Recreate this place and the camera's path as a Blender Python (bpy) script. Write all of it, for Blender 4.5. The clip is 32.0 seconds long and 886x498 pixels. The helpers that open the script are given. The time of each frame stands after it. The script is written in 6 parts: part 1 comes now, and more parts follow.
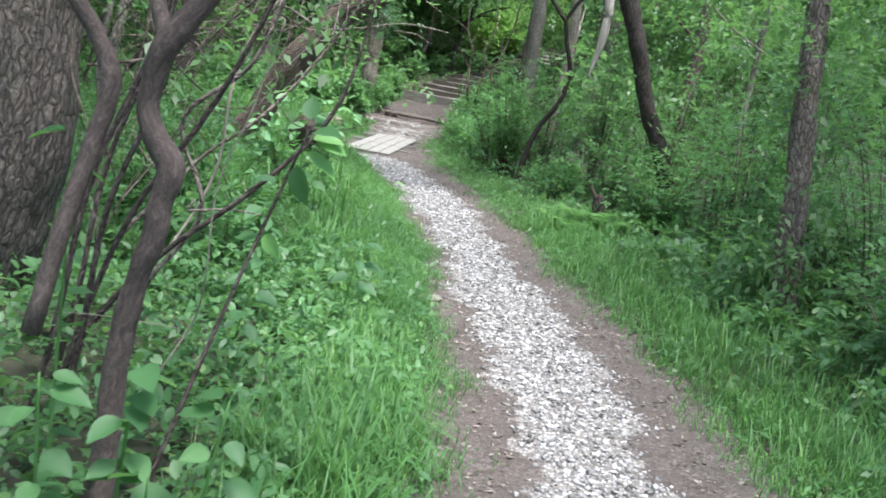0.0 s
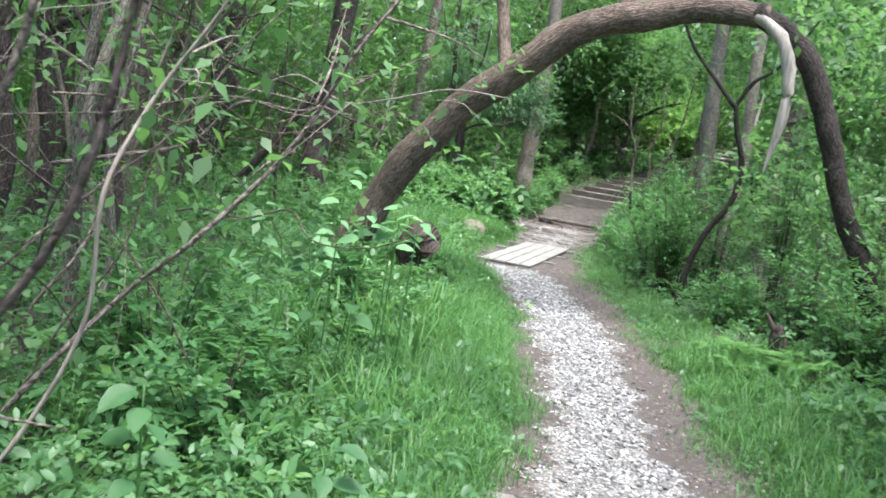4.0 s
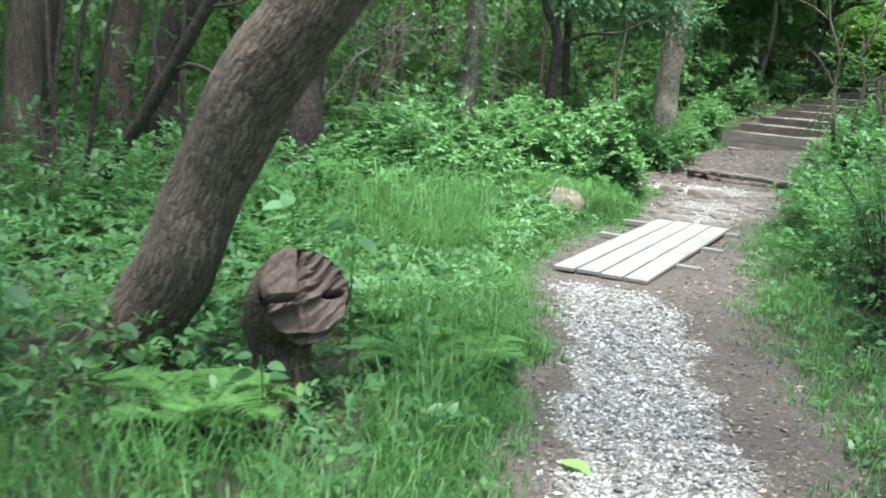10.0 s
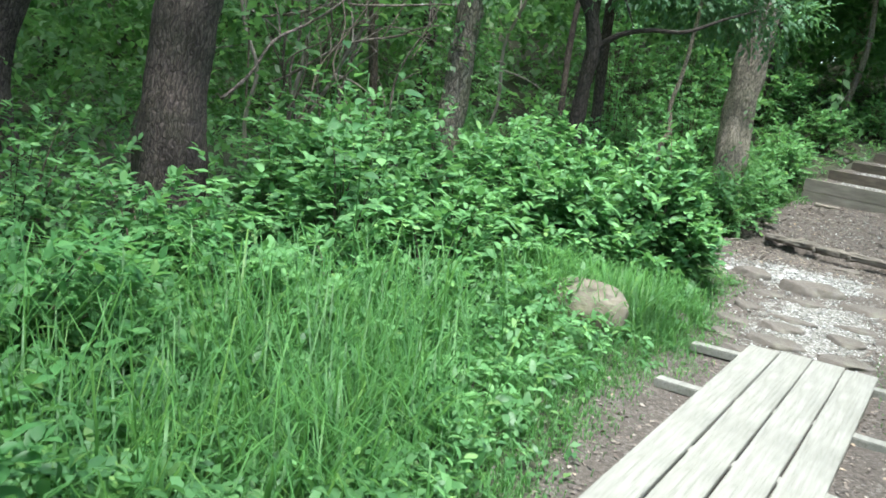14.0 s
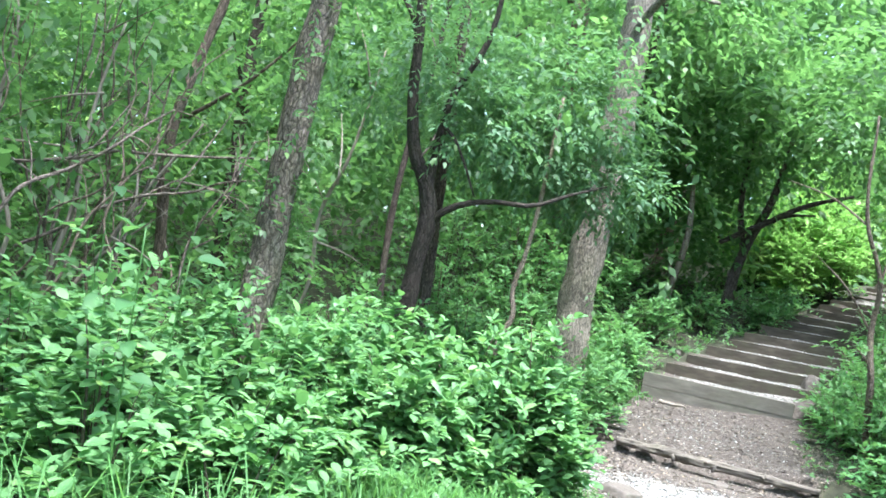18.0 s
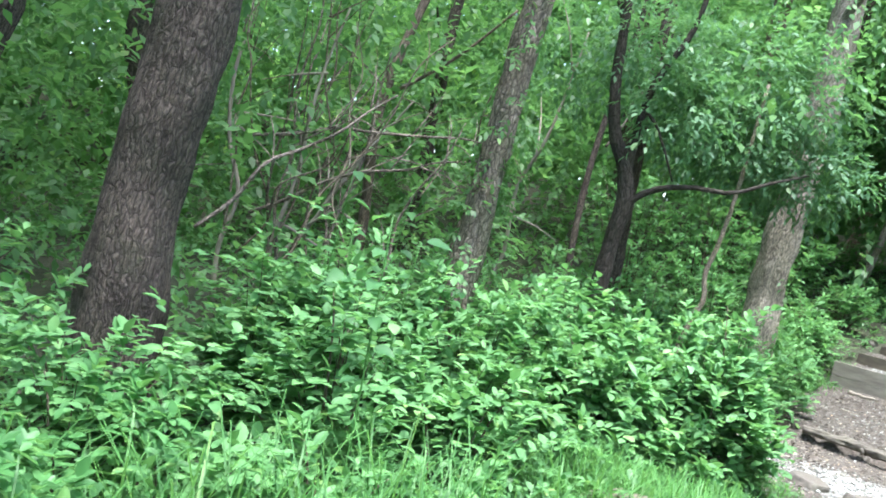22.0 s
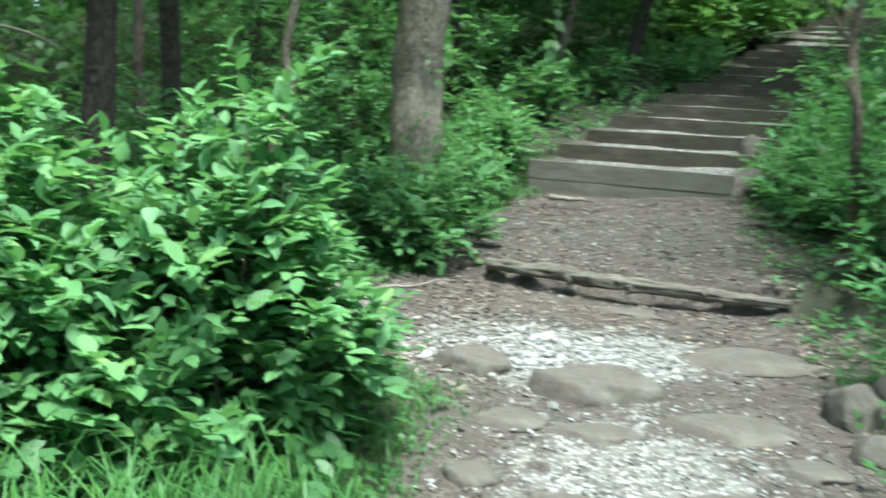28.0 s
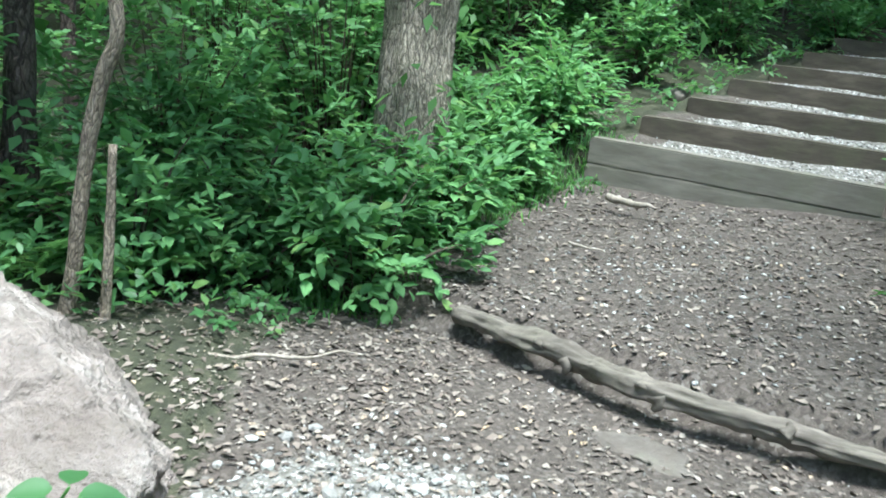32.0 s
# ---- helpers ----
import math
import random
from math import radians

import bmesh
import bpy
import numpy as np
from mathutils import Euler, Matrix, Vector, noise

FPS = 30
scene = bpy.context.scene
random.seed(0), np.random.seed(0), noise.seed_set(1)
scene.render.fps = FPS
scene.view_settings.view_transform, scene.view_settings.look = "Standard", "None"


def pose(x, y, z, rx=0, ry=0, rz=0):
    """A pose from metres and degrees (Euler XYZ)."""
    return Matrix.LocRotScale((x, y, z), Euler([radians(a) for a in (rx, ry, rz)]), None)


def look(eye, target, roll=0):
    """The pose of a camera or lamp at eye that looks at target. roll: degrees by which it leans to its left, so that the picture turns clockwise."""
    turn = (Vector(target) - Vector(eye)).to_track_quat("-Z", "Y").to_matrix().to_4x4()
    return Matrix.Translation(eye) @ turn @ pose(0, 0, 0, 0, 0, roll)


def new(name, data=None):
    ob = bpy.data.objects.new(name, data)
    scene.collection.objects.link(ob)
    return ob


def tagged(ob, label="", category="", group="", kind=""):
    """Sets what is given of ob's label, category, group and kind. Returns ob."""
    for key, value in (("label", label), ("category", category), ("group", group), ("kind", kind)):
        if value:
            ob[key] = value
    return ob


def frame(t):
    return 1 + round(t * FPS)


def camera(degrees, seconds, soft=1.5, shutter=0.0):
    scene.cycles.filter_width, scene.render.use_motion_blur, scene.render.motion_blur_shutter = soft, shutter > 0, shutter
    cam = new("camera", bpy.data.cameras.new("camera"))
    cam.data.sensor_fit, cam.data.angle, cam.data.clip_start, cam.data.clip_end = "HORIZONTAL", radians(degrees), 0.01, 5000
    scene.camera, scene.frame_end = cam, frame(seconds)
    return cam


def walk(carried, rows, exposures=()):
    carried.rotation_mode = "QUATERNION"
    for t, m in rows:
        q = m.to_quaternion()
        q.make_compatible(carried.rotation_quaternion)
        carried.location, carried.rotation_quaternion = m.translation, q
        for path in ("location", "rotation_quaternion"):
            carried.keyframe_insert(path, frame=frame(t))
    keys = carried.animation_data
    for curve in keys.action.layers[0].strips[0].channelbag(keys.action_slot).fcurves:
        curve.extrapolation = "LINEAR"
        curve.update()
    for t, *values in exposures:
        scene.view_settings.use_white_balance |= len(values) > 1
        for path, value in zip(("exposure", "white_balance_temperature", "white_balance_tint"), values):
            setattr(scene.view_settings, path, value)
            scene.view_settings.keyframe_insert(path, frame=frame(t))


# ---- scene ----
cam = camera(49.4, 32.0, soft=1.7, shutter=0.33)
PATH = [
    (0, (4.026, -16.039, 1.518), (3.772, -14.087, 1.16), 8.7),
    (0.5, (4.012, -15.851, 1.519), (3.804, -13.89, 1.188), 9.4),
    (1, (3.963, -15.755, 1.495), (3.754, -13.793, 1.165), 9.5),
    (1.5, (3.933, -15.713, 1.492), (3.7, -13.744, 1.229), 8.2),
    (2, (3.958, -15.466, 1.481), (3.712, -13.494, 1.252), 6.6),
    (2.5, (4.119, -15.1, 1.555), (3.816, -13.134, 1.352), 7.1),
    (3, (4.139, -14.727, 1.488), (3.677, -12.794, 1.268), 6.1),
    (3.5, (4.145, -14.331, 1.505), (3.588, -12.419, 1.316), 7.0),
    (5.5, (4.175, -12.117, 1.516), (3.304, -10.336, 1.25), 5.8),
    (6, (4.027, -11.68, 1.531), (3.212, -9.895, 1.146), 6.3),
    (6.5, (4.018, -11.024, 1.589), (3.228, -9.22, 1.237), 5.7),
    (7, (3.979, -10.53, 1.557), (3.169, -8.726, 1.254), 7.3),
    (7.5, (3.946, -9.981, 1.643), (3.15, -8.166, 1.372), 3.3),
    (8, (3.816, -9.434, 1.584), (2.987, -7.635, 1.307), 5.9),
    (8.5, (3.513, -8.862, 1.544), (2.649, -7.095, 1.183), 6.7),
    (9, (3.327, -8.201, 1.545), (2.39, -6.458, 1.256), 4.3),
    (9.5, (3.17, -7.761, 1.493), (2.136, -6.081, 1.165), 3.0),
    (10, (2.998, -7.211, 1.48), (2.032, -5.494, 1.136), 3.0),
    (10.5, (2.815, -6.67, 1.506), (1.911, -4.918, 1.167), 3.5),
    (11, (2.549, -6.188, 1.532), (1.583, -4.475, 1.169), 4.1),
    (11.5, (2.318, -5.616, 1.512), (1.353, -3.902, 1.149), 2.5),
    (12, (2.124, -5.123, 1.519), (1.153, -3.409, 1.176), 4.0),
    (12.5, (1.918, -4.639, 1.564), (0.982, -2.903, 1.233), 4.3),
    (13, (1.774, -4.071, 1.572), (0.865, -2.32, 1.241), 3.8),
    (13.5, (1.451, -3.673, 1.547), (0.486, -1.954, 1.21), 6.6),
    (15.5, (0.524, -2.348, 1.667), (-0.437, -0.637, 1.278), 7.7),
    (16, (0.322, -2.03, 1.652), (-0.558, -0.24, 1.42), 10.0),
    (16.5, (0.263, -2.047, 1.477), (-0.456, -0.181, 1.443), 9.4),
    (17, (0.258, -1.947, 1.49), (-0.378, -0.051, 1.502), 8.4),
    (17.5, (0.268, -1.986, 1.491), (-0.373, -0.092, 1.545), 8.3),
    (18, (0.282, -2.012, 1.494), (-0.365, -0.121, 1.569), 9.1),
    (18.5, (0.286, -2.023, 1.501), (-0.331, -0.122, 1.575), 9.3),
    (19, (0.294, -1.903, 1.496), (-0.16, 0.041, 1.616), 9.5),
    (19.5, (0.241, -1.969, 1.48), (-0.387, -0.071, 1.55), 8.4),
    (20, (0.171, -2.02, 1.494), (-0.56, -0.158, 1.493), 7.0),
    (20.5, (0.152, -2.017, 1.495), (-0.611, -0.169, 1.441), 7.9),
    (21, (0.15, -2.075, 1.49), (-0.684, -0.259, 1.409), 7.4),
    (21.5, (0.155, -2.321, 1.547), (-0.809, -0.572, 1.437), 9.9),
    (22, (0.225, -2.424, 1.586), (-0.73, -0.668, 1.516), 11.9),
    (22.5, (0.228, -2.306, 1.586), (-0.676, -0.522, 1.568), 13.0),
    (23, (0.228, -2.252, 1.592), (-0.645, -0.453, 1.615), 12.5),
    (23.5, (0.24, -2.269, 1.578), (-0.642, -0.475, 1.631), 11.2),
    (24, (0.235, -2.068, 1.497), (-0.495, -0.208, 1.589), 6.7),
    (24.5, (0.336, -1.39, 1.37), (-0.167, 0.545, 1.316), 3.7),
    (26.5, (0.212, -0.168, 1.371), (-0.233, 1.777, 1.234), -0.7),
    (27, (0.231, 0.403, 1.289), (0.079, 2.374, 0.985), 3.2),
    (27.5, (0.235, 0.708, 1.269), (0.098, 2.687, 1.015), 2.9),
    (28, (0.248, 1.080, 1.290), (-0.208, 3.006, 1.003), 1.8),
    (28.5, (0.258, 1.380, 1.335), (-0.517, 3.213, 1.113), 2.1),
    (29, (0.269, 1.675, 1.379), (-0.465, 3.530, 1.239), 2.6),
    (29.5, (0.293, 1.963, 1.432), (-0.355, 3.849, 1.274), 3.1),
    (30, (0.295, 2.269, 1.439), (-0.240, 4.190, 1.282), 4.1),
    (30.5, (0.316, 2.615, 1.384), (-0.135, 4.550, 1.156), 6.9),
    (31, (0.401, 2.862, 1.393), (-0.111, 4.756, 1.005), 4.8),
    (31.5, (0.431, 3.084, 1.415), (-0.217, 4.915, 0.937), 5.5),
    (32, (0.444, 3.321, 1.439), (-0.282, 5.131, 0.993), 5.4),
]
EXPOSURES = [(0, 1.98, 6050, 15), (3, 2.18, 6050, 14.5), (6, 2.17, 6050, 13), (7.5, 2.17, 6050, 9.5), (9, 2.2, 6050, 7.5), (10, 2.22, 6000, 7), (11, 2.16, 6000, 3), (13, 2.06, 6000, 2), (14, 2.1, 6000, 3), (16, 2.4, 6000, 0.5), (17.5, 2.8, 5900, 6.5), (19, 2.87, 5650, 9), (20, 2.7, 5800, 7), (21, 2.6, 5900, 4), (22, 2.68, 5850, 6.5), (24, 2.9, 5850, 8), (27, 2.1, 5850, -2), (28.2, 2.06, 5800, -6), (29, 2.42, 5700, -2), (30, 2.53, 5550, 3), (31, 2.28, 5600, 2), (32, 2.25, 5600, -0.5)]
walk(cam, [(t, look(eye, target, roll)) for t, eye, target, roll in PATH], EXPOSURES)

# ---- light: an overcast day under trees ----
world = bpy.data.worlds.new("sky")
scene.world = world
world.use_nodes = True
wt = world.node_tree
sky = wt.nodes.new("ShaderNodeTexSky")
sky.sky_type = "NISHITA"
sky.sun_disc = False
sky.sun_elevation = radians(74)
sky.sun_rotation = radians(140)
sky.dust_density = 3.0
wt.nodes["Background"].inputs["Strength"].default_value = 0.15
wt.links.new(sky.outputs[0], wt.nodes["Background"].inputs["Color"])
sun = new("sun", bpy.data.lights.new("sun", "SUN"))
sun.data.energy = 2.6
sun.data.angle = radians(20)
sun.data.color = (1.0, 0.97, 0.9)
az, el = radians(140), radians(74)
sun.matrix_world = look((0, 0, 30), (-math.sin(az) * math.cos(el), -math.cos(az) * math.cos(el), 30 - math.sin(el)))


# ---- materials ----
def material(name):
    m = bpy.data.materials.new(name)
    m.use_nodes = True
    t = m.node_tree
    b = t.nodes["Principled BSDF"]
    return m, t, b


def ramp(t, src, stops):
    n = t.nodes.new("ShaderNodeValToRGB")
    e = n.color_ramp.elements
    while len(e) < len(stops):
        e.new(0.5)
    for el_, (p, c) in zip(e, stops):
        el_.position, el_.color = p, (*c, 1)
    t.links.new(src, n.inputs[0])
    return n.outputs[0]


def noise_tex(t, scale, detail=4.0, rough=0.6, coord=None, dist=0.0):
    n = t.nodes.new("ShaderNodeTexNoise")
    n.inputs["Scale"].default_value = scale
    n.inputs["Detail"].default_value = detail
    n.inputs["Roughness"].default_value = rough
    n.inputs["Distortion"].default_value = dist
    if coord is not None:
        t.links.new(coord, n.inputs["Vector"])
    return n.outputs["Fac"]


def coords(t, scale=(1, 1, 1), kind="Object"):
    c = t.nodes.new("ShaderNodeTexCoord")
    m = t.nodes.new("ShaderNodeMapping")
    m.inputs["Scale"].default_value = scale
    t.links.new(c.outputs[kind], m.inputs["Vector"])
    return m.outputs[0]


def mix(t, fac, a, b, mode="MIX"):
    n = t.nodes.new("ShaderNodeMix")
    n.data_type, n.blend_type = "RGBA", mode
    for sock, v in ((n.inputs[0], fac), (n.inputs[6], a), (n.inputs[7], b)):
        if hasattr(v, "is_output"):
            t.links.new(v, sock)
        elif isinstance(v, (int, float)):
            sock.default_value = v
        else:
            sock.default_value = (*v, 1)
    return n.outputs[2]


def bump(t, b, height, strength=0.5, dist=0.02):
    n = t.nodes.new("ShaderNodeBump")
    n.inputs["Strength"].default_value = strength
    n.inputs["Distance"].default_value = dist
    t.links.new(height, n.inputs["Height"])
    t.links.new(n.outputs[0], b.inputs["Normal"])


def leaf_material(name, dark, mid, light, translucent=0.42, rough=0.45, single=False):
    """Leaf blades: each leaf takes its own shade of green, glossy on top and letting some light through."""
    m, t, b = material(name)
    g = t.nodes.new("ShaderNodeNewGeometry")
    pick = g.outputs["Random Per Island"]
    if single:
        oi = t.nodes.new("ShaderNodeObjectInfo")
        pick = oi.outputs["Random"]
    col = ramp(t, pick, [(0.0, dark), (0.5, mid), (0.92, light), (1.0, (light[0] * 1.5, light[1] * 1.1, light[2] * 0.8))])
    pat = noise_tex(t, 0.9, 2.0, 0.5, coords(t))
    col = mix(t, 0.45, col, ramp(t, pat, [(0.3, tuple(v * 0.62 for v in dark)), (0.7, light)]), "MIX")
    t.links.new(col, b.inputs["Base Color"])
    b.inputs["Roughness"].default_value = rough
    b.inputs["Specular IOR Level"].default_value = 0.35
    tr = t.nodes.new("ShaderNodeBsdfTranslucent")
    warm = mix(t, 0.5, col, (0.19, 0.40, 0.085), "MIX")
    t.links.new(warm, tr.inputs["Color"])
    ms = t.nodes.new("ShaderNodeMixShader")
    ms.inputs[0].default_value = translucent
    t.links.new(b.outputs[0], ms.inputs[1])
    t.links.new(tr.outputs[0], ms.inputs[2])
    t.links.new(ms.outputs[0], t.nodes["Material Output"].inputs["Surface"])
    return m


LEAF_BUSH = leaf_material("bush_leaf", (0.055, 0.14, 0.055), (0.115, 0.265, 0.1), (0.19, 0.38, 0.14), 0.38, 0.6)
LEAF_SINGLE = leaf_material("large_leaf", (0.1, 0.23, 0.1), (0.17, 0.36, 0.16), (0.24, 0.46, 0.2), 0.36, 0.6, True)
LEAF_SEEDLING = leaf_material("seedling_leaf", (0.03, 0.09, 0.035), (0.052, 0.14, 0.052), (0.085, 0.2, 0.07), 0.4, 0.55, True)
LEAF_SHRUB = leaf_material("shrub_leaf", (0.045, 0.125, 0.042), (0.08, 0.215, 0.07), (0.14, 0.31, 0.11), 0.42, 0.4)
LEAF_LOW = leaf_material("undergrowth_leaf", (0.038, 0.105, 0.04), (0.068, 0.175, 0.062), (0.125, 0.26, 0.1))
LEAF_TREE = leaf_material("tree_leaf", (0.042, 0.095, 0.038), (0.082, 0.175, 0.065), (0.14, 0.265, 0.1), 0.5)
LEAF_FORK = leaf_material("forked_tree_leaf", (0.045, 0.105, 0.055), (0.078, 0.17, 0.088), (0.135, 0.25, 0.135), 0.42, 0.5)
# Paler, yellower greens: full sun on the leaves is put into the colour.
LEAF_BRIGHT = leaf_material("sun_tinted_leaf", (0.16, 0.32, 0.07), (0.28, 0.5, 0.13), (0.38, 0.62, 0.18), 0.45)
LEAF_FERN = leaf_material("fern_leaf", (0.08, 0.2, 0.055), (0.135, 0.3, 0.085), (0.2, 0.4, 0.12), 0.42)
GRASS = leaf_material("grass_blade", (0.034, 0.1, 0.03), (0.062, 0.165, 0.048), (0.115, 0.265, 0.075), 0.4, 0.5)


def bark_material(name, dark, mid, light, scale=1.0, moss=0.0, long=4.0, depth=1.0):
    """Furrowed bark: long plates between a net of cracks that runs along the limb."""
    m, t, b = material(name)
    a = t.nodes.new("ShaderNodeAttribute")
    a.attribute_name = "grain"
    warp = t.nodes.new("ShaderNodeTexNoise")
    warp.inputs["Scale"].default_value = 14.0
    warp.inputs["Detail"].default_value = 3.0
    t.links.new(a.outputs["Vector"], warp.inputs["Vector"])
    bent = t.nodes.new("ShaderNodeVectorMath")
    bent.operation = "MULTIPLY_ADD"
    t.links.new(warp.outputs["Color"], bent.inputs[0])
    bent.inputs[1].default_value = (0.05, 0.05, 0.12)
    t.links.new(a.outputs["Vector"], bent.inputs[2])
    def grain(sx, sz, src=bent.outputs[0]):
        mp = t.nodes.new("ShaderNodeMapping")
        mp.inputs["Scale"].default_value = (sx, sx, sz)
        t.links.new(src, mp.inputs["Vector"])
        return mp.outputs[0]
    def plates(sx, sz):
        v = t.nodes.new("ShaderNodeTexVoronoi")
        v.feature = "DISTANCE_TO_EDGE"
        v.inputs["Scale"].default_value = 1.0
        t.links.new(grain(sx, sz), v.inputs["Vector"])
        return v.outputs["Distance"]
    wide = ramp(t, plates(34 * scale, 34 * scale / long), [(0.0, (0, 0, 0)), (0.13, (0.55, 0.55, 0.55)), (0.38, (1, 1, 1))])
    thin = ramp(t, plates(55 * scale, 55 * scale / (1.5 * long)), [(0.0, (0.62, 0.62, 0.62)), (0.14, (1, 1, 1))])
    crack = mix(t, 1.0, wide, thin, "MULTIPLY")
    fine = noise_tex(t, 1.0, 7.0, 0.7, grain(70, 26))
    plate = ramp(t, fine, [(0.28, dark), (0.5, mid), (0.76, light)])
    broad = noise_tex(t, 1.0, 4.0, 0.6, grain(6, 2.6))
    plate = mix(t, 1.0, plate, ramp(t, broad, [(0.3, (0.66, 0.66, 0.66)), (0.7, (1.18, 1.16, 1.13))]), "MULTIPLY")
    fleck = ramp(t, noise_tex(t, 1.0, 3.0, 0.8, grain(120, 34)), [(0.42, (0.72, 0.72, 0.72)), (0.62, (1.25, 1.24, 1.22))])
    plate = mix(t, 1.0, plate, fleck, "MULTIPLY")
    shade = 1 - 0.62 * depth
    col = mix(t, 1.0, plate, ramp(t, crack, [(0.0, (shade, shade, shade)), (0.6, (1, 1, 1))]), "MULTIPLY")
    if moss:
        patch = ramp(t, noise_tex(t, 1.0, 5.0, 0.6, grain(6, 3)), [(0.52, (0, 0, 0)), (0.72, (moss, moss, moss))])
        col = mix(t, patch, col, (0.07, 0.105, 0.04))
    t.links.new(col, b.inputs["Base Color"])
    b.inputs["Roughness"].default_value = 0.9
    b.inputs["Specular IOR Level"].default_value = 0.2
    bump(t, b, mix(t, 0.4 if depth > 0.5 else 0.9, crack, fine), 0.3 + 0.6 * depth, 0.016 / scale)
    return m


BARK_BROWN = bark_material("brown_ridged_bark", (0.1, 0.074, 0.06), (0.185, 0.142, 0.118), (0.28, 0.228, 0.192), 1.1, 0.2, 8.0)
BARK_STUMP = bark_material("dark_stump_bark", (0.05, 0.036, 0.028), (0.1, 0.074, 0.058), (0.17, 0.13, 0.105), 1.0, 0.3)
BARK_GREY = bark_material("grey_furrowed_bark", (0.15, 0.13, 0.11), (0.27, 0.24, 0.205), (0.42, 0.38, 0.335), 1.5, 0.15, 5.0)
BARK_DARK = bark_material("dark_bark", (0.05, 0.037, 0.034), (0.1, 0.078, 0.072), (0.19, 0.155, 0.145), 1.1, 0.1)
BARK_OLD = bark_material("old_trunk_bark", (0.07, 0.056, 0.05), (0.15, 0.125, 0.112), (0.26, 0.225, 0.205), 0.9, 0.1)
BARK_PALE = bark_material("pale_brown_bark", (0.18, 0.145, 0.115), (0.29, 0.24, 0.195), (0.4, 0.345, 0.29), 2.2, 0.1)
BARK_SMOOTH = bark_material("smooth_dark_bark", (0.06, 0.047, 0.043), (0.085, 0.068, 0.062), (0.13, 0.108, 0.1), 1.6, 0.06, 1.2, 0.15)
# Near black: shade on the forked tree and bent limb is put into it.
BARK_FORK = bark_material("shade_blackened_bark", (0.022, 0.018, 0.016), (0.05, 0.042, 0.037), (0.1, 0.085, 0.076), 1.1, 0.05)
BARK_IVY = bark_material("pinkish_flaky_bark", (0.10, 0.08, 0.07), (0.24, 0.195, 0.175), (0.42, 0.36, 0.325), 0.9, 0.15, 2.4)
BARK_THIN = bark_material("twig_bark", (0.08, 0.062, 0.05), (0.17, 0.135, 0.11), (0.29, 0.245, 0.205), 2.0, 0.2)


def wood_material(name, dark, mid, light, axis_scale=(30, 1.2, 30), rough=0.85, green=0.0):
    m, t, b = material(name)
    g = noise_tex(t, 2.0, 8.0, 0.65, coords(t, axis_scale), 0.3)
    col = ramp(t, g, [(0.28, dark), (0.5, mid), (0.75, light)])
    st = noise_tex(t, 2.5, 5.0, 0.6, coords(t))
    col = mix(t, ramp(t, st, [(0.4, (0, 0, 0)), (0.75, (0.6, 0.6, 0.6))]), col, tuple(v * 0.6 for v in mid), "MIX")
    if green:
        col = mix(t, ramp(t, noise_tex(t, 4.0, 6.0, 0.7, coords(t)), [(0.5, (0, 0, 0)), (0.8, (green, green, green))]), col, (0.10, 0.13, 0.05))
    oi = t.nodes.new("ShaderNodeObjectInfo")
    col = mix(t, 1.0, col, ramp(t, oi.outputs["Random"], [(0, (0.86, 0.86, 0.84)), (1, (1, 1, 1))]), "MULTIPLY")
    t.links.new(col, b.inputs["Base Color"])
    b.inputs["Roughness"].default_value = rough
    bump(t, b, g, 0.5, 0.006)
    return m


PLANK = wood_material("weathered_plank", (0.125, 0.119, 0.104), (0.2, 0.194, 0.174), (0.27, 0.264, 0.242), (30, 1.6, 30))
TIMBER = wood_material("step_timber", (0.036, 0.028, 0.02), (0.066, 0.053, 0.039), (0.11, 0.091, 0.07), (2.5, 14, 14), 0.9, 0.25)
TIMBER_GREY = wood_material("grey_step_timber", (0.10, 0.09, 0.075), (0.15, 0.136, 0.114), (0.21, 0.192, 0.165), (2.5, 14, 14), 0.9, 0.2)
LOGWOOD = wood_material("barkless_log", (0.05, 0.042, 0.035), (0.12, 0.102, 0.087), (0.22, 0.19, 0.163), (1.6, 26, 26), 0.9, 0.15)
PALEWOOD = wood_material("bleached_wood", (0.16, 0.135, 0.11), (0.33, 0.295, 0.255), (0.5, 0.465, 0.42), (20, 20, 2), 0.9)
DEADWOOD = wood_material("dead_wood", (0.12, 0.10, 0.085), (0.25, 0.215, 0.18), (0.42, 0.375, 0.33), (20, 20, 2), 0.9)
CUTWOOD = wood_material("cut_wood", (0.03, 0.021, 0.017), (0.078, 0.055, 0.045), (0.145, 0.111, 0.094), (26, 26, 7), 0.9)


def stone_material(name, dark, mid, light, scale=6.0, moss=0.3, tone=None, relief=0.02):
    m, t, b = material(name)
    n = noise_tex(t, scale, 9.0, 0.65, coords(t), 0.2)
    f = noise_tex(t, scale * 9, 4.0, 0.7, coords(t))
    col = ramp(t, n, [(0.3, dark), (0.5, mid), (0.72, light)])
    col = mix(t, 0.18, col, ramp(t, f, [(0.35, tuple(v * 0.6 for v in dark)), (0.65, light)]))
    if tone:
        col = mix(t, ramp(t, noise_tex(t, 2.6, 5.0, 0.65, coords(t), 0.6), [(0.42, (0, 0, 0)), (0.6, (0.72, 0.72, 0.72))]), col, tone)
    if moss:
        col = mix(t, ramp(t, noise_tex(t, 3.0, 6.0, 0.7, coords(t)), [(0.55, (0, 0, 0)), (0.75, (moss, moss, moss))]), col, (0.10, 0.12, 0.05))
    t.links.new(col, b.inputs["Base Color"])
    b.inputs["Roughness"].default_value = 0.85
    bump(t, b, mix(t, 0.35, n, f), 1.0, relief)
    return m


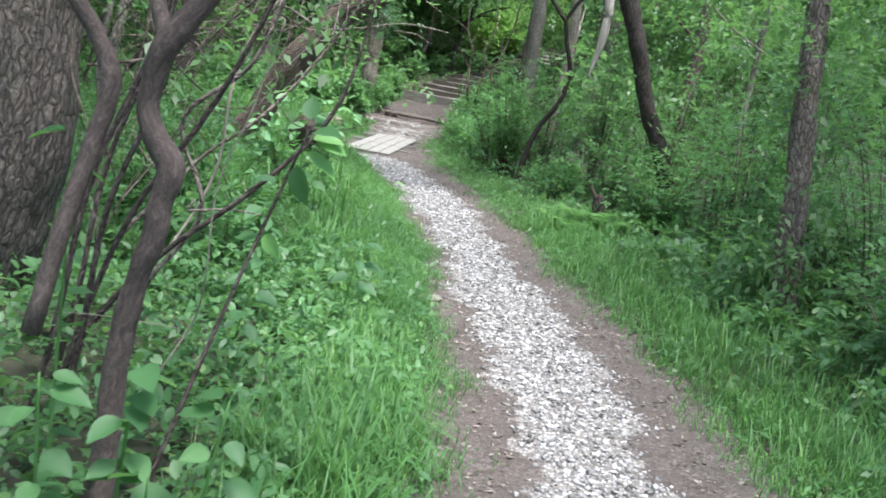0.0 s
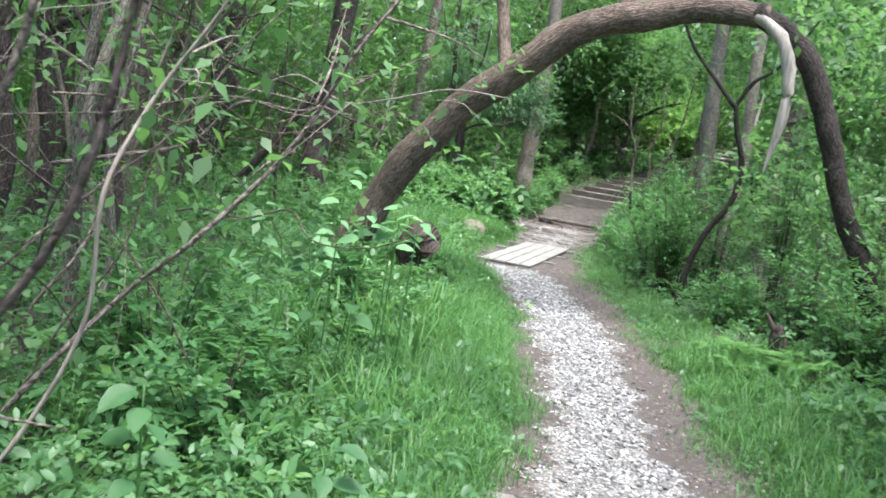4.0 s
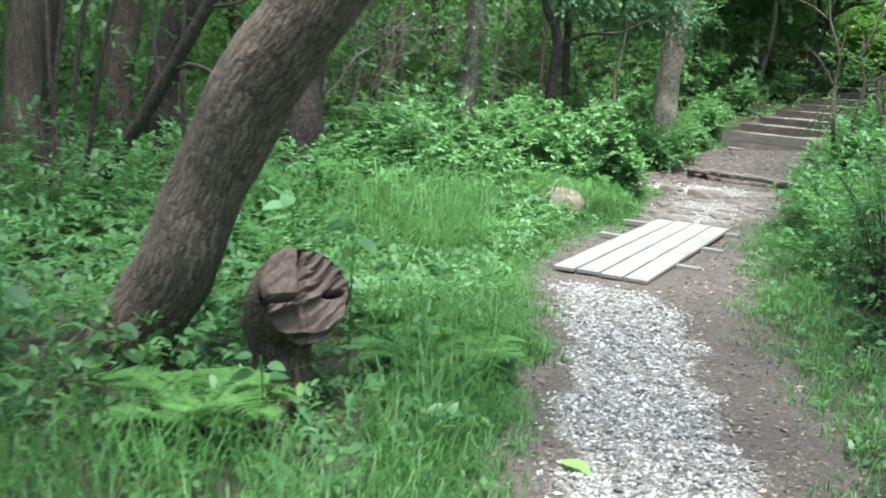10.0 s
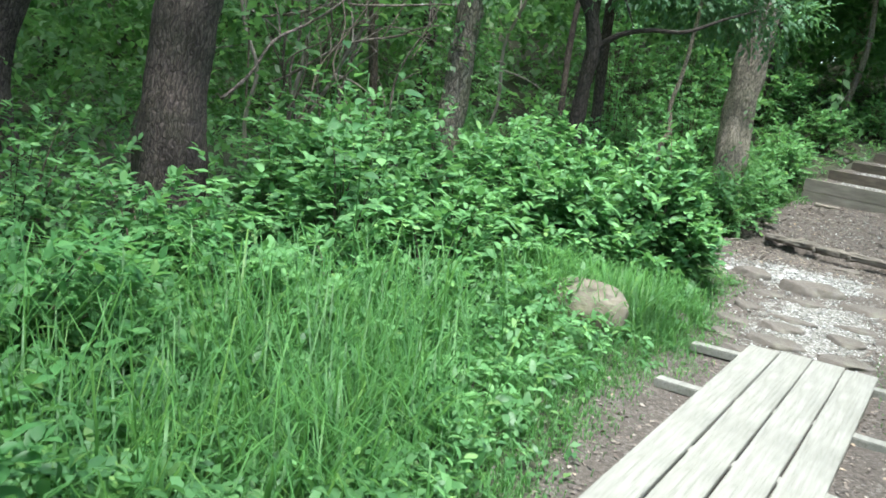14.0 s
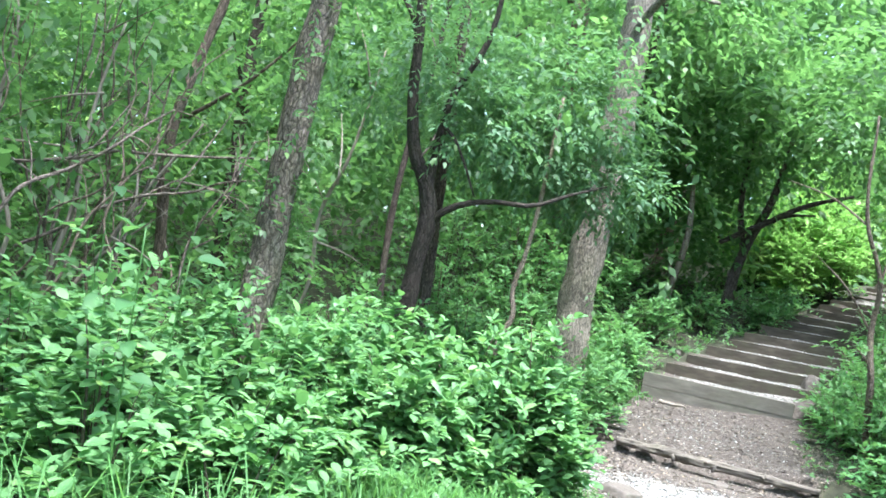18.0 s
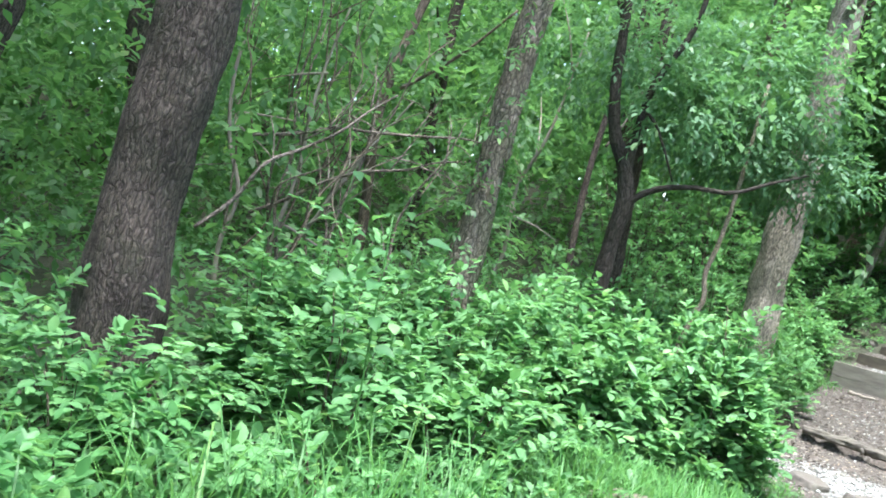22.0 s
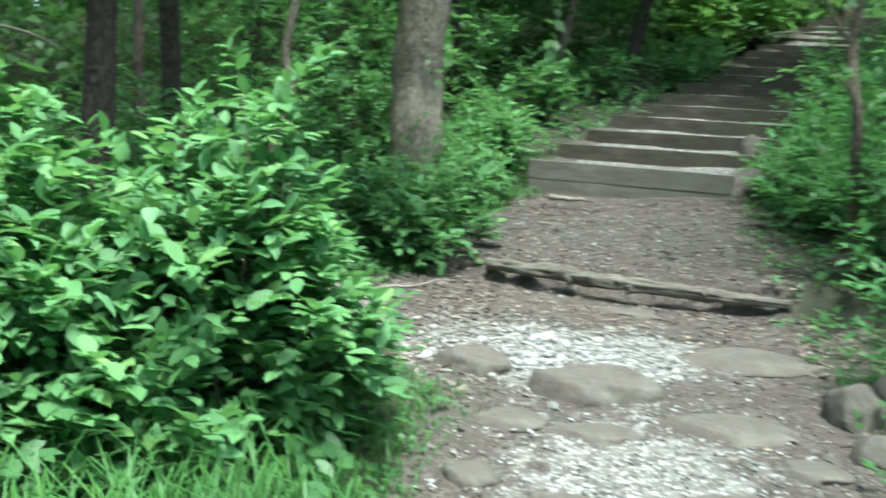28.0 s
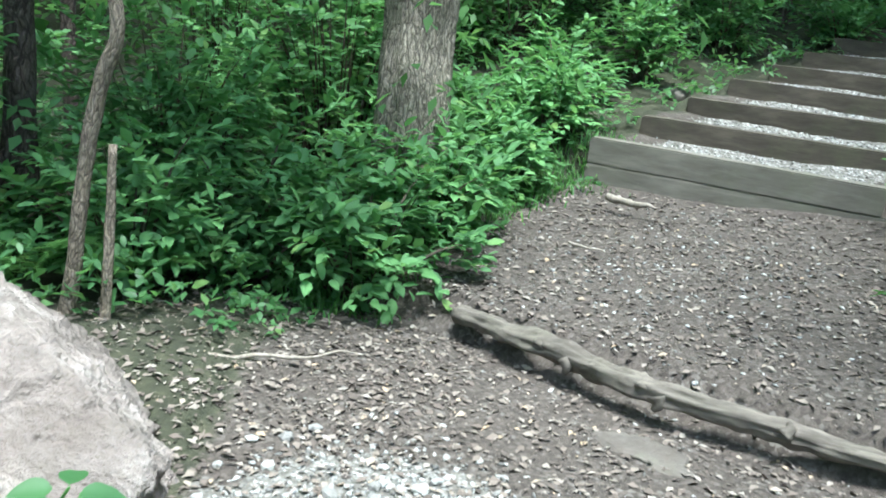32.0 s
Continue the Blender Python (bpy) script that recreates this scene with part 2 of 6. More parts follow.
STONE = stone_material("field_stone", (0.052, 0.043, 0.036), (0.092, 0.079, 0.069), (0.165, 0.147, 0.13), 4.0, 0.3, (0.07, 0.054, 0.044))
FIELD_STONE = stone_material("tan_field_stone", (0.075, 0.06, 0.045), (0.14, 0.118, 0.093), (0.22, 0.195, 0.16), 4.0, 0.6, (0.12, 0.092, 0.068))
BOULDER = stone_material("pale_boulder", (0.115, 0.09, 0.08), (0.3, 0.252, 0.23), (0.56, 0.505, 0.475), 5.0, 0.08, (0.135, 0.108, 0.096), 0.09)


def chip_material():
    m, t, b = material("gravel_chip")
    g = t.nodes.new("ShaderNodeNewGeometry")
    col = ramp(t, g.outputs["Random Per Island"], [(0.0, (0.06, 0.056, 0.052)), (0.3, (0.14, 0.136, 0.129)), (0.65, (0.265, 0.262, 0.252)), (1.0, (0.47, 0.467, 0.455))])
    t.links.new(col, b.inputs["Base Color"])
    b.inputs["Roughness"].default_value = 0.8
    return m


CHIP = chip_material()


def pebble_material():
    m, t, b = material("gravel_pebble")
    oi = t.nodes.new("ShaderNodeObjectInfo")
    col = ramp(t, oi.outputs["Random"], [(0.0, (0.07, 0.066, 0.061)), (0.35, (0.15, 0.147, 0.14)), (0.7, (0.25, 0.248, 0.24)), (1.0, (0.41, 0.41, 0.402))])
    col = mix(t, 0.3, col, ramp(t, noise_tex(t, 60.0, 4.0, 0.6, coords(t)), [(0.35, (0.12, 0.11, 0.10)), (0.65, (0.5, 0.49, 0.47))]))
    t.links.new(col, b.inputs["Base Color"])
    b.inputs["Roughness"].default_value = 0.8
    return m


PEBBLE = pebble_material()


def litter_material():
    m, t, b = material("dead_leaf")
    g = t.nodes.new("ShaderNodeNewGeometry")
    col = ramp(t, g.outputs["Random Per Island"], [(0.0, (0.045, 0.035, 0.03)), (0.4, (0.12, 0.095, 0.08)), (0.75, (0.17, 0.142, 0.12)), (0.95, (0.26, 0.23, 0.2)), (1.0, (0.3, 0.22, 0.14))])
    t.links.new(col, b.inputs["Base Color"])
    b.inputs["Roughness"].default_value = 0.85
    return m


LITTER = litter_material()


def ground_material():
    """One soil sheet: trodden dirt with bits of bark and stone, gravel where it was laid, dark leaf mould elsewhere."""
    m, t, b = material("forest_ground")
    c = coords(t)
    def attr(nm):
        a = t.nodes.new("ShaderNodeAttribute")
        a.attribute_name = nm
        return a.outputs["Fac"]
    big = noise_tex(t, 1.6, 6.0, 0.6, c)
    fine = noise_tex(t, 45.0, 6.0, 0.75, c)
    dirt = ramp(t, fine, [(0.3, (0.024, 0.018, 0.015)), (0.52, (0.056, 0.044, 0.037)), (0.72, (0.13, 0.11, 0.096))])
    dirt = mix(t, ramp(t, big, [(0.35, (0, 0, 0)), (0.7, (0.55, 0.55, 0.55))]), dirt, (0.074, 0.06, 0.051))
    bits = t.nodes.new("ShaderNodeTexVoronoi")
    bits.inputs["Scale"].default_value = 70.0
    bits.inputs["Randomness"].default_value = 1.0
    t.links.new(c, bits.inputs["Vector"])
    bsep = t.nodes.new("ShaderNodeSeparateColor")
    t.links.new(bits.outputs["Color"], bsep.inputs[0])
    bark_bits = ramp(t, bsep.outputs[0], [(0.0, (0.02, 0.016, 0.013)), (0.4, (0.056, 0.044, 0.037)), (0.8, (0.112, 0.095, 0.082)), (1.0, (0.2, 0.184, 0.168))])
    dirt = mix(t, ramp(t, noise_tex(t, 5.0, 4.0, 0.6, c), [(0.38, (0.12, 0.12, 0.12)), (0.62, (0.6, 0.6, 0.6))]), dirt, bark_bits)
    v = t.nodes.new("ShaderNodeTexVoronoi")
    v.inputs["Scale"].default_value = 55.0
    t.links.new(c, v.inputs["Vector"])
    sep = t.nodes.new("ShaderNodeSeparateColor")
    t.links.new(v.outputs["Color"], sep.inputs[0])
    stones = ramp(t, sep.outputs[0], [(0.0, (0.07, 0.064, 0.057)), (0.35, (0.155, 0.148, 0.137)), (0.75, (0.28, 0.272, 0.257)), (1.0, (0.45, 0.44, 0.425))])
    stones = mix(t, ramp(t, v.outputs["Distance"], [(0.25, (0, 0, 0)), (0.6, (0.75, 0.75, 0.75))]), stones, (0.10, 0.09, 0.078))
    mould = ramp(t, noise_tex(t, 14.0, 7.0, 0.7, c), [(0.3, (0.016, 0.018, 0.009)), (0.55, (0.036, 0.038, 0.02)), (0.75, (0.075, 0.068, 0.042))])
    dm = t.nodes.new("ShaderNodeMath")
    dm.operation = "MULTIPLY_ADD"
    t.links.new(fine, dm.inputs[0])
    dm.inputs[1].default_value = 0.9
    t.links.new(attr("dirt"), dm.inputs[2])
    dmask = ramp(t, dm.outputs[0], [(0.80, (0, 0, 0)), (1.1, (1, 1, 1))])
    gm = t.nodes.new("ShaderNodeMath")
    gm.operation = "MULTIPLY_ADD"
    t.links.new(noise_tex(t, 11.0, 5.0, 0.7, c), gm.inputs[0])
    gm.inputs[1].default_value = 1.1
    t.links.new(attr("gravel"), gm.inputs[2])
    gmask = ramp(t, gm.outputs[0], [(0.92, (0, 0, 0)), (1.15, (1, 1, 1))])
    col = mix(t, dmask, mould, dirt)
    col = mix(t, gmask, col, stones)
    t.links.new(col, b.inputs["Base Color"])
    b.inputs["Roughness"].default_value = 0.95
    h = mix(t, gmask, fine, v.outputs["Distance"])
    bump(t, b, h, 0.7, 0.02)
    return m


GROUND = ground_material()


# ---- helpers for building ----
rng = np.random.default_rng(7)


def mesh_from(name, verts, faces, mat, smooth=False):
    """A mesh from arrays of vertices and of faces that all have the same number of corners."""
    me = bpy.data.meshes.new(name)
    verts, faces = np.asarray(verts, np.float32), np.asarray(faces, np.int32)
    k = faces.shape[1]
    me.vertices.add(len(verts))
    me.vertices.foreach_set("co", verts.ravel())
    me.loops.add(faces.size)
    me.loops.foreach_set("vertex_index", faces.ravel())
    me.polygons.add(len(faces))
    me.polygons.foreach_set("loop_start", np.arange(0, faces.size, k, dtype=np.int32))
    if smooth:
        me.polygons.foreach_set("use_smooth", np.ones(len(faces), bool))
    me.update(calc_edges=True)
    me.validate()
    me.materials.append(mat)
    return me


def empty(name, at=(0, 0, 0), rz=0.0):
    ob = new(name)
    ob.matrix_basis = pose(*at, 0, 0, rz)
    ob.empty_display_size = 0.2
    return ob


def part_mesh(name, me, parent, label=""):
    ob = new(name, me)
    ob.parent = parent
    if label:
        ob["label"] = label
    return ob


def part(name, bm, mat, parent, label=""):
    """Links a bmesh as one mesh object under a thing or a part."""
    me = bpy.data.meshes.new(name)
    bm.to_mesh(me)
    bm.free()
    me.materials.append(mat)
    return part_mesh(name, me, parent, label)


def solo(name, me, label, category, group="", kind=""):
    return tagged(new(name, me), label, category, group, kind)


def unit(v):
    return v / np.maximum(np.linalg.norm(v, axis=-1, keepdims=True), 1e-9)


def wobble(p, scale, seed=0.0):
    """Smooth noise for rows of points."""
    return np.array([noise.noise(Vector((x * scale + seed, y * scale - seed, z * scale + 0.5 * seed))) for x, y, z in p])


def spline(pts, n):
    """n points on a smooth line through the given ones, with the running share of its length."""
    pts = np.asarray(pts, float)
    k = len(pts)
    run = np.concatenate([[0], np.cumsum(np.maximum(np.linalg.norm(np.diff(pts, axis=0), axis=1), 1e-6))])
    tan = np.gradient(pts, run, axis=0)
    t = np.linspace(0, k - 1, n)
    i = np.minimum(t.astype(int), k - 2)
    f = (t - i)[:, None]
    h = (run[i + 1] - run[i])[:, None]
    out = (2 * f**3 - 3 * f**2 + 1) * pts[i] + (f**3 - 2 * f**2 + f) * h * tan[i] + (3 * f**2 - 2 * f**3) * pts[i + 1] + (f**3 - f**2) * h * tan[i + 1]
    return out, t / (k - 1)


def tube(pts, radii, rings=24, segs=12, rough=0.08, ridge=0.0, seed=0.0, flare=0.0, groove=0.0):
    """A limb along a line: rings of vertices with knots, ridges and an uneven outline, closed at both ends."""
    line, s = spline(pts, rings)
    rad = np.interp(s, np.linspace(0, 1, len(radii)), radii)
    way = unit(np.gradient(line, axis=0))
    ref = np.array([0.0, 0.0, 1.0]) if abs(way[0][2]) < 0.8 else np.array([1.0, 0.0, 0.0])
    a = unit(np.cross(way, ref))
    b = np.cross(way, a)
    ang = np.linspace(0, 2 * np.pi, segs, endpoint=False)
    ring = a[:, None] * np.cos(ang)[None, :, None] + b[:, None] * np.sin(ang)[None, :, None]
    r = np.repeat(rad[:, None], segs, 1)
    flat = (line[:, None] + ring * r[..., None]).reshape(-1, 3)
    r = r * (1 + rough * wobble(flat, 3.2 / max(radii[0], 0.03) * 0.18, seed).reshape(r.shape) * 1.6)
    if ridge:
        r = r * (1 + ridge * wobble(flat * (1, 1, 0.18), 16.0, seed + 3).reshape(r.shape))
    if groove:
        run = np.concatenate([[0], np.cumsum(np.linalg.norm(np.diff(line, axis=0), axis=1))])
        loc = np.stack([np.repeat(np.cos(ang)[None], rings, 0) * 2.6, np.repeat(np.sin(ang)[None], rings, 0) * 2.6, np.repeat(run[:, None], segs, 1) * 4.0], -1).reshape(-1, 3)
        r = r * (1 + groove * wobble(loc, 1.0, seed + 5).reshape(r.shape) + 0.5 * groove * wobble(loc * (2.2, 2.2, 2.5), 1.0, seed + 9).reshape(r.shape))
    if flare:
        low = np.clip(1 - s / 0.12, 0, 1)[:, None] ** 2
        r = r * (1 + flare * low * (0.75 + 0.5 * np.cos(ang * 4 + seed)[None]))
    v = (line[:, None] + ring * r[..., None]).reshape(-1, 3)
    i, j = np.meshgrid(np.arange(rings - 1), np.arange(segs), indexing="ij")
    jn = (j + 1) % segs
    f = np.stack([i * segs + j, i * segs + jn, (i + 1) * segs + jn, (i + 1) * segs + j], -1).reshape(-1, 4)
    n = len(v)
    v = np.concatenate([v, line[:1], line[-1:]])
    return v, f


def tube_mesh(name, pts, radii, mat, **kw):
    v, f = tube(pts, radii, **kw)
    me = bpy.data.meshes.new(name)
    rings = kw.get("rings", 24)
    segs = kw.get("segs", 12)
    n = len(v)
    jj = np.arange(segs)
    last = n - 2 - segs
    tris = [(int(k), int(n - 2), int((k + 1) % segs)) for k in jj] + [(int(last + k), int(last + (k + 1) % segs), n - 1) for k in jj]
    me.from_pydata(v.tolist(), [], f.tolist() + tris)
    me.polygons.foreach_set("use_smooth", np.ones(len(me.polygons), bool))
    me.update()
    me.materials.append(mat)
    line, s = spline(pts, rings)
    run = np.concatenate([[0], np.cumsum(np.linalg.norm(np.diff(line, axis=0), axis=1))])
    rad = np.interp(s, np.linspace(0, 1, len(radii)), radii)
    ang = np.linspace(0, 2 * np.pi, segs, endpoint=False)
    gr = np.stack([rad[:, None] * np.cos(ang), rad[:, None] * np.sin(ang), np.repeat(run[:, None], segs, 1)], -1).reshape(-1, 3) + (kw.get("seed", 0.0) * 1.7, 0, 0)
    gr = np.concatenate([gr, gr[:1], gr[-1:]])
    me.attributes.new("grain", "FLOAT_VECTOR", "POINT").data.foreach_set("vector", gr.astype(np.float32).ravel())
    return me


# A leaf: rows of along, across and lift; faces with four corners.
LEAF_LOWPOLY = (np.array([(0, 0, 0), (0.42, 0.5, 0.05), (1, 0, -0.12), (0.42, -0.5, 0.05)]), np.array([(0, 3, 2, 1)]))
LEAF_FOLD = (np.array([(0, 0, 0), (0.3, 0.42, 0.07), (0.7, 0.36, 0.03), (1, 0, -0.16), (0.7, -0.36, 0.03), (0.3, -0.42, 0.07), (0.5, 0, -0.02)]),
             np.array([(0, 6, 2, 1), (0, 5, 4, 6), (6, 4, 3, 2)]))
LEAF_FINE = (np.array([(0, 0, 0), (0.14, 0.26, 0.03), (0.38, 0.47, 0.07), (0.68, 0.34, 0.04), (1, 0, -0.2), (0.68, -0.34, 0.04), (0.38, -0.47, 0.07), (0.14, -0.26, 0.03), (0.38, 0, 0.0), (0.68, 0, -0.05)]),
             np.array([(0, 8, 2, 1), (8, 9, 3, 2), (0, 7, 6, 8), (8, 6, 5, 9), (9, 5, 4, 3)]))
LEAF_BROAD = (np.array([(0, 0, 0), (0.2, 0.36, 0.04), (0.55, 0.5, 0.06), (0.84, 0.28, 0.0), (1, 0, -0.1), (0.84, -0.28, 0.0), (0.55, -0.5, 0.06), (0.2, -0.36, 0.04), (0.5, 0, -0.02)]),
              np.array([(0, 8, 2, 1), (8, 4, 3, 2), (0, 7, 6, 8), (8, 6, 5, 4)]))


def large_leaf():
    """A big blade with a folded midrib and a curved outline."""
    st = np.array([0, 0.08, 0.2, 0.35, 0.5, 0.65, 0.8, 0.92, 1.0])
    hw = np.array([0.0, 0.27, 0.43, 0.5, 0.48, 0.4, 0.26, 0.11, 0.0])
    mid = np.stack([st, 0 * st, -0.02 - 0.18 * st**2], -1)
    lf = np.stack([st, hw, 0.09 * hw / 0.5 - 0.18 * st**2 + 0.015 * np.sin(st * 25)], -1)
    rt = np.stack([st, -hw, 0.09 * hw / 0.5 - 0.18 * st**2 + 0.015 * np.cos(st * 23)], -1)
    n = len(st)
    i = np.arange(n - 1)
    f = np.concatenate([np.stack([i, i + 1, i + 1 + n, i + n], -1), np.stack([i + 2 * n, i + 1 + 2 * n, i + 1, i], -1)])
    return np.concatenate([mid, lf, rt]), f


LEAF_LARGE = large_leaf()


def leaves(base, way, up, length, width, shape=LEAF_FOLD):
    """Leaf blades at the given bases, pointing along way with their upper side towards up."""
    tv, tf = shape
    way = unit(way)
    side = unit(np.cross(up, way))
    nor = np.cross(way, side)
    L, W = np.broadcast_to(length, len(base)), np.broadcast_to(width, len(base))
    v = base[:, None] + way[:, None] * (tv[:, 0] * L[:, None])[..., None] + side[:, None] * (tv[:, 1] * W[:, None])[..., None] + nor[:, None] * (tv[:, 2] * L[:, None])[..., None]
    f = tf[None] + (np.arange(len(base)) * len(tv))[:, None, None]
    return v.reshape(-1, 3), f.reshape(-1, 4)


def sprays(centre, out, per, spread, leaf_len, ratio, shape, droop=0.25, gen=None, flat=0.0, face=0.35):
    """Twigs at the centres, each with per leaves set alternately along it."""
    g = gen or rng
    n = len(centre)
    out = unit(out + g.normal(0, 0.35, (n, 3)))
    side = unit(np.cross(out, g.normal(0, 1, (n, 3)) + (0, 0, 2)))
    k = np.arange(per)
    s = (k + 0.5) / per
    base = centre[:, None] + out[:, None] * (s * spread)[None, :, None] * g.uniform(0.7, 1.2, (n, 1, 1)) - np.array([0, 0, 1.0]) * (s**2 * spread * droop)[None, :, None]
    sgn = np.where(k % 2, 1.0, -1.0)
    way = out[:, None] * (0.55 + 0.6 * s)[None, :, None] + side[:, None] * (sgn * (1.1 - 0.6 * s))[None, :, None] + g.normal(0, 0.25, (n, per, 3)) - np.array([0, 0, 0.25])
    up = np.array([0, 0, 1.0]) + out[:, None] * face + g.normal(0, 0.3, (n, per, 3))
    way[..., 2] *= 1 - flat
    up = up * (1 - 0.5 * flat) + np.array([0, 0, 1.0]) * flat
    L = leaf_len * g.uniform(0.6, 1.25, (n, per))
    return leaves(base.reshape(-1, 3), way.reshape(-1, 3), up.reshape(-1, 3), L.ravel(), (L * ratio).ravel(), shape)


# ---- the lie of the land ----
TRAIL = np.array([(4.75, -30), (4.55, -16), (4.34, -12.4), (4.08, -10.9), (3.42, -8.4), (2.88, -6.3), (2.2, -4.1), (1.28, -1.8), (0.62, -0.4), (0.36, 1.2), (0.25, 2.9), (0.2, 4.2), (0.06, 5.9), (-0.08, 7.2), (-0.1, 8.6)])
STEP0, STEP_GO, STEP_RISE, STEPS = np.array((-0.1, 8.58)), np.array((0.2, 0.51)), 0.121, 17
TOP_Y = STEP0[1] + STEP_GO[1] * STEPS
LOG_L, LOG_R = np.array((-0.78, 6.58)), np.array((0.86, 6.09))


def trail_x(y):
    x = np.interp(y, TRAIL[:, 1], TRAIL[:, 0])
    return np.where(y > 8.6, STEP0[0] + (np.minimum(y, 40) - 8.58) * STEP_GO[0] / STEP_GO[1], x)


def past_log(x, y):
    d = (LOG_R - LOG_L) / np.linalg.norm(LOG_R - LOG_L)
    return (x - LOG_L[0]) * -d[1] + (y - LOG_L[1]) * d[0]


def ground(x, y):
    """The height of the soil."""
    x, y = np.asarray(x, float), np.asarray(y, float)
    z = np.interp(y, [-60, -1.5, 0, 2.8, 4.2, 5.6], [0, 0, -0.01, 0.07, 0.22, 0.29])
    s = past_log(x, y)
    z = z + np.clip((s - 0.005) / 0.06, 0, 1) * 0.13 + np.clip(s / 2.3, 0, 1) * 0.262
    on = np.clip((y - 8.5) / STEP_GO[1], 0, STEPS)
    off = np.abs(x - trail_x(y))
    q = (y - 8.58 + 0.1 * (x - trail_x(y))) / STEP_GO[1]
    tread = np.clip(np.floor(q) + np.clip((q - np.floor(q) - 0.06) / 0.17, 0, 1), 0, STEPS)
    stair = np.clip((1.1 - off) / 0.2, 0, 1) * (y > 8.4)
    z = z + (on * (1 - stair) + (tread + 0.68 * np.clip(q, 0, 1) * (tread > 0)) * stair) * STEP_RISE * 0.992 + (0.006 + 0.0012 * np.clip(q, 0, 17)) * stair * np.clip((y - 8.6) / 0.1, 0, 1)
    z = z - 0.026 * np.clip(x - trail_x(y), -1, 1) * stair * np.clip((y - 8.6) / 0.1, 0, 1)
    z = z + 0.13 * np.exp(-(((x + 1.15) / 0.5) ** 2) - ((y - 2.35) / 0.5) ** 2)
    edge = np.clip((off - 0.55) / 1.2, 0, 1)
    lump = 0.05 * np.sin(x * 1.3 + 0.7 * y) * np.cos(y * 0.9 - 0.4 * x) + 0.03 * np.sin(x * 3.1 - y * 2.3)
    far = np.clip((off - 3) / 20, 0, 1)
    return z + edge * (0.05 + lump) + far * (0.5 * np.sin(x * 0.11 + 1) * np.cos(y * 0.09) + 0.4)


def axis(lo, hi, step, far):
    near = np.arange(lo, hi + 1e-6, step)
    grow = np.array([1, 2.2, 4, 7, 11, 18, 30, 50, 90, 160, 300, far]) * 1.0
    return np.concatenate([lo - grow[::-1], near, hi + grow])


gx, gy = axis(-4.5, 7.0, 0.085, 600), axis(-17.5, 14.5, 0.085, 600)
GX, GY = np.meshgrid(gx, gy, indexing="ij")
GZ = ground(GX, GY)
near_path = np.abs(GX - trail_x(GY))
GZ = GZ + np.where(near_path < 3, 0.006 * np.sin(GX * 37 + GY * 11) * np.cos(GY * 29 - GX * 17), 0)
gi, gj = np.meshgrid(np.arange(len(gx) - 1), np.arange(len(gy) - 1), indexing="ij")
ny = len(gy)
gf = np.stack([gi * ny + gj, (gi + 1) * ny + gj, (gi + 1) * ny + gj + 1, gi * ny + gj + 1], -1).reshape(-1, 4)
gme = mesh_from("ground", np.stack([GX, GY, GZ], -1).reshape(-1, 3), gf, GROUND, True)


def dirt_half(y):
    """How far the trodden dirt reaches to the left and to the right of the trail's middle."""
    left = np.interp(y, [-17, -12, -8, -4, -2, 0, 1.2, 3, 4.5, 6, 8.5, 13, 14, 40], [0.75, 0.78, 0.62, 0.72, 0.72, 0.75, 0.8, 0.65, 0.8, 1.3, 0.82, 0.8, 0.8, 1.0])
    right = np.interp(y, [-17, -12, -8, -4, -2, 0, 1.2, 3, 4.5, 6, 8.5, 13, 14, 40], [0.8, 0.85, 0.75, 0.8, 1.0, 1.1, 1.0, 0.72, 0.75, 0.8, 0.85, 0.9, 1.2, 1.5])
    return left, right


def gravel_mask(x, y):
    u = x - trail_x(y)
    wid = np.interp(y, [-17, -6, -4, -0.5], [0.44, 0.44, 0.52, 0.55])
    wav = 0.07 * np.sin(y * 2.3 + 1) * np.sin(y * 0.9) + 0.05 * np.sin(y * 7.1 + np.sign(u)) + 0.04 * np.sin(y * 15.3 + 2 * np.sign(u))
    strip = np.clip((wid + wav - np.abs(u + 0.02)) / 0.28, 0, 1) * np.clip((-0.15 - y) / 0.3, 0, 1)
    strip = strip * np.interp(y, [-17, -3, -0.2], [1, 1, 0.75])
    patch = np.clip(1.3 - np.hypot((u + 0.33) / 0.72, (y - 5.12 - 0.08 * np.sin(u * 7)) / 0.52), 0, 1) * 0.95
    stones = np.clip(1.2 - np.hypot(u / 0.7, (y - 3.7) / 1.3), 0, 1) * 0.62
    top = np.clip((y - TOP_Y + 0.1) / 0.5, 0, 1) * np.clip((0.85 - np.abs(u)) / 0.3, 0, 1)
    landing = np.clip(1.1 - np.hypot(u / 0.9, (y - 7.3) / 1.3), 0, 1) * 0.2
    treads = (y > 8.7) * (y < TOP_Y) * np.clip((0.72 - np.abs(u)) / 0.15, 0, 1) * 0.6
    landing = np.maximum(landing, treads)
    return np.maximum.reduce([strip, patch, stones, top, landing])


U = GX - trail_x(GY)
dl, dr = dirt_half(GY)
dirt = np.clip((np.where(U < 0, dl, dr) - np.abs(U)) / 0.22 + 0.5, 0, 1) * (np.abs(GY) < 60)
for nm, val in (("dirt", dirt), ("gravel", gravel_mask(GX, GY))):
    gme.attributes.new(nm, "FLOAT", "POINT").data.foreach_set("value", val.astype(np.float32).ravel())
solo("ground", gme, "brown forest soil with a trodden gravel trail", "ground", kind="structure")


def on_ground(n, x0, x1, y0, y1, gen=None):
    g = gen or rng
    x, y = g.uniform(x0, x1, n), g.uniform(y0, y1, n)
    return x, y


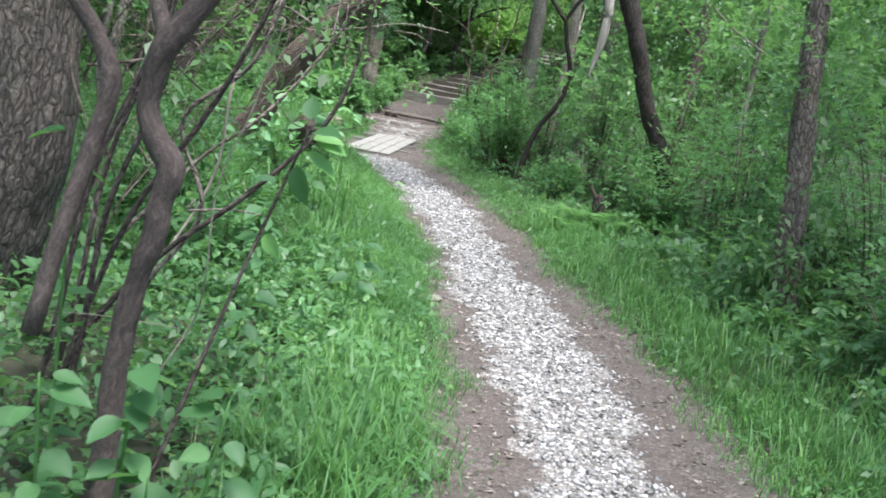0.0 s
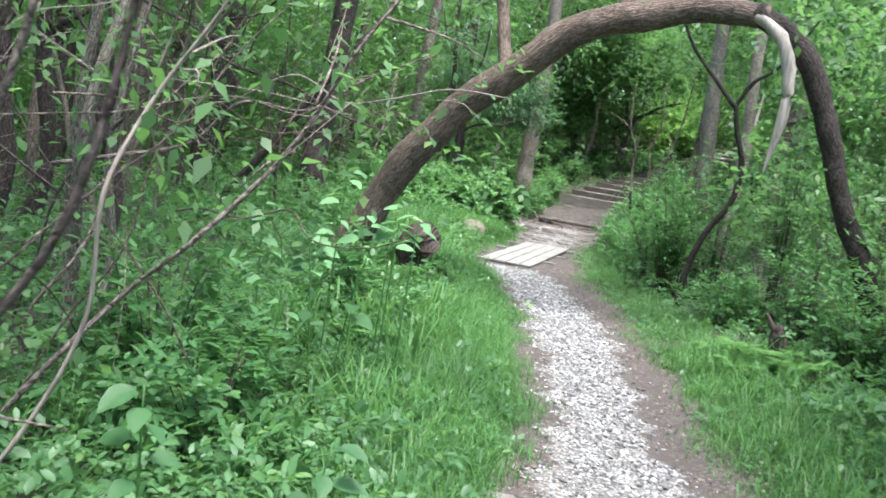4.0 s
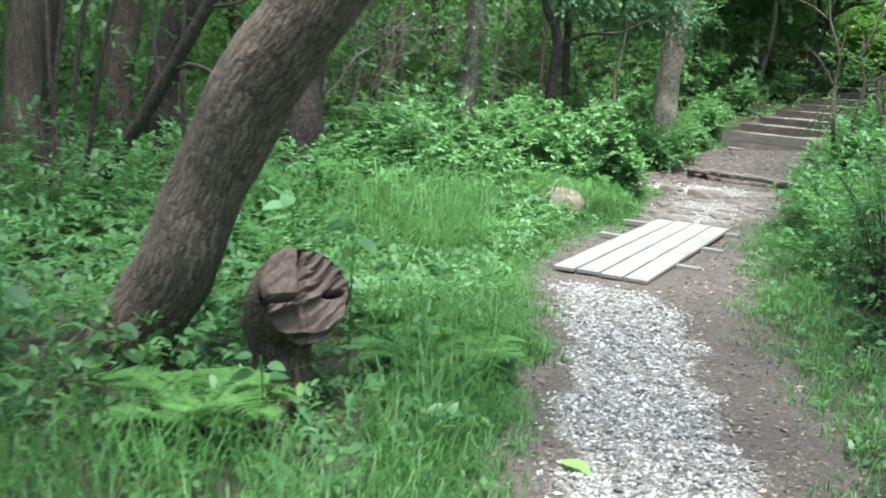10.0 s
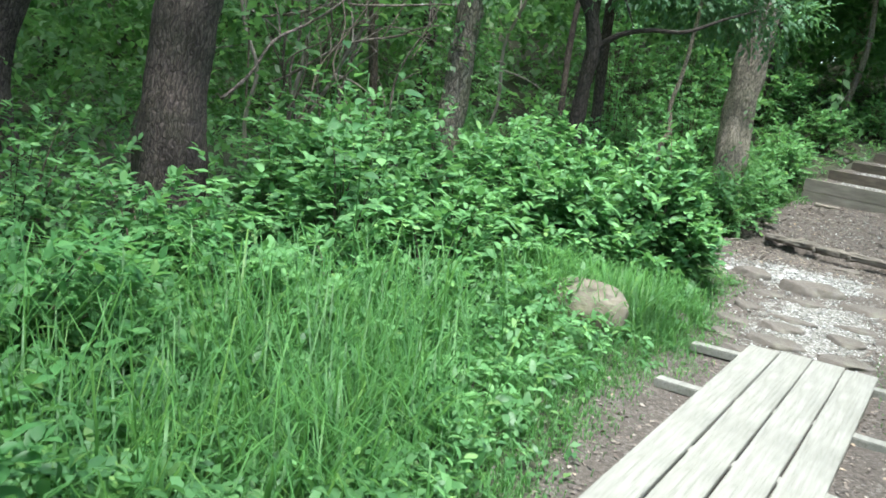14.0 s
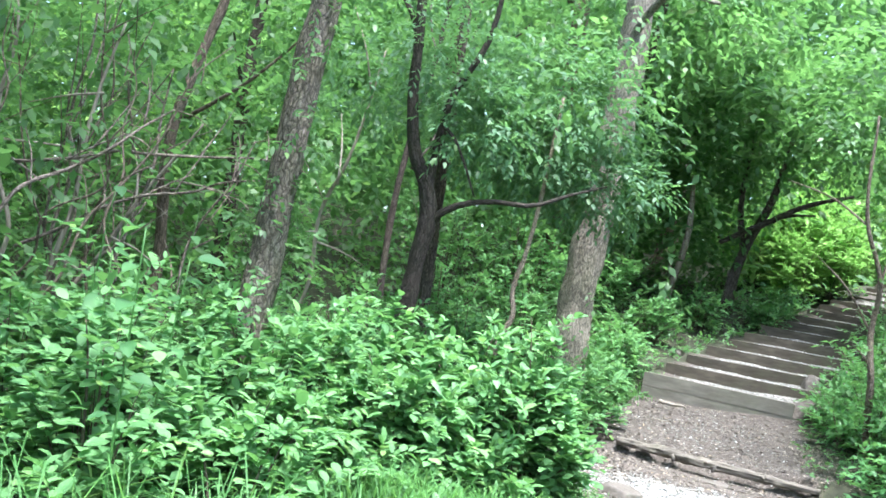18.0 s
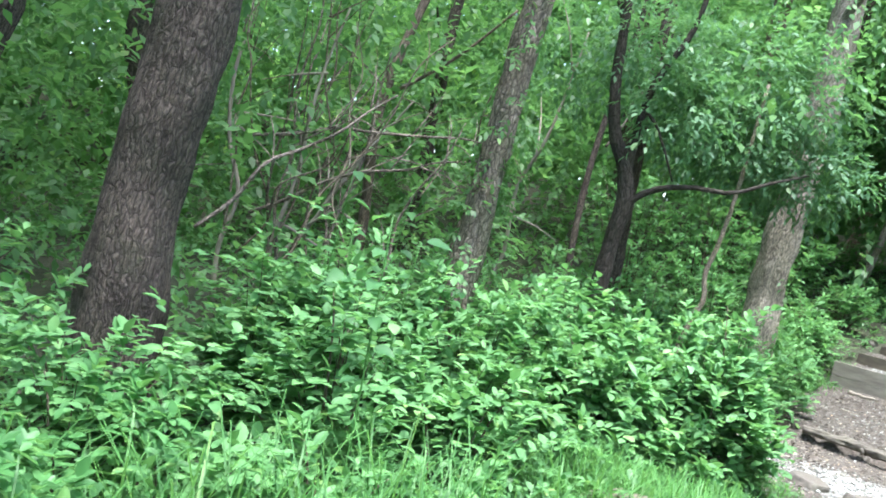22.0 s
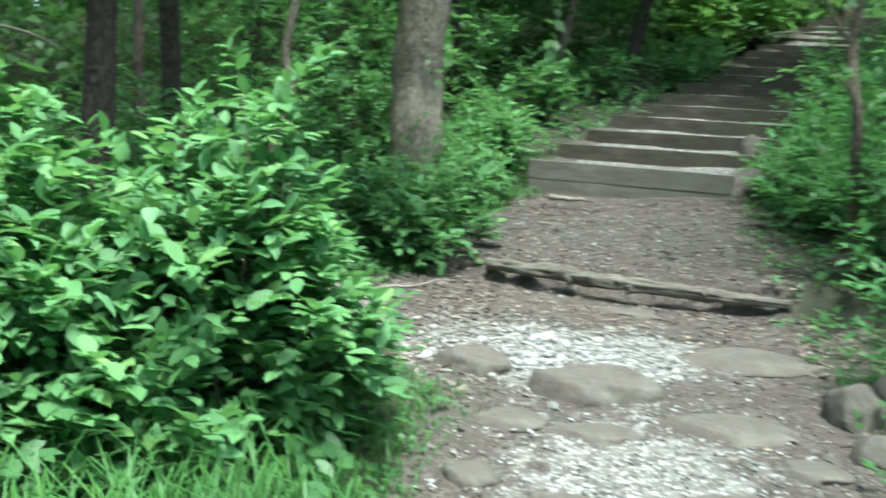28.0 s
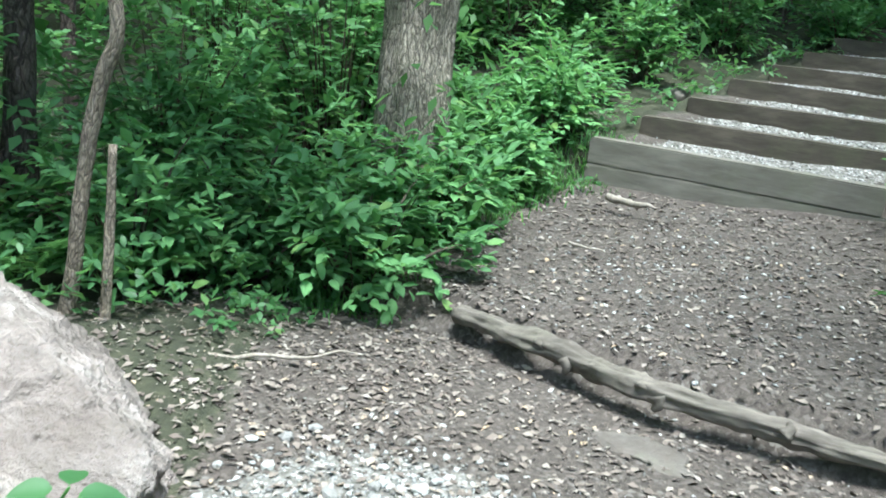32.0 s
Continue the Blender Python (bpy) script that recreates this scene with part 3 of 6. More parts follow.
# ---- the plank crossing ----
def box_bm(sx, sy, sz, bevel=0.006, seed=0, wear=0.0):
    bm = bmesh.new()
    bmesh.ops.create_cube(bm, size=1.0)
    bmesh.ops.scale(bm, vec=(sx, sy, sz), verts=bm.verts)
    long_axis = 0 if sx > sy else 1
    cut = [e for e in bm.edges if abs((e.verts[0].co - e.verts[1].co)[long_axis]) > 0.5 * max(sx, sy)]
    bmesh.ops.subdivide_edges(bm, edges=cut, cuts=9, use_grid_fill=True)
    if bevel:
        bmesh.ops.bevel(bm, geom=[e for e in bm.edges if len(e.link_faces) == 2 and e.calc_face_angle(0) > 1.0], offset=bevel, segments=2, affect="EDGES")
    for v in bm.verts:
        d = noise.noise_vector(v.co * 4 + Vector((seed * 3.1, 0, seed)))
        v.co += Vector(d) * wear
    return bm


crossing = tagged(empty("boardwalk", (0.0, 0.0, 0.0)), "low crossing of four pale weathered planks on sleepers", "boardwalk")
BL, BW = 2.83, 0.186
for k in range(4):
    p = part("plank", box_bm(BW, BL + 0.01 * ((k * 7) % 3 - 1), 0.03, 0.004, k, 0.0022), PLANK, crossing)
    x = 0.092 + k * 0.199
    p.matrix_basis = Matrix.Translation((x - 0.012 - 0.02 * 0.5, BL / 2 + 0.015 * ((k * 5) % 3 - 1), 0.108 - 0.03 - 0.018 * x)) @ pose(0, 0, 0, 2.2, 0.9, 0.5 + 0.25 * (k - 1.5))
for y, x0, x1 in ((0.85, 0.02, 0.98), (1.72, -0.28, 0.95), (2.6, -0.33, 0.88)):
    s = part("sleeper", box_bm(x1 - x0, 0.09, 0.05, 0.005, y, 0.002), PLANK, crossing)
    s.matrix_basis = Matrix.Translation(((x0 + x1) / 2, y, 0.075 + 0.04 * (y - 1.4) - 0.03)) @ pose(0, 0, 0, 0, 1.0, -3 + 4 * (y - 1.5))

# ---- the log step and the timber steps ----
lp = [(*LOG_L, 0.402), (-0.4, 6.42, 0.402), (0.05, 6.22, 0.396), (0.48, 6.15, 0.386), (*LOG_R, 0.374)]
log_step = tagged(empty("log_step", (*LOG_L, 0.36)), "grey barkless log laid across the trail as a step", "log")
log_me = tube_mesh("log", [tuple(np.array(p) - (*LOG_L, 0.36)) for p in lp], [0.034, 0.038, 0.037, 0.033, 0.024], LOGWOOD, rings=170, segs=30, rough=0.2, ridge=0.0, seed=2.0, groove=0.34)
log_body = part_mesh("log", log_me, log_step)
for k, (s, dz, out) in enumerate(((0.31, -0.05, -0.012), (0.5, -0.045, -0.01), (0.25, 0.05, 0.03), (0.47, 0.045, 0.025), (0.72, 0.04, 0.01))):
    i = int(s * 4)
    c = np.array(lp[i]) * (1 - (s * 4 - i)) + np.array(lp[i + 1]) * (s * 4 - i) - (*LOG_L, 0.36)
    c = c + (0, -0.03, 0)
    tip = c + (0.008 * (-1) ** k, out * 1.4, dz * 1.0)
    part_mesh("branch_stub", tube_mesh("stub", [c, (c + tip) / 2 + (0.01, 0, 0), tip], [0.03, 0.021, 0.008], LOGWOOD, rings=7, segs=8, rough=0.2, seed=k), log_body)

for k in range(STEPS):
    c = STEP0 + STEP_GO * k
    w = 1.56 + 0.05 * ((k * 5) % 4) + (0.12 if k > 3 else 0)
    st = tagged(new("step_timber"), "weathered square timber holding a gravel step", "step", "steps up the slope")
    st.matrix_basis = pose(c[0] + 0.03 + 0.02 * ((k * 3) % 3 - 1), c[1] + 0.07, 0.82 + STEP_RISE * k, 0.4 * ((k * 7) % 5 - 2), 1.9 - 0.4 * (k % 3), -5 - 0.6 * k + 0.8 * ((k * 11) % 3))
    part("beam", box_bm(w, 0.13, 0.15, 0.008, k, 0.004), TIMBER_GREY if k == 0 else TIMBER, st)
    if k == 0:
        low = part("beam", box_bm(1.64, 0.13, 0.17, 0.008, 20, 0.004), TIMBER_GREY, st)
        low.matrix_basis = pose(0.04, -0.004, -0.157, 0, -0.2, 0.3)


# ---- stones ----
PLANES = [(Vector(v).normalized(), d) for v, d in (((0.5, -0.55, 0.75), 0.72), ((-0.4, -0.8, 0.5), 0.75), ((0.95, 0.2, 0.35), 0.8), ((-0.1, 0.5, 0.9), 0.72), ((-0.9, 0.1, 0.3), 0.85), ((0.3, -0.95, -0.1), 0.78))]


BOULDER_PLANES = [(Vector(v).normalized(), d) for v, d in (((0.42, -0.5, 0.75), 0.5), ((-0.2, -0.75, 0.6), 0.58), ((0.92, -0.1, 0.05), 0.88), ((0.6, 0.45, 0.65), 0.62), ((-0.3, 0.3, 0.9), 0.78), ((0.7, -0.7, 0.0), 0.8))]


def stone(name, at, size, rz, seed, mat, label, category="rock", flat=1.0, sub=4, rough=0.28, group="", cut=True, planes=PLANES, strata=0.0):
    bm = bmesh.new()
    bmesh.ops.create_icosphere(bm, subdivisions=sub, radius=1.0)
    for v in bm.verts:
        p = v.co.copy()
        a = noise.noise(p * 0.9 + Vector((seed, 0, 0)))
        bq = noise.noise(p * 2.3 + Vector((0, seed, 0)))
        cq = noise.noise(p * 6.0 + Vector((0, 0, seed)))
        f = 1 + rough * (1.3 * a + 0.6 * bq + 0.22 * cq)
        q = p * f
        if cut:
            for pl in planes:
                over = q.dot(pl[0]) - pl[1]
                if over > 0:
                    q -= pl[0] * over * 0.93
        q *= 1 + 0.035 * (0.5 - abs(noise.noise(p * 4.3 + Vector((seed, 1, 2))))) + 0.02 * noise.noise(p * 13) + 0.012 * noise.noise(p * 29)
        if strata:
            w = q.dot(Vector((0.45, -0.3, 0.84))) * 5.2 + 1.1 * noise.noise(p * 1.7 + Vector((seed, 3, 0))) + 0.5 * noise.noise(p * 5.0)
            ledge = (w - math.floor(w)) ** 2.2
            chip = abs(noise.noise(p * 7.5 + Vector((2, seed, 5))))
            q *= 1 + strata * (0.55 * ledge - 0.9 * max(0.0, 0.22 - chip) + 0.5 * noise.noise(p * 11 + Vector((0, seed, 1))) + 0.32 * noise.noise(p * 24) + 0.2 * noise.noise(p * 45))
        q = Vector((math.copysign(abs(q.x) ** 0.95, q.x), math.copysign(abs(q.y) ** 0.95, q.y), math.copysign(abs(q.z) ** (0.8 * flat), q.z)))
        v.co = Vector((q.x * size[0], q.y * size[1], q.z * size[2]))
    me = bpy.data.meshes.new(name)
    bm.to_mesh(me)
    bm.free()
    me.polygons.foreach_set("use_smooth", np.ones(len(me.polygons), bool))
    me.materials.append(mat)
    ob = solo(name, me, label, category, group)
    ob.matrix_basis = pose(*at, 0, 0, rz)
    return ob


stone("boulder", (-1.62, 5.0, 0.27), (0.78, 0.54, 0.5), 2, 3.3, BOULDER, "large pale pinkish-grey boulder beside the trail", "boulder", sub=6, rough=0.36, planes=BOULDER_PLANES, strata=0.075)
stone("rock", (-1.0, 2.3, 0.22), (0.3, 0.22, 0.21), 10, 8.1, FIELD_STONE, "rounded mossy field stone in the grass", sub=5, cut=False, rough=0.1)
FLAT_PLANES = [(Vector((0.1, -0.1, 1)).normalized(), 0.6), (Vector((-0.7, -0.6, 0.3)).normalized(), 0.75), (Vector((0.9, 0.35, 0.2)).normalized(), 0.85)]
FLAT = ((0.0, 4.68, 0.27, 0.19, 12, 0.17), (0.5, 4.4, 0.24, 0.13, 4, 0.07), (-0.5, 4.84, 0.16, 0.13, 20, 0.15), (0.62, 5.25, 0.34, 0.2, 12, 0.035), (0.05, 4.24, 0.19, 0.08, 6, 0.05), (-0.3, 3.84, 0.1, 0.075, 10, 0.07), (-0.3, 3.46, 0.13, 0.13, 20, 0.06),
        (0.03, 3.5, 0.17, 0.09, 4, 0.07), (0.46, 3.5, 0.14, 0.1, -8, 0.07), (0.06, 3.16, 0.2, 0.1, 6, 0.07), (0.06, 3.74, 0.18, 0.07, -6, 0.045), (-0.25, 4.3, 0.14, 0.11, 30, 0.045), (0.5, 3.1, 0.2, 0.11, 10, 0.05), (0.48, 3.85, 0.16, 0.07, 6, 0.04),
        (-0.28, 3.14, 0.1, 0.09, 0, 0.05), (0.75, 3.7, 0.14, 0.1, 20, 0.05), (-0.05, 2.86, 0.17, 0.08, 0, 0.05), (0.32, 2.9, 0.18, 0.08, 8, 0.05), (0.06, 6.0, 0.2, 0.1, -12, 0.03), (0.72, 4.12, 0.12, 0.09, 15, 0.05))
for k, (x, y, a, b_, r, thick) in enumerate(FLAT):
    stone("flat_stone", (x, y, float(ground(x, y)) - 0.3 * thick), (a, b_, thick), r, 11 + k * 1.7, STONE, "flat brown-grey stone set into the gravel", "stone", 1.0, 4, 0.3, "stepping stones", planes=FLAT_PLANES)
for k, (x, y, a, b_, c, r) in enumerate(((1.16, 4.68, 0.2, 0.14, 0.14, -12), (0.92, 4.6, 0.1, 0.12, 0.12, 30), (0.98, 4.26, 0.13, 0.09, 0.07, 10), (1.25, 1.15, 0.11, 0.07, 0.045, 5), (0.86, 9.5, 0.1, 0.17, 0.14, 15), (-0.66, 10.2, 0.07, 0.1, 0.08, -30))):
    stone("rock", (x, y, float(ground(x, y)) + c * 0.25), (a, b_, c), r, 31 + k * 2.1, STONE, "grey stone at the trail edge", sub=4, group="edge stones")
stone("rock", (-0.62, 3.1, 0.13), (0.12, 0.09, 0.07), 30, 51.0, STONE, "small pale stone in the grass", sub=3)
stone("flat_stone", (3.17, -9.75, 0.02), (0.1, 0.06, 0.03), 10, 61.0, BOULDER, "pale flat stone on the trail edge", "stone", sub=3)


# ---- trees ----
def crown_mesh(name, blobs, leaf_len, mat, seed, shape=LEAF_LOWPOLY, per=7, spread=0.35, ratio=0.5):
    """Sprays of leaves gathered in uneven clumps: rows of centre, radii and number of twigs."""
    g = np.random.default_rng(seed)
    vs, fs, n0 = [], [], 0
    for c, r, n in blobs:
        d = unit(g.normal(0, 1, (n, 3)))
        rr = g.uniform(0.35, 1.0, (n, 1)) ** 0.6
        lump = 1 + 0.35 * wobble(d, 1.7, seed * 0.37)[:, None]
        p = np.asarray(c) + d * rr * lump * np.asarray(r)
        v, f = sprays(p, d + (0, 0, -0.15), per, spread, leaf_len, ratio, shape, 0.3, g)
        vs.append(v)
        fs.append(f + n0)
        n0 += len(v)
    return mesh_from(name, np.concatenate(vs), np.concatenate(fs), mat)


def tree(name, label, pts, radii, bark, limbs=(), blobs=(), leaf=LEAF_TREE, leaf_len=0.11, seed=1, rings=46, segs=20, ridge=0.10, flare=0.35, rough=0.10, shape=LEAF_LOWPOLY, group="", per=7, spread=0.35):
    base = np.array(pts[0], float)
    t = tagged(empty(name, tuple(base)), label, "tree", group)
    part_mesh("trunk", tube_mesh("trunk", np.array(pts) - base, radii, bark, rings=rings, segs=segs, rough=rough, ridge=ridge, seed=seed, flare=flare), t)
    for k, (lp_, lr) in enumerate(limbs):
        part_mesh("limb", tube_mesh("limb", np.array(lp_) - base, lr, bark, rings=18, segs=8, rough=0.12, seed=seed + k), t)
    if blobs:
        part_mesh("crown", crown_mesh("crown", [(np.array(c) - base, r, n) for c, r, n in blobs], leaf_len, leaf, seed, shape, per, spread), t, "green leaves in loose sprays")
    return t


# the leaning tree that arches over the trail
AY = -4.0
arch = [(-0.95, AY, -0.25), (-0.5, AY, 0.2), (-0.24, AY, 0.52), (-0.07, AY, 0.88), (0.18, AY, 1.32), (0.47, AY, 1.68), (0.78, AY, 2.04), (1.12, AY, 2.3), (1.43, AY, 2.55), (1.75, AY, 2.82), (2.05, AY, 2.99), (2.65, AY, 3.13), (3.2, AY, 3.23), (3.74, AY, 3.18)]
leg = [(3.6, AY, 3.22), (3.9, AY, 3.06), (4.13, AY, 2.83), (4.33, AY, 2.42), (4.51, AY, 1.93), (4.66, AY, 1.47), (4.88, AY, 1.02), (5.08, AY, 0.5), (5.2, AY, -0.1)]
lean = tree("tree", "brown-barked tree leaning in an arch across the trail", arch, [0.23, 0.195, 0.18, 0.178, 0.18, 0.178, 0.172, 0.168, 0.163, 0.158, 0.155, 0.145, 0.132, 0.12], BARK_BROWN,
            limbs=[([(2.3, AY, 3.06), (2.6, AY + 0.5, 3.9), (3.0, AY + 0.8, 5.0)], [0.09, 0.07, 0.04]),
                   ([(1.2, AY, 2.45), (0.9, AY + 0.4, 3.4), (0.5, AY + 0.5, 4.6)], [0.08, 0.06, 0.04])],
            blobs=[((2.9, AY + 0.8, 5.2), (1.6, 1.4, 0.8), 240), ((0.4, AY + 0.6, 4.9), (1.4, 1.3, 0.8), 200)], seed=5, rings=200, segs=44, ridge=0.07, flare=0.45)
# Near-black bark here stands in for shade on this end of the arch.
part_mesh("limb", tube_mesh("limb", np.array(leg) - arch[0], [0.115, 0.112, 0.11, 0.106, 0.1, 0.096, 0.096, 0.105, 0.135], BARK_FORK, rings=70, segs=20, rough=0.12, ridge=0.1, seed=6), lean, "mossy limb bent down to the ground, its shade put into blackish bark")
part_mesh("limb", tube_mesh("limb", np.array([(3.62, AY - 0.06, 3.2), (3.86, AY - 0.1, 3.0), (4.0, AY - 0.12, 2.65), (4.0, AY - 0.12, 2.24), (3.95, AY - 0.1, 1.95), (3.9, AY - 0.1, 1.7)]) - arch[0], [0.06, 0.07, 0.062, 0.048, 0.032, 0.006], PALEWOOD, rings=30, segs=12, rough=0.14, ridge=0.2, seed=8), lean, "broken limb with pale bare wood")

# its sawn-off second stem, with a hollow in the cut face
stump = tagged(empty("cut_stump", (0.38, -4.01, 0.1)), "sawn-off mossy stem with a hollow split cut face", "stump")
ax1 = np.array((0.25, -0.1, 0.5))
way = unit(np.array([(0.78, -0.42, 0.46)]))[0]
ax0 = ax1 - 0.36 * way
SR = 0.19
stem_me = tube_mesh("stem", np.linspace(ax0, ax1 - 0.03 * way, 5), [0.15, 0.19, 0.205, 0.198, SR], BARK_STUMP, rings=40, segs=40, rough=0.1, ridge=0.1, seed=9)
bm = bmesh.new()
bm.from_mesh(stem_me)
bm.verts.ensure_lookup_table()
bmesh.ops.delete(bm, geom=[bm.verts[-1]], context="VERTS")
bm.to_mesh(stem_me)
bm.free()
part_mesh("stem", stem_me, stump)
# the cut face: a flat block on one side, a deep split beside it, a low ledge and torn wood round the rest
across = unit(np.cross((0, 0, 1), way)[None])[0]
upw = np.cross(way, across)
m_ = 61
ga, gb = np.meshgrid(np.linspace(-1, 1, m_), np.linspace(-1, 1, m_), indexing="ij")
pa, pb = ga * np.sqrt(1 - gb**2 / 2) * 1.02, gb * np.sqrt(1 - ga**2 / 2) * 1.02
fibre = 0.012 * np.sin(pb * 19 - pa * 9 + 2.5 * np.sin(pa * 4 + 1)) + 0.006 * np.sin(pb * 43 - pa * 21 + 3 * np.sin(pa * 6))
block = (pa < -0.28 + 0.16 * pb) & (pb > -0.05)
slot = (pa >= -0.28 + 0.16 * pb) & (pa < -0.1 + 0.2 * pb) & (pb > -0.1)
notch = (pa < -0.1) & (pb <= -0.05) & (pb > -0.22)
torn = (pb > -0.12 + 0.25 * (pa - 0.3)) & ~block & ~slot
hole = np.hypot((pa - 0.62) / 0.28, (pb + 0.08) / 0.1) < 1
dep = np.where(block, 0.0 + 0.2 * fibre, np.where(slot, 0.3 + 0.1 * np.clip(pb, 0, 1), np.where(notch, 0.17, np.where(hole, 0.2, np.where(torn, 0.02 + 0.03 * np.clip(pa + 0.2, 0, 1) + fibre, 0.05 + 0.03 * (pa < -0.05) + 0.3 * fibre + 0.05 * np.clip(-pb - 0.5, 0, 1))))))
rim = np.maximum(np.abs(ga), np.abs(gb)) > 0.99
dep = np.where(rim, np.maximum(dep, 0.07), dep)
grow = 1 + 0.05 * np.sin(3 * np.arctan2(pb, pa) + 1) + 0.03 * np.sin(7 * np.arctan2(pb, pa))
cv = ax1 + (across * (pa * grow * SR)[..., None]) + (upw * (pb * grow * SR)[..., None]) - way * dep[..., None] + way * 0.02
ci, cj = np.meshgrid(np.arange(m_ - 1), np.arange(m_ - 1), indexing="ij")
ff = np.stack([ci * m_ + cj, (ci + 1) * m_ + cj, (ci + 1) * m_ + cj + 1, ci * m_ + cj + 1], -1).reshape(-1, 4)
part_mesh("cut_face", mesh_from("cut_face", cv.reshape(-1, 3), ff, CUTWOOD, False), stump, "weathered split cut face")
part_mesh("root", tube_mesh("root", [(0.02, 0.0, 0.34), (0.08, -0.05, 0.15), (0.1, -0.08, -0.15)], [0.16, 0.12, 0.13], BARK_STUMP, rings=14, segs=14, rough=0.15, seed=4), stump)

# thin crooked tree at the right edge
tree("sapling", "thin dark crooked sapling at the trail edge", [(3.12, -2.2, -0.05), (3.18, -2.2, 0.5), (3.31, -2.2, 0.94), (3.56, -2.2, 1.38), (3.61, -2.2, 1.84), (3.5, -2.2, 2.2), (3.44, -2.2, 2.5)], [0.045, 0.04, 0.038, 0.036, 0.034, 0.03, 0.028], BARK_FORK,
     limbs=[([(3.44, -2.2, 2.46), (3.2, -2.2, 2.73), (2.86, -2.2, 3.13), (2.6, -2.1, 3.9)], [0.028, 0.024, 0.02, 0.01]), ([(3.44, -2.2, 2.46), (3.6, -2.2, 2.75), (3.82, -2.2, 2.92), (4.2, -2.2, 3.5)], [0.026, 0.022, 0.018, 0.01])],
     blobs=[((2.6, -2.0, 4.0), (0.7, 0.7, 0.5), 60), ((4.2, -2.2, 3.7), (0.6, 0.7, 0.4), 50)], seed=11, rings=40, segs=10, ridge=0.05, flare=0.2)

# twisted sapling and big trunk at the start
tree("sapling", "twisted knotty sapling trunk with a pale scar", [(2.86, -13.68, -0.1), (2.87, -13.68, 0.24), (2.88, -13.68, 0.45), (2.89, -13.68, 0.69), (2.92, -13.68, 0.85), (2.955, -13.68, 0.98), (2.97, -13.68, 1.1), (2.985, -13.68, 1.17), (2.935, -13.68, 1.24), (2.912, -13.68, 1.29), (2.915, -13.68, 1.4), (2.945, -13.68, 1.49), (3.02, -13.66, 1.6), (3.12, -13.6, 1.85), (3.15, -13.55, 2.3)],
     [0.046, 0.04, 0.036, 0.035, 0.033, 0.032, 0.034, 0.036, 0.032, 0.03, 0.033, 0.036, 0.032, 0.028, 0.018], BARK_SMOOTH,
     limbs=[([(2.7, -13.8, 0.7), (2.75, -13.74, 1.05), (2.785, -13.7, 1.24), (2.8, -13.68, 1.38), (2.75, -13.68, 1.48), (2.66, -13.7, 1.6)], [0.026, 0.026, 0.027, 0.028, 0.024, 0.02]), ([(2.94, -13.66, 1.46), (2.86, -13.6, 1.62), (2.8, -13.5, 2.2)], [0.026, 0.02, 0.01])],
     blobs=[((2.9, -13.4, 2.6), (0.6, 0.6, 0.3), 40)], seed=13, rings=90, segs=18, ridge=0.1, flare=0.2, rough=0.16)
tree("tree", "large old trunk with grey-brown furrowed bark", [(1.0, -11.62, -0.15), (1.08, -11.6, 0.2), (1.2, -11.6, 0.8), (1.27, -11.6, 1.6), (1.33, -11.6, 2.4), (1.5, -11.6, 6.5)], [0.33, 0.29, 0.275, 0.27, 0.26, 0.2], BARK_OLD,
     blobs=[((1.4, -11.2, 6.6), (2.0, 2.0, 1.0), 260)], seed=17, rings=70, segs=36, ridge=0.14)
for k, (p, e) in enumerate((((2.35, -12.9, 0.3), (2.72, -13.0, 1.75)), ((2.3, -12.85, 0.3), (2.95, -12.9, 1.7)), ((2.25, -12.9, 0.35), (2.6, -12.8, 1.9)), ((2.2, -12.7, 0.2), (3.1, -12.6, 1.3)), ((2.1, -12.5, 0.3), (2.45, -12.4, 2.0)))):
    p, e = np.array(p), np.array(e)
    tree("sapling", "thin dark shoot in the thicket", [p - (0.08, 0, 0.35), p, p * 0.6 + e * 0.4 + (-0.05, 0, 0.03), p * 0.3 + e * 0.7, e, e + (0.12, 0.02, 0.5)], [0.014, 0.013, 0.011, 0.01, 0.008, 0.004], BARK_DARK, seed=70 + k, rings=24, segs=8, ridge=0.03, flare=0.1, group="thicket shoots")
# vine-wrapped trunk on the right
tree("tree", "slim vine-wrapped trunk among shrubs", [(5.62, -9.0, -0.1), (5.56, -9.0, 0.66), (5.46, -8.98, 1.7), (5.35, -8.95, 3.2), (5.3, -8.9, 5.5)], [0.13, 0.095, 0.085, 0.075, 0.06], BARK_IVY,
     blobs=[((5.5, -9.02, 1.3), (0.2, 0.2, 1.5), 190), ((5.6, -9.1, 0.5), (0.4, 0.35, 0.5), 70), ((5.3, -8.9, 5.6), (1.7, 1.7, 0.9), 200)], leaf_len=0.08, seed=19)

# the trees round the stair
tree("tree", "tall grey furrowed tree beside the steps", [(-1.55, 7.72, 0.5), (-1.54, 7.7, 1.0), (-1.545, 7.7, 1.6), (-1.46, 7.7, 2.4), (-1.4, 7.7, 3.4), (-1.3, 7.7, 7.5)], [0.2, 0.183, 0.176, 0.17, 0.16, 0.12], BARK_GREY,
     limbs=[([(-1.45, 7.7, 4.2), (-1.0, 7.2, 4.6), (-0.5, 6.8, 4.4)], [0.05, 0.035, 0.02])],
     blobs=[((-1.0, 6.6, 4.3), (0.9, 0.8, 0.5), 60), ((-1.4, 7.7, 7.6), (2.0, 2.0, 1.0), 220), ((-1.45, 7.6, 1.6), (0.26, 0.26, 1.2), 26)], leaf_len=0.095, seed=23, rings=70, segs=30, ridge=0.2, flare=0.45)
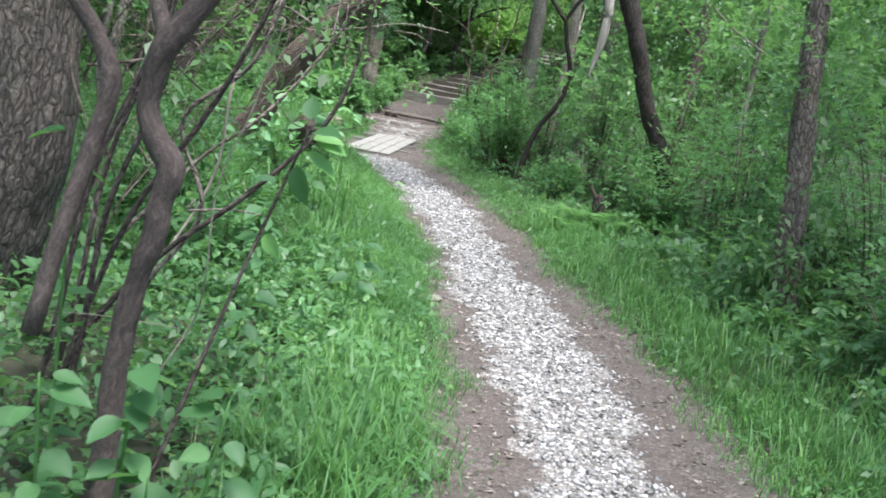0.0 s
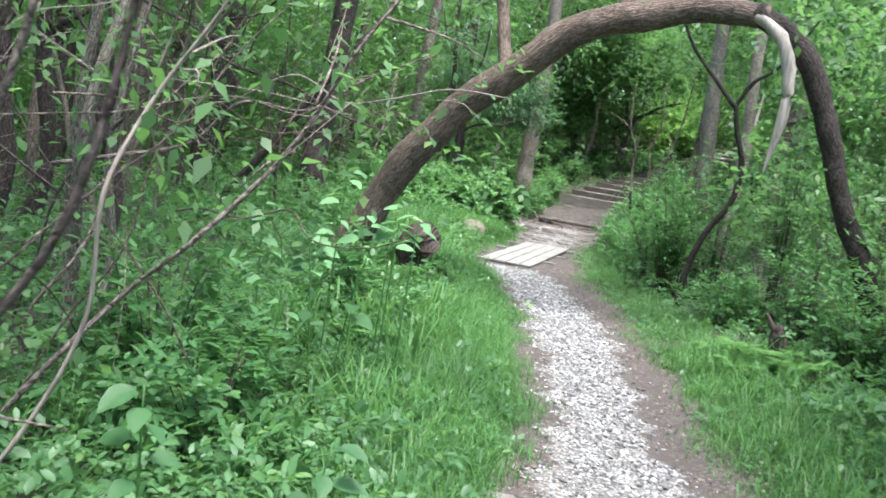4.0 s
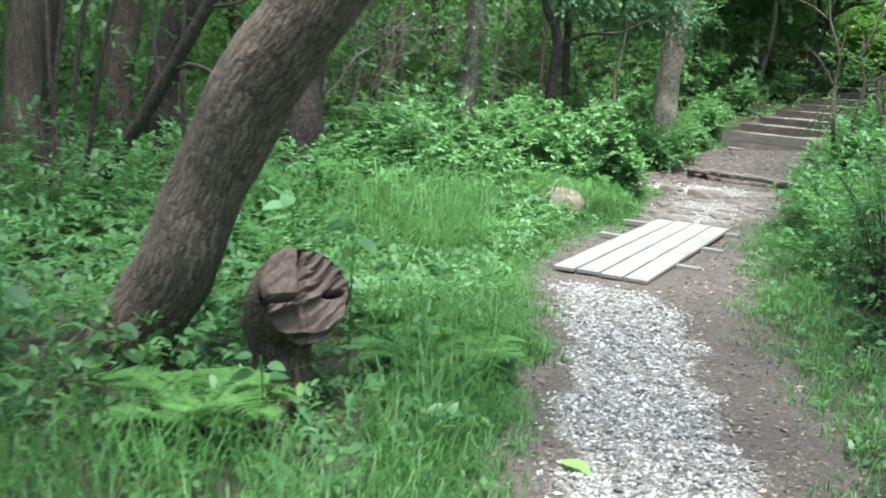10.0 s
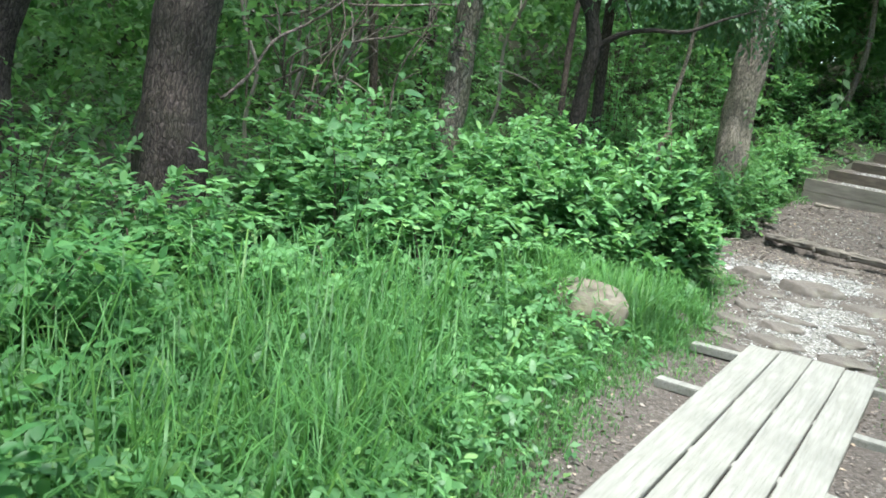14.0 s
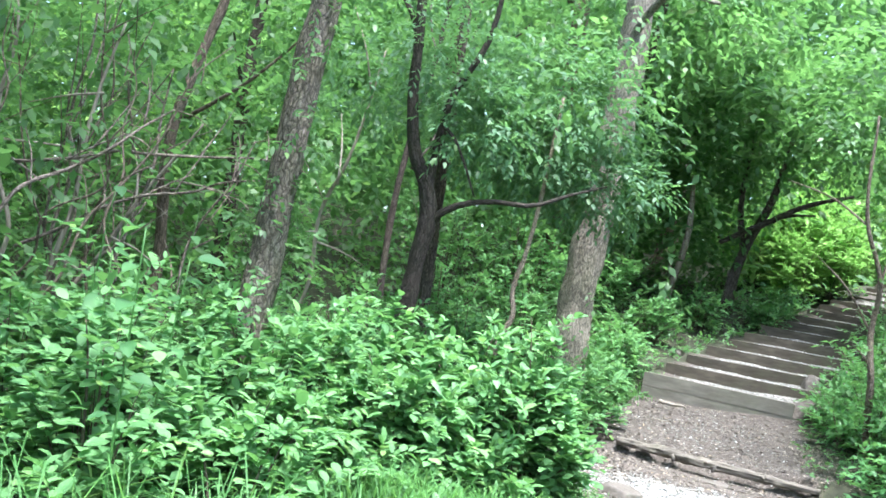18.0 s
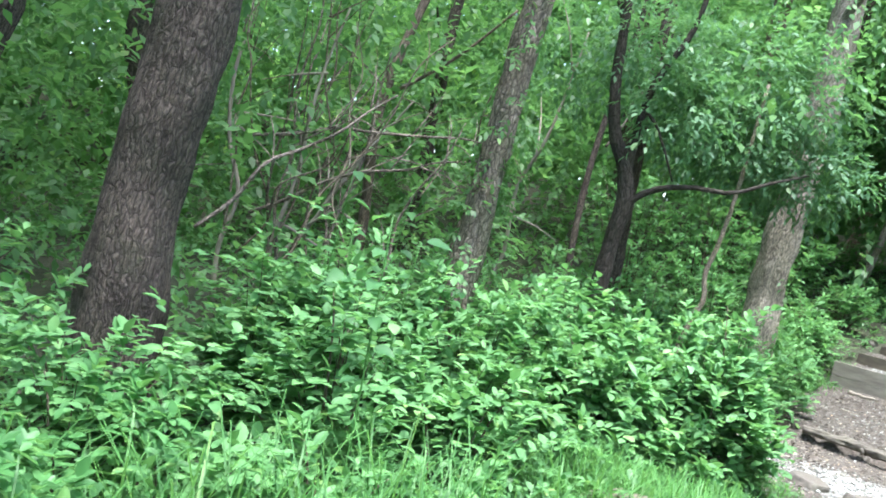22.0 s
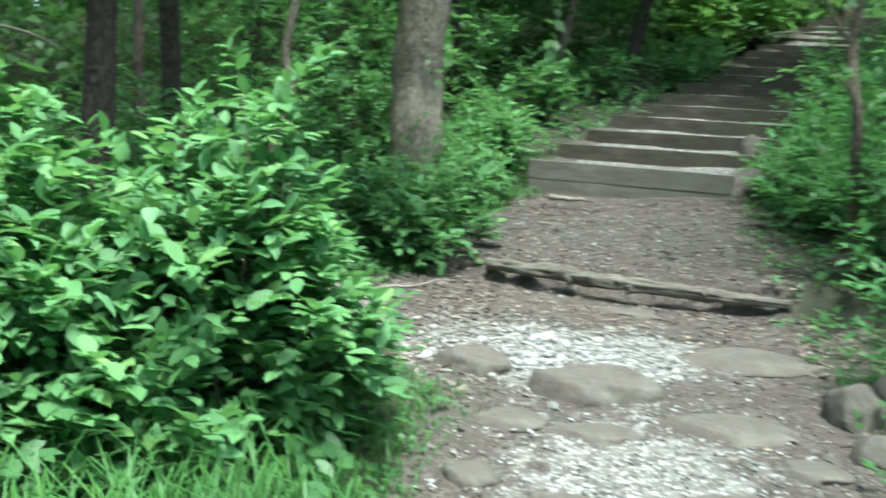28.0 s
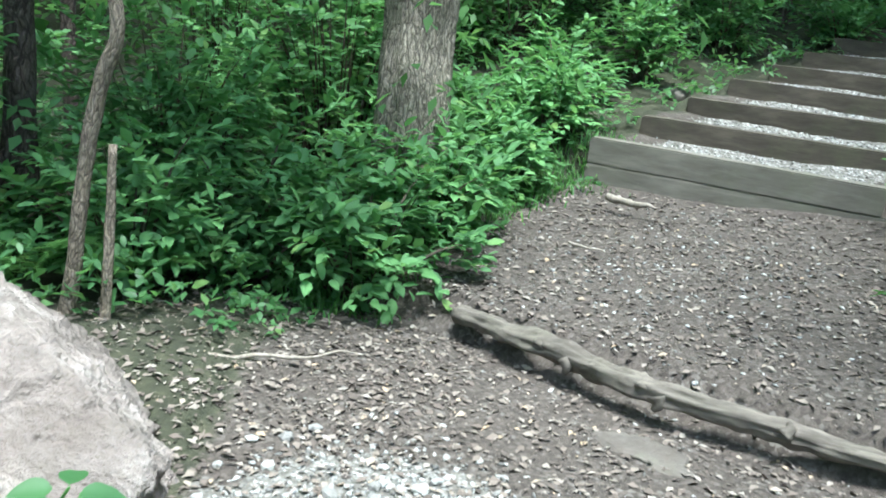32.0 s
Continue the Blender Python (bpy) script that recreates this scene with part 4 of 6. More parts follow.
tree("tree", "forked tree with a low side branch, crown shade put into its dark bark", [(-2.46, 5.15, 0.04), (-2.42, 5.15, 0.71), (-2.4, 5.15, 1.22), (-2.38, 5.15, 1.61), (-2.34, 5.15, 2.05), (-2.39, 5.15, 2.25), (-2.53, 5.15, 2.51), (-2.61, 5.15, 2.85), (-2.65, 5.15, 3.33), (-2.69, 5.15, 3.98), (-2.73, 5.15, 5.21)], [0.1, 0.085, 0.075, 0.07, 0.072, 0.066, 0.052, 0.046, 0.042, 0.038, 0.026], BARK_FORK,
     limbs=[([(-2.37, 5.15, 2.17), (-2.37, 5.18, 2.52), (-2.32, 5.21, 2.97), (-2.12, 5.27, 3.44), (-2.03, 5.32, 4.31)], [0.045, 0.036, 0.03, 0.026, 0.014]), ([(-2.34, 5.15, 1.93), (-2.25, 5.15, 2.04), (-2.14, 5.17, 2.12), (-1.88, 5.21, 2.2), (-1.56, 5.32, 2.22), (-1.31, 5.55, 2.37), (-1.09, 5.88, 2.51)], [0.034, 0.03, 0.026, 0.022, 0.018, 0.013, 0.007]),
            ([(-2.63, 5.15, 3.37), (-2.76, 5.18, 3.64), (-2.91, 5.21, 3.86), (-3.06, 5.21, 4.42)], [0.03, 0.024, 0.018, 0.01]), ([(-2.34, 5.19, 2.76), (-2.24, 5.18, 2.67), (-2.13, 5.17, 2.5), (-1.99, 5.17, 2.22)], [0.016, 0.014, 0.012, 0.006])],
     blobs=[((-3.17, 5.77, 3.24), (0.47, 0.45, 0.34), 140), ((-2.61, 6.11, 3.36), (0.56, 0.56, 0.45), 250), ((-2.19, 6.11, 2.96), (0.47, 0.52, 0.38), 280), ((-1.67, 6.22, 2.74), (0.47, 0.52, 0.38), 340), ((-1.13, 6.22, 2.6), (0.4, 0.45, 0.29), 220), ((-1.88, 6.22, 3.41), (0.62, 0.56, 0.45), 260), ((-1.3, 6.22, 3.19), (0.51, 0.51, 0.4), 200), ((-2.61, 5.21, 4.31), (1.01, 1.01, 0.56), 200), ((-2.07, 5.21, 2.87), (0.34, 0.28, 0.36), 110), ((-2.41, 5.15, 3.41), (0.38, 0.34, 0.34), 110)], leaf=LEAF_FORK, leaf_len=0.066, seed=29, shape=LEAF_FOLD, rings=64, segs=16, spread=0.24)
tree("tree", "ivy-clad pale trunk behind the bushes", [(-2.88, 3.5, 0.15), (-2.83, 3.5, 0.9), (-2.77, 3.5, 1.72), (-2.72, 3.5, 2.5), (-2.65, 3.5, 3.36), (-2.4, 3.6, 6.2)], [0.14, 0.118, 0.108, 0.104, 0.098, 0.07], BARK_IVY,
     blobs=[((-2.78, 3.45, 1.4), (0.2, 0.2, 0.9), 90), ((-2.7, 3.45, 2.6), (0.2, 0.2, 0.9), 80), ((-2.65, 3.5, 3.5), (0.5, 0.5, 0.7), 70), ((-2.4, 3.7, 5.6), (1.6, 1.5, 0.9), 160)], leaf_len=0.06, seed=31, shape=LEAF_FOLD, ridge=0.16, spread=0.18)
tree("tree", "plain brown stem in the shade", [(-2.66, 6.3, 0.5), (-2.66, 6.3, 1.1), (-2.68, 6.3, 1.9), (-2.7, 6.3, 5.5)], [0.085, 0.062, 0.055, 0.04], BARK_DARK, blobs=[((-2.7, 6.3, 5.2), (1.4, 1.4, 0.8), 120)], seed=33)
tree("tree", "stout dark-barked tree in the undergrowth", [(-3.6, 1.25, -0.05), (-3.6, 1.25, 0.65), (-3.6, 1.25, 1.2), (-3.56, 1.25, 1.63), (-3.5, 1.25, 2.1), (-3.45, 1.25, 2.55), (-3.1, 1.3, 6.5)], [0.27, 0.235, 0.222, 0.212, 0.2, 0.192, 0.15], BARK_DARK,
     blobs=[((-3.3, 1.2, 6.4), (2.2, 2.0, 1.0), 260)], seed=37, rings=60, segs=28, ridge=0.16, flare=0.5)
tree("sapling", "slender leaning stem behind the boulder", [(-1.91, 5.75, 0.25), (-1.86, 5.75, 0.5), (-1.8, 5.75, 0.94), (-1.735, 5.75, 1.2), (-1.685, 5.75, 1.32), (-1.715, 5.75, 1.54), (-1.665, 5.76, 1.8), (-1.55, 5.8, 3.2)], [0.032, 0.028, 0.026, 0.027, 0.024, 0.022, 0.02, 0.015], BARK_PALE,
     blobs=[((-1.5, 5.8, 3.3), (0.6, 0.6, 0.4), 40)], seed=41, rings=36, segs=12, ridge=0.04, flare=0.2)
tree("sapling", "short broken stem beside the boulder", [(-1.72, 5.75, 0.3), (-1.703, 5.75, 0.7), (-1.695, 5.75, 0.98)], [0.02, 0.017, 0.014], BARK_PALE, seed=42, rings=16, segs=10, ridge=0.03, flare=0.1)
# right of the stair
tree("tree", "grey trunk half hidden by shrubs", [(2.45, 7.6, 0.6), (2.42, 7.6, 1.6), (2.38, 7.5, 3.2), (2.3, 7.4, 6.5)], [0.2, 0.17, 0.16, 0.12], BARK_GREY,
     blobs=[((2.2, 7.4, 6.6), (1.7, 1.8, 0.9), 180), ((2.4, 7.5, 1.6), (0.3, 0.3, 1.2), 30)], seed=43)
tree("tree", "brown trunk beside the grey one", [(2.2, 7.75, 0.6), (2.2, 7.7, 1.6), (2.3, 7.7, 3.4), (2.5, 7.7, 5.5)], [0.13, 0.11, 0.1, 0.06], BARK_BROWN, seed=44)
for k, (px, py, lx, hh) in enumerate(((1.34, 6.25, 0.12, 2.6), (1.46, 6.2, 0.5, 2.9), (1.24, 6.35, -0.25, 2.5))):
    g_ = np.random.default_rng(650 + k)
    hs = np.array((0.45, 0.85, 1.25, 1.65, 2.05, 2.5, hh + 0.9))
    pts = [(px + lx * (h - 0.45) / 2.5 + (g_.normal(0, 0.06) if h > 0.5 else 0), py + (g_.normal(0, 0.05) if h > 0.5 else 0), h) for h in hs]
    side = []
    for q in (2, 3, 4, 5):
        p = np.array(pts[q])
        e = p + np.array((g_.normal(0.0, 0.3), g_.normal(0, 0.2), g_.uniform(0.25, 0.6)))
        side.append(([p, (p + e) / 2 + (0.03, 0, 0.04), e], [0.011, 0.008, 0.003]))
    tree("sapling", "thin multi-stemmed sapling beside the steps", pts, [0.036, 0.03, 0.028, 0.024, 0.02, 0.016, 0.01], BARK_THIN, side,
         blobs=[(pts[-1], (0.55, 0.5, 0.4), 34), (pts[3], (0.4, 0.4, 0.6), 26)], leaf_len=0.07, seed=45 + k, rings=40, segs=9, ridge=0.03, flare=0.1, group="stems beside the steps")
# trees left of the upper stair
tree("sapling", "pale slim stem in the shade", [(-1.15, 11.9, 1.5), (-1.05, 12.0, 2.0), (-0.92, 12.0, 2.7), (-0.95, 12.0, 3.6)], [0.06, 0.05, 0.045, 0.03], BARK_PALE, seed=53, rings=24, segs=12)
tree("tree", "arching branch-heavy tree above the steps", [(-0.3, 12.7, 1.7), (-0.24, 12.7, 2.3), (-0.12, 12.7, 2.8), (0.12, 12.65, 3.4), (0.3, 12.6, 4.4)], [0.1, 0.078, 0.07, 0.055, 0.035], BARK_DARK,
     limbs=[([(-0.16, 12.7, 2.65), (-0.28, 12.8, 3.3), (-0.25, 12.9, 4.4)], [0.05, 0.045, 0.03]), ([(0.0, 12.68, 3.05), (0.35, 12.6, 3.25), (0.75, 12.5, 3.3)], [0.035, 0.028, 0.012]), ([(-0.5, 12.5, 2.75), (0.0, 12.45, 3.05), (0.7, 12.4, 3.45), (1.2, 12.3, 3.6)], [0.035, 0.04, 0.035, 0.02])],
     blobs=[((0.9, 12.0, 4.5), (1.5, 1.0, 0.7), 260), ((-0.5, 12.8, 4.7), (1.5, 1.4, 0.9), 220)], seed=54)

# a clump of pale stems and dark bare limbs behind the arch
for k, (x0, x1, x2) in enumerate(((-4.62, -4.85, -4.68), (-4.42, -4.42, -4.05), (-4.3, -4.12, -3.56), (-4.66, -5.15, -5.5))):
    tree("sapling", "slim pale grey stem of a clump in the shade", [(x0, -3.0, -0.05), (x1 * 0.6 + x0 * 0.4, -3.0, 0.45), (x1, -3.0, 0.95), ((x1 + x2) / 2 + 0.03, -3.0, 1.5), (x2, -3.02, 2.08), (x2 + 0.9 * (x2 - x1), -3.1, 3.6)], [0.048, 0.042, 0.04, 0.037, 0.033, 0.018], BARK_PALE,
         blobs=[((x2 + 0.9 * (x2 - x1), -3.1, 3.7), (0.6, 0.6, 0.4), 26)], seed=730 + k, rings=30, segs=12, ridge=0.05, flare=0.2, group="clump of pale stems")
tree("tree", "dark slanting trunk with bare twigs", [(-4.0, -1.5, -0.05), (-3.55, -1.5, 0.55), (-3.05, -1.5, 1.12), (-2.48, -1.5, 1.86), (-2.0, -1.5, 2.45), (-1.2, -1.5, 3.5)], [0.075, 0.062, 0.058, 0.052, 0.046, 0.02], BARK_DARK,
     limbs=[([(-2.8, -1.5, 1.45), (-2.55, -1.5, 1.5), (-2.25, -1.45, 1.38), (-2.0, -1.4, 1.2)], [0.022, 0.018, 0.014, 0.006]), ([(-2.4, -1.5, 1.95), (-2.1, -1.5, 1.98), (-1.7, -1.45, 2.2)], [0.02, 0.014, 0.005]), ([(-2.9, -1.5, 1.3), (-3.0, -1.5, 1.8), (-2.9, -1.45, 2.4)], [0.02, 0.015, 0.006])], seed=742, rings=36, segs=12, ridge=0.06)
for k, (x, e) in enumerate(((-4.5, -4.1), (-4.45, -4.75), (-4.3, -3.7), (-4.6, -5.1), (-4.7, -4.4), (-2.9, -3.0))):
    tree("sapling", "thin dark bare stem", [(x, -1.2, -0.05), (x * 0.7 + e * 0.3, -1.2, 0.7), (x * 0.4 + e * 0.6, -1.2, 1.5), (e, -1.15, 2.4), (e + 0.6 * (e - x), -1.1, 3.6)], [0.026, 0.024, 0.022, 0.016, 0.006], BARK_DARK, seed=750 + k, rings=24, segs=8, ridge=0.03, flare=0.1, group="bare stems in the shade")

# bare and leafy trunks farther off: place, lean, radius, height, bark, twigs in the crown
FAR_TREES = ((-6.25, -0.3, 0.0, 0.2, 7, 1, 220), (-6.0, 1.7, 0.3, 0.2, 8, 2, 240), (-7.2, 2.0, 0.1, 0.2, 8, 1, 200), (-7.9, -0.4, 0.1, 0.2, 8, 2, 200),
             (-1.5, -6.9, -0.1, 0.055, 6, 2, 80), (-3.0, -6.6, 0.2, 0.08, 6, 2, 120), (-3.4, -5.6, 0.4, 0.09, 6, 2, 80), (-4.4, -4.4, -0.3, 0.08, 6, 1, 80), (-3.9, -6.6, 0.1, 0.1, 6, 2, 80), (-0.2, -8.6, 0.5, 0.04, 5, 0, 50),
             (0.1, -8.9, 0.3, 0.03, 4, 0, 40), (0.6, -9.6, 0.5, 0.035, 5, 0, 40), (-1.4, -9.8, 0.2, 0.11, 6, 1, 90), (-5.6, 6.3, 0.3, 0.06, 7, 1, 160), 
             (-6.9, 9.5, 0.1, 0.1, 8, 2, 220), (-4.6, 11.5, 0.2, 0.12, 8, 2, 240), (-2.9, 11.8, -0.1, 0.15, 8, 1, 240), (-5.4, 14, 0.1, 0.15, 9, 2, 300), (-1.6, 15.5, 0.2, 0.16, 8, 1, 220),
             (-8.5, 5.5, 0.2, 0.14, 8, 2, 240), (-7.6, 1.0, 0.1, 0.2, 8, 2, 240), (-6.8, -4.0, 0.2, 0.2, 8, 2, 240), (-5.0, -8.5, 0.1, 0.17, 8, 1, 240), (-4.5, -13, 0.1, 0.2, 8, 2, 240),
             (3.4, 0.9, 0.1, 0.1, 6, 0, 120), (6.0, 4.6, -0.1, 0.14, 7, 1, 200), (6.3, -1.2, 0.1, 0.05, 7, 0, 160), (9.4, -4.0, 0.1, 0.16, 7, 1, 240), (8.2, -9.5, 0.1, 0.18, 8, 0, 240), (3.9, 6.0, 0.1, 0.13, 7, 1, 180),
             # Heavy crowns of the first two are added to darken the steps.
             (4.4, 10.3, -0.6, 0.2, 6.5, 0, 700), (-2.2, 11.0, 0.8, 0.08, 5.5, 2, 380), (-3.6, 7.6, 0.3, 0.04, 6.5, 2, 260), (4.9, 13.4, 0.1, 0.17, 8, 1, 200), (5.2, 17, 0.1, 0.2, 9, 0, 260), (-1.2, 23, 0.1, 0.2, 9, 2, 260), (3.6, 23, 0.1, 0.2, 9, 1, 260), (-3.5, 20, 0.1, 0.2, 9, 1, 280))
BARKS = (BARK_GREY, BARK_BROWN, BARK_DARK, BARK_THIN)
for k, (x, y, lean_, r, h, bk, tw) in enumerate(FAR_TREES):
    z = float(ground(x, y))
    g = np.random.default_rng(200 + k)
    bend = g.normal(0, 0.12, (5, 2))
    pts = [(x + lean_ * s + bend[i][0] * (s > 0) * 0.6, y + bend[i][1] * (s > 0), z - 0.1 + h * s) for i, s in enumerate((0, 0.12, 0.3, 0.6, 1.0))]
    limbs = []
    for q in range(3 if r > 0.08 else 2):
        s = 0.35 + 0.2 * q
        b0 = np.array(pts[0]) * (1 - s) + np.array(pts[-1]) * s
        a = g.uniform(0, 6.28)
        e = b0 + np.array((math.cos(a), math.sin(a), 0.7)) * g.uniform(0.8, 1.5)
        limbs.append(([b0, (b0 + e) / 2 + (0, 0, -0.08), e], [r * 0.4, r * 0.28, 0.012]))
    blobs = [((x + lean_, y, z + h), (1.5 + r * 3, 1.5 + r * 3, 1.0), tw)]
    kind_ = "sapling" if r < 0.08 else "tree"
    tree(kind_, "slim bare-stemmed woodland sapling" if r < 0.08 else ("dark woodland tree with a leafy crown" if bk else "grey woodland tree with a leafy crown"), pts, [r * 1.25, r, r * 0.92, r * 0.75, r * 0.4], BARKS[bk], limbs, blobs,
         leaf_len=0.16, seed=300 + k, rings=26, segs=14 if r > 0.08 else 9, group="woodland trees", ridge=0.14, per=5, spread=0.5)


# ---- shrubs ----
def shrub(name, label, at, size, twigs, leaf_len, leaf, seed, shape=LEAF_BROAD, per=7, spread=0.2, ratio=0.52, stems=6, category="shrub", group="", flat=0.35, face=0.3, loose=0, arch_out=1.5):
    """A bush: stems that rise from a loose root patch and arch outwards, each with leafy side twigs along its upper part."""
    g = np.random.default_rng(seed)
    t = tagged(empty(name, at), label, category, group)
    k_ = 9
    n = max(twigs // k_, 8)
    a = g.uniform(0, 6.283, n)
    reach = g.uniform(0.02, 1, n) ** 0.6
    out = np.stack([np.cos(a), np.sin(a), 0 * a], -1)
    lobes = 1 + 0.3 * wobble(out, 1.9, seed * 0.71)
    wide = np.array((size[0], size[1], 0.0))
    tall = size[2] * (1.12 - 0.5 * reach**2) * g.uniform(0.72, 1.08, n) * (0.85 + 0.3 * np.sin(2.1 * a + seed) * reach)

    def along(i, s):
        s = np.asarray(s)[:, None]
        flatways = out[i] * wide * (reach[i] * lobes[i])[:, None]
        return flatways * (0.3 + 0.7 * s**arch_out) + np.array((0, 0, 1.0)) * tall[i][:, None] * (1.3 * s - 0.3 * s**3)
    for k in range(min(stems, n)):
        q = along(np.full(6, k), np.linspace(0, 1, 6))
        q[0, 2] = -0.04
        part_mesh("stem", tube_mesh("stem", q, [0.011, 0.009, 0.008, 0.006, 0.004, 0.002], BARK_THIN, rings=12, segs=6, rough=0.1, seed=k), t)
    # the thinner stems, three-sided
    if n > stems:
        i = np.repeat(np.arange(stems, n), 6)
        sv = np.tile(np.linspace(0, 1, 6), n - stems)
        c = along(i, sv)
        r = (0.006 * (1 - 0.75 * sv))[:, None]
        ring = np.stack([c + r * np.array(d_) for d_ in ((1, 0, 0), (-0.5, 0.87, 0), (-0.5, -0.87, 0))], 1)
        base = (np.arange(n - stems)[:, None] * 18 + np.arange(5)[None] * 3).ravel()
        fq = np.concatenate([np.stack([base + q, base + (q + 1) % 3, base + 3 + (q + 1) % 3, base + 3 + q], -1) for q in range(3)])
        part_mesh("twigwork", mesh_from("twigwork", ring.reshape(-1, 3), fq, BARK_THIN), t)
    i = np.repeat(np.arange(n), k_)
    s_ = np.tile((np.arange(k_) + 0.5) / k_, n) * 0.82 + 0.18 + g.uniform(-0.04, 0.04, n * k_)
    p = along(i, np.clip(s_, 0.1, 1.0))
    az = g.uniform(0, 6.283, n * k_)
    d = np.stack([np.cos(az), np.sin(az), np.full(n * k_, 0.25)], -1) * (1.15 - s_)[:, None] + out[i] * 0.45 + np.array((0, 0, 1.0)) * (0.15 + 0.7 * s_**4)[:, None]
    p[:, 2] = np.maximum(p[:, 2], 0.03)
    v, f = sprays(p, d, per, spread, leaf_len, ratio, shape, 0.3, g, flat, face)
    part_mesh("foliage", mesh_from("foliage", v, f, leaf), t)
    if loose:
        # single leaves that stand out on the side towards the trail
        one = mesh_from("leaf", LEAF_LARGE[0] * (1, 0.54, 1), LEAF_LARGE[1], LEAF_SINGLE, True)
        for q in range(loose):
            dd = unit(np.array([g.normal(0.55, 0.6), g.normal(-0.55, 0.6), g.uniform(-0.25, 1.0)])[None])[0]
            c = along(np.array([q % n]), np.array([g.uniform(0.35, 1.0)]))[0] + dd * g.uniform(0.03, 0.16)
            if c[2] < 0.06:
                continue
            w = Vector(dd * 0.6 + g.normal(0, 0.6, 3) - (0, 0, 0.25)).normalized()
            sd = Vector(dd + np.array((0, 0, 1.1)) + g.normal(0, 0.25, 3)).cross(w).normalized()
            nn = w.cross(sd)
            L = leaf_len * g.uniform(0.7, 1.15)
            lf = part_mesh("leaf", one, t)
            lf.matrix_basis = Matrix(((w.x * L, sd.x * L, nn.x * L, c[0]), (w.y * L, sd.y * L, nn.y * L, c[1]), (w.z * L, sd.z * L, nn.z * L, c[2]), (0, 0, 0, 1)))
    return t


def put_shrub(x, y, size, twigs, ll, leaf, seed, label, **kw):
    return shrub("shrub", label, (x, y, float(ground(x, y)) - 0.02), size, twigs, ll, leaf, seed, **kw)


BUSH = "dense green bush with pointed oval leaves"
for k, (x, y, a, b_, h, n) in enumerate(((-1.06, 3.78, 0.58, 0.58, 0.95, 430), (-1.62, 3.34, 0.72, 0.62, 0.92, 520), (-2.3, 2.9, 0.85, 0.75, 1.12, 460), (-1.5, 4.05, 0.6, 0.5, 1.02, 320), (-2.6, 3.9, 0.9, 0.8, 1.15, 340), (-3.2, 2.6, 0.9, 0.8, 1.1, 320), (-2.9, 1.9, 0.7, 0.6, 0.95, 240), (-1.72, 2.68, 0.5, 0.4, 0.55, 200), (-2.0, 2.1, 0.6, 0.5, 0.75, 250), (-2.05, 3.7, 0.6, 0.5, 1.0, 260), (-0.97, 3.86, 0.24, 0.24, 1.28, 70))):
    put_shrub(x, y, (a, b_, h), int(n * 1.35), 0.078, LEAF_BUSH, 60 + k, BUSH, shape=LEAF_BROAD, group="bushes by the crossing", per=8, ratio=0.56, spread=0.22, loose=(280, 280, 120)[k] if k < 3 else 0)
for k, (x, y, a, b_, h, n) in enumerate(((-2.75, 2.05, 0.55, 0.5, 1.3, 150), (-2.25, 1.4, 0.5, 0.45, 1.05, 130), (-3.05, 1.75, 0.4, 0.35, 1.15, 100), (-1.75, 1.7, 0.4, 0.4, 0.72, 100), (-2.9, 0.5, 0.6, 0.5, 0.9, 130), (-2.1, 0.2, 0.45, 0.45, 0.66, 100))):
    put_shrub(x, y, (a, b_, h), int(n * 1.7), 0.076, LEAF_BUSH, 260 + k, "tall weedy shrub with broad rounded leaves", shape=LEAF_BROAD, group="broad-leaved shrubs", per=7, spread=0.26, ratio=0.64, flat=0.5)
for k, (x, y, a, b_, h, n) in enumerate(((-1.28, 6.75, 0.5, 0.45, 0.52, 200), (-1.75, 6.6, 0.65, 0.5, 0.62, 210), (-1.3, 7.35, 0.45, 0.5, 0.5, 180), (-1.55, 8.5, 0.4, 0.5, 0.5, 150), (-2.3, 7.2, 0.7, 0.6, 0.8, 190), (-2.2, 8.6, 0.8, 0.7, 0.9, 200),
                                         (-1.2, 8.2, 0.3, 0.35, 0.42, 130), (-1.2, 9.0, 0.35, 0.4, 0.45, 130), (-1.55, 7.9, 0.4, 0.4, 0.5, 130), (-2.0, 6.2, 0.5, 0.4, 0.6, 120), (-1.35, 9.6, 0.4, 0.5, 0.5, 130), (-1.1, 10.6, 0.45, 0.5, 0.5, 130), (-2.8, 6.0, 0.8, 0.7, 1.0, 200), (-3.6, 6.8, 0.9, 0.8, 1.2, 200), (-0.6, 11.6, 0.5, 0.5, 0.6, 120), (0.3, 12.1, 0.35, 0.4, 0.4, 110), (0.48, 13.0, 0.4, 0.45, 0.45, 120), (-2.0, 10.6, 0.9, 0.8, 1.2, 190), (-2.7, 9.4, 0.8, 0.7, 1.9, 240), (-2.1, 7.95, 0.6, 0.5, 1.35, 260), (-2.45, 7.0, 0.6, 0.5, 1.1, 220), (-3.3, 8.6, 0.9, 0.8, 2.1, 240), (-2.5, 11.6, 0.9, 0.8, 1.9, 220))):
    put_shrub(x, y, (a, b_, h), int(n * 1.2), 0.072, LEAF_BUSH, 80 + k, "low shade shrub with small green leaves", group="shrubs left of the steps", flat=0.4)
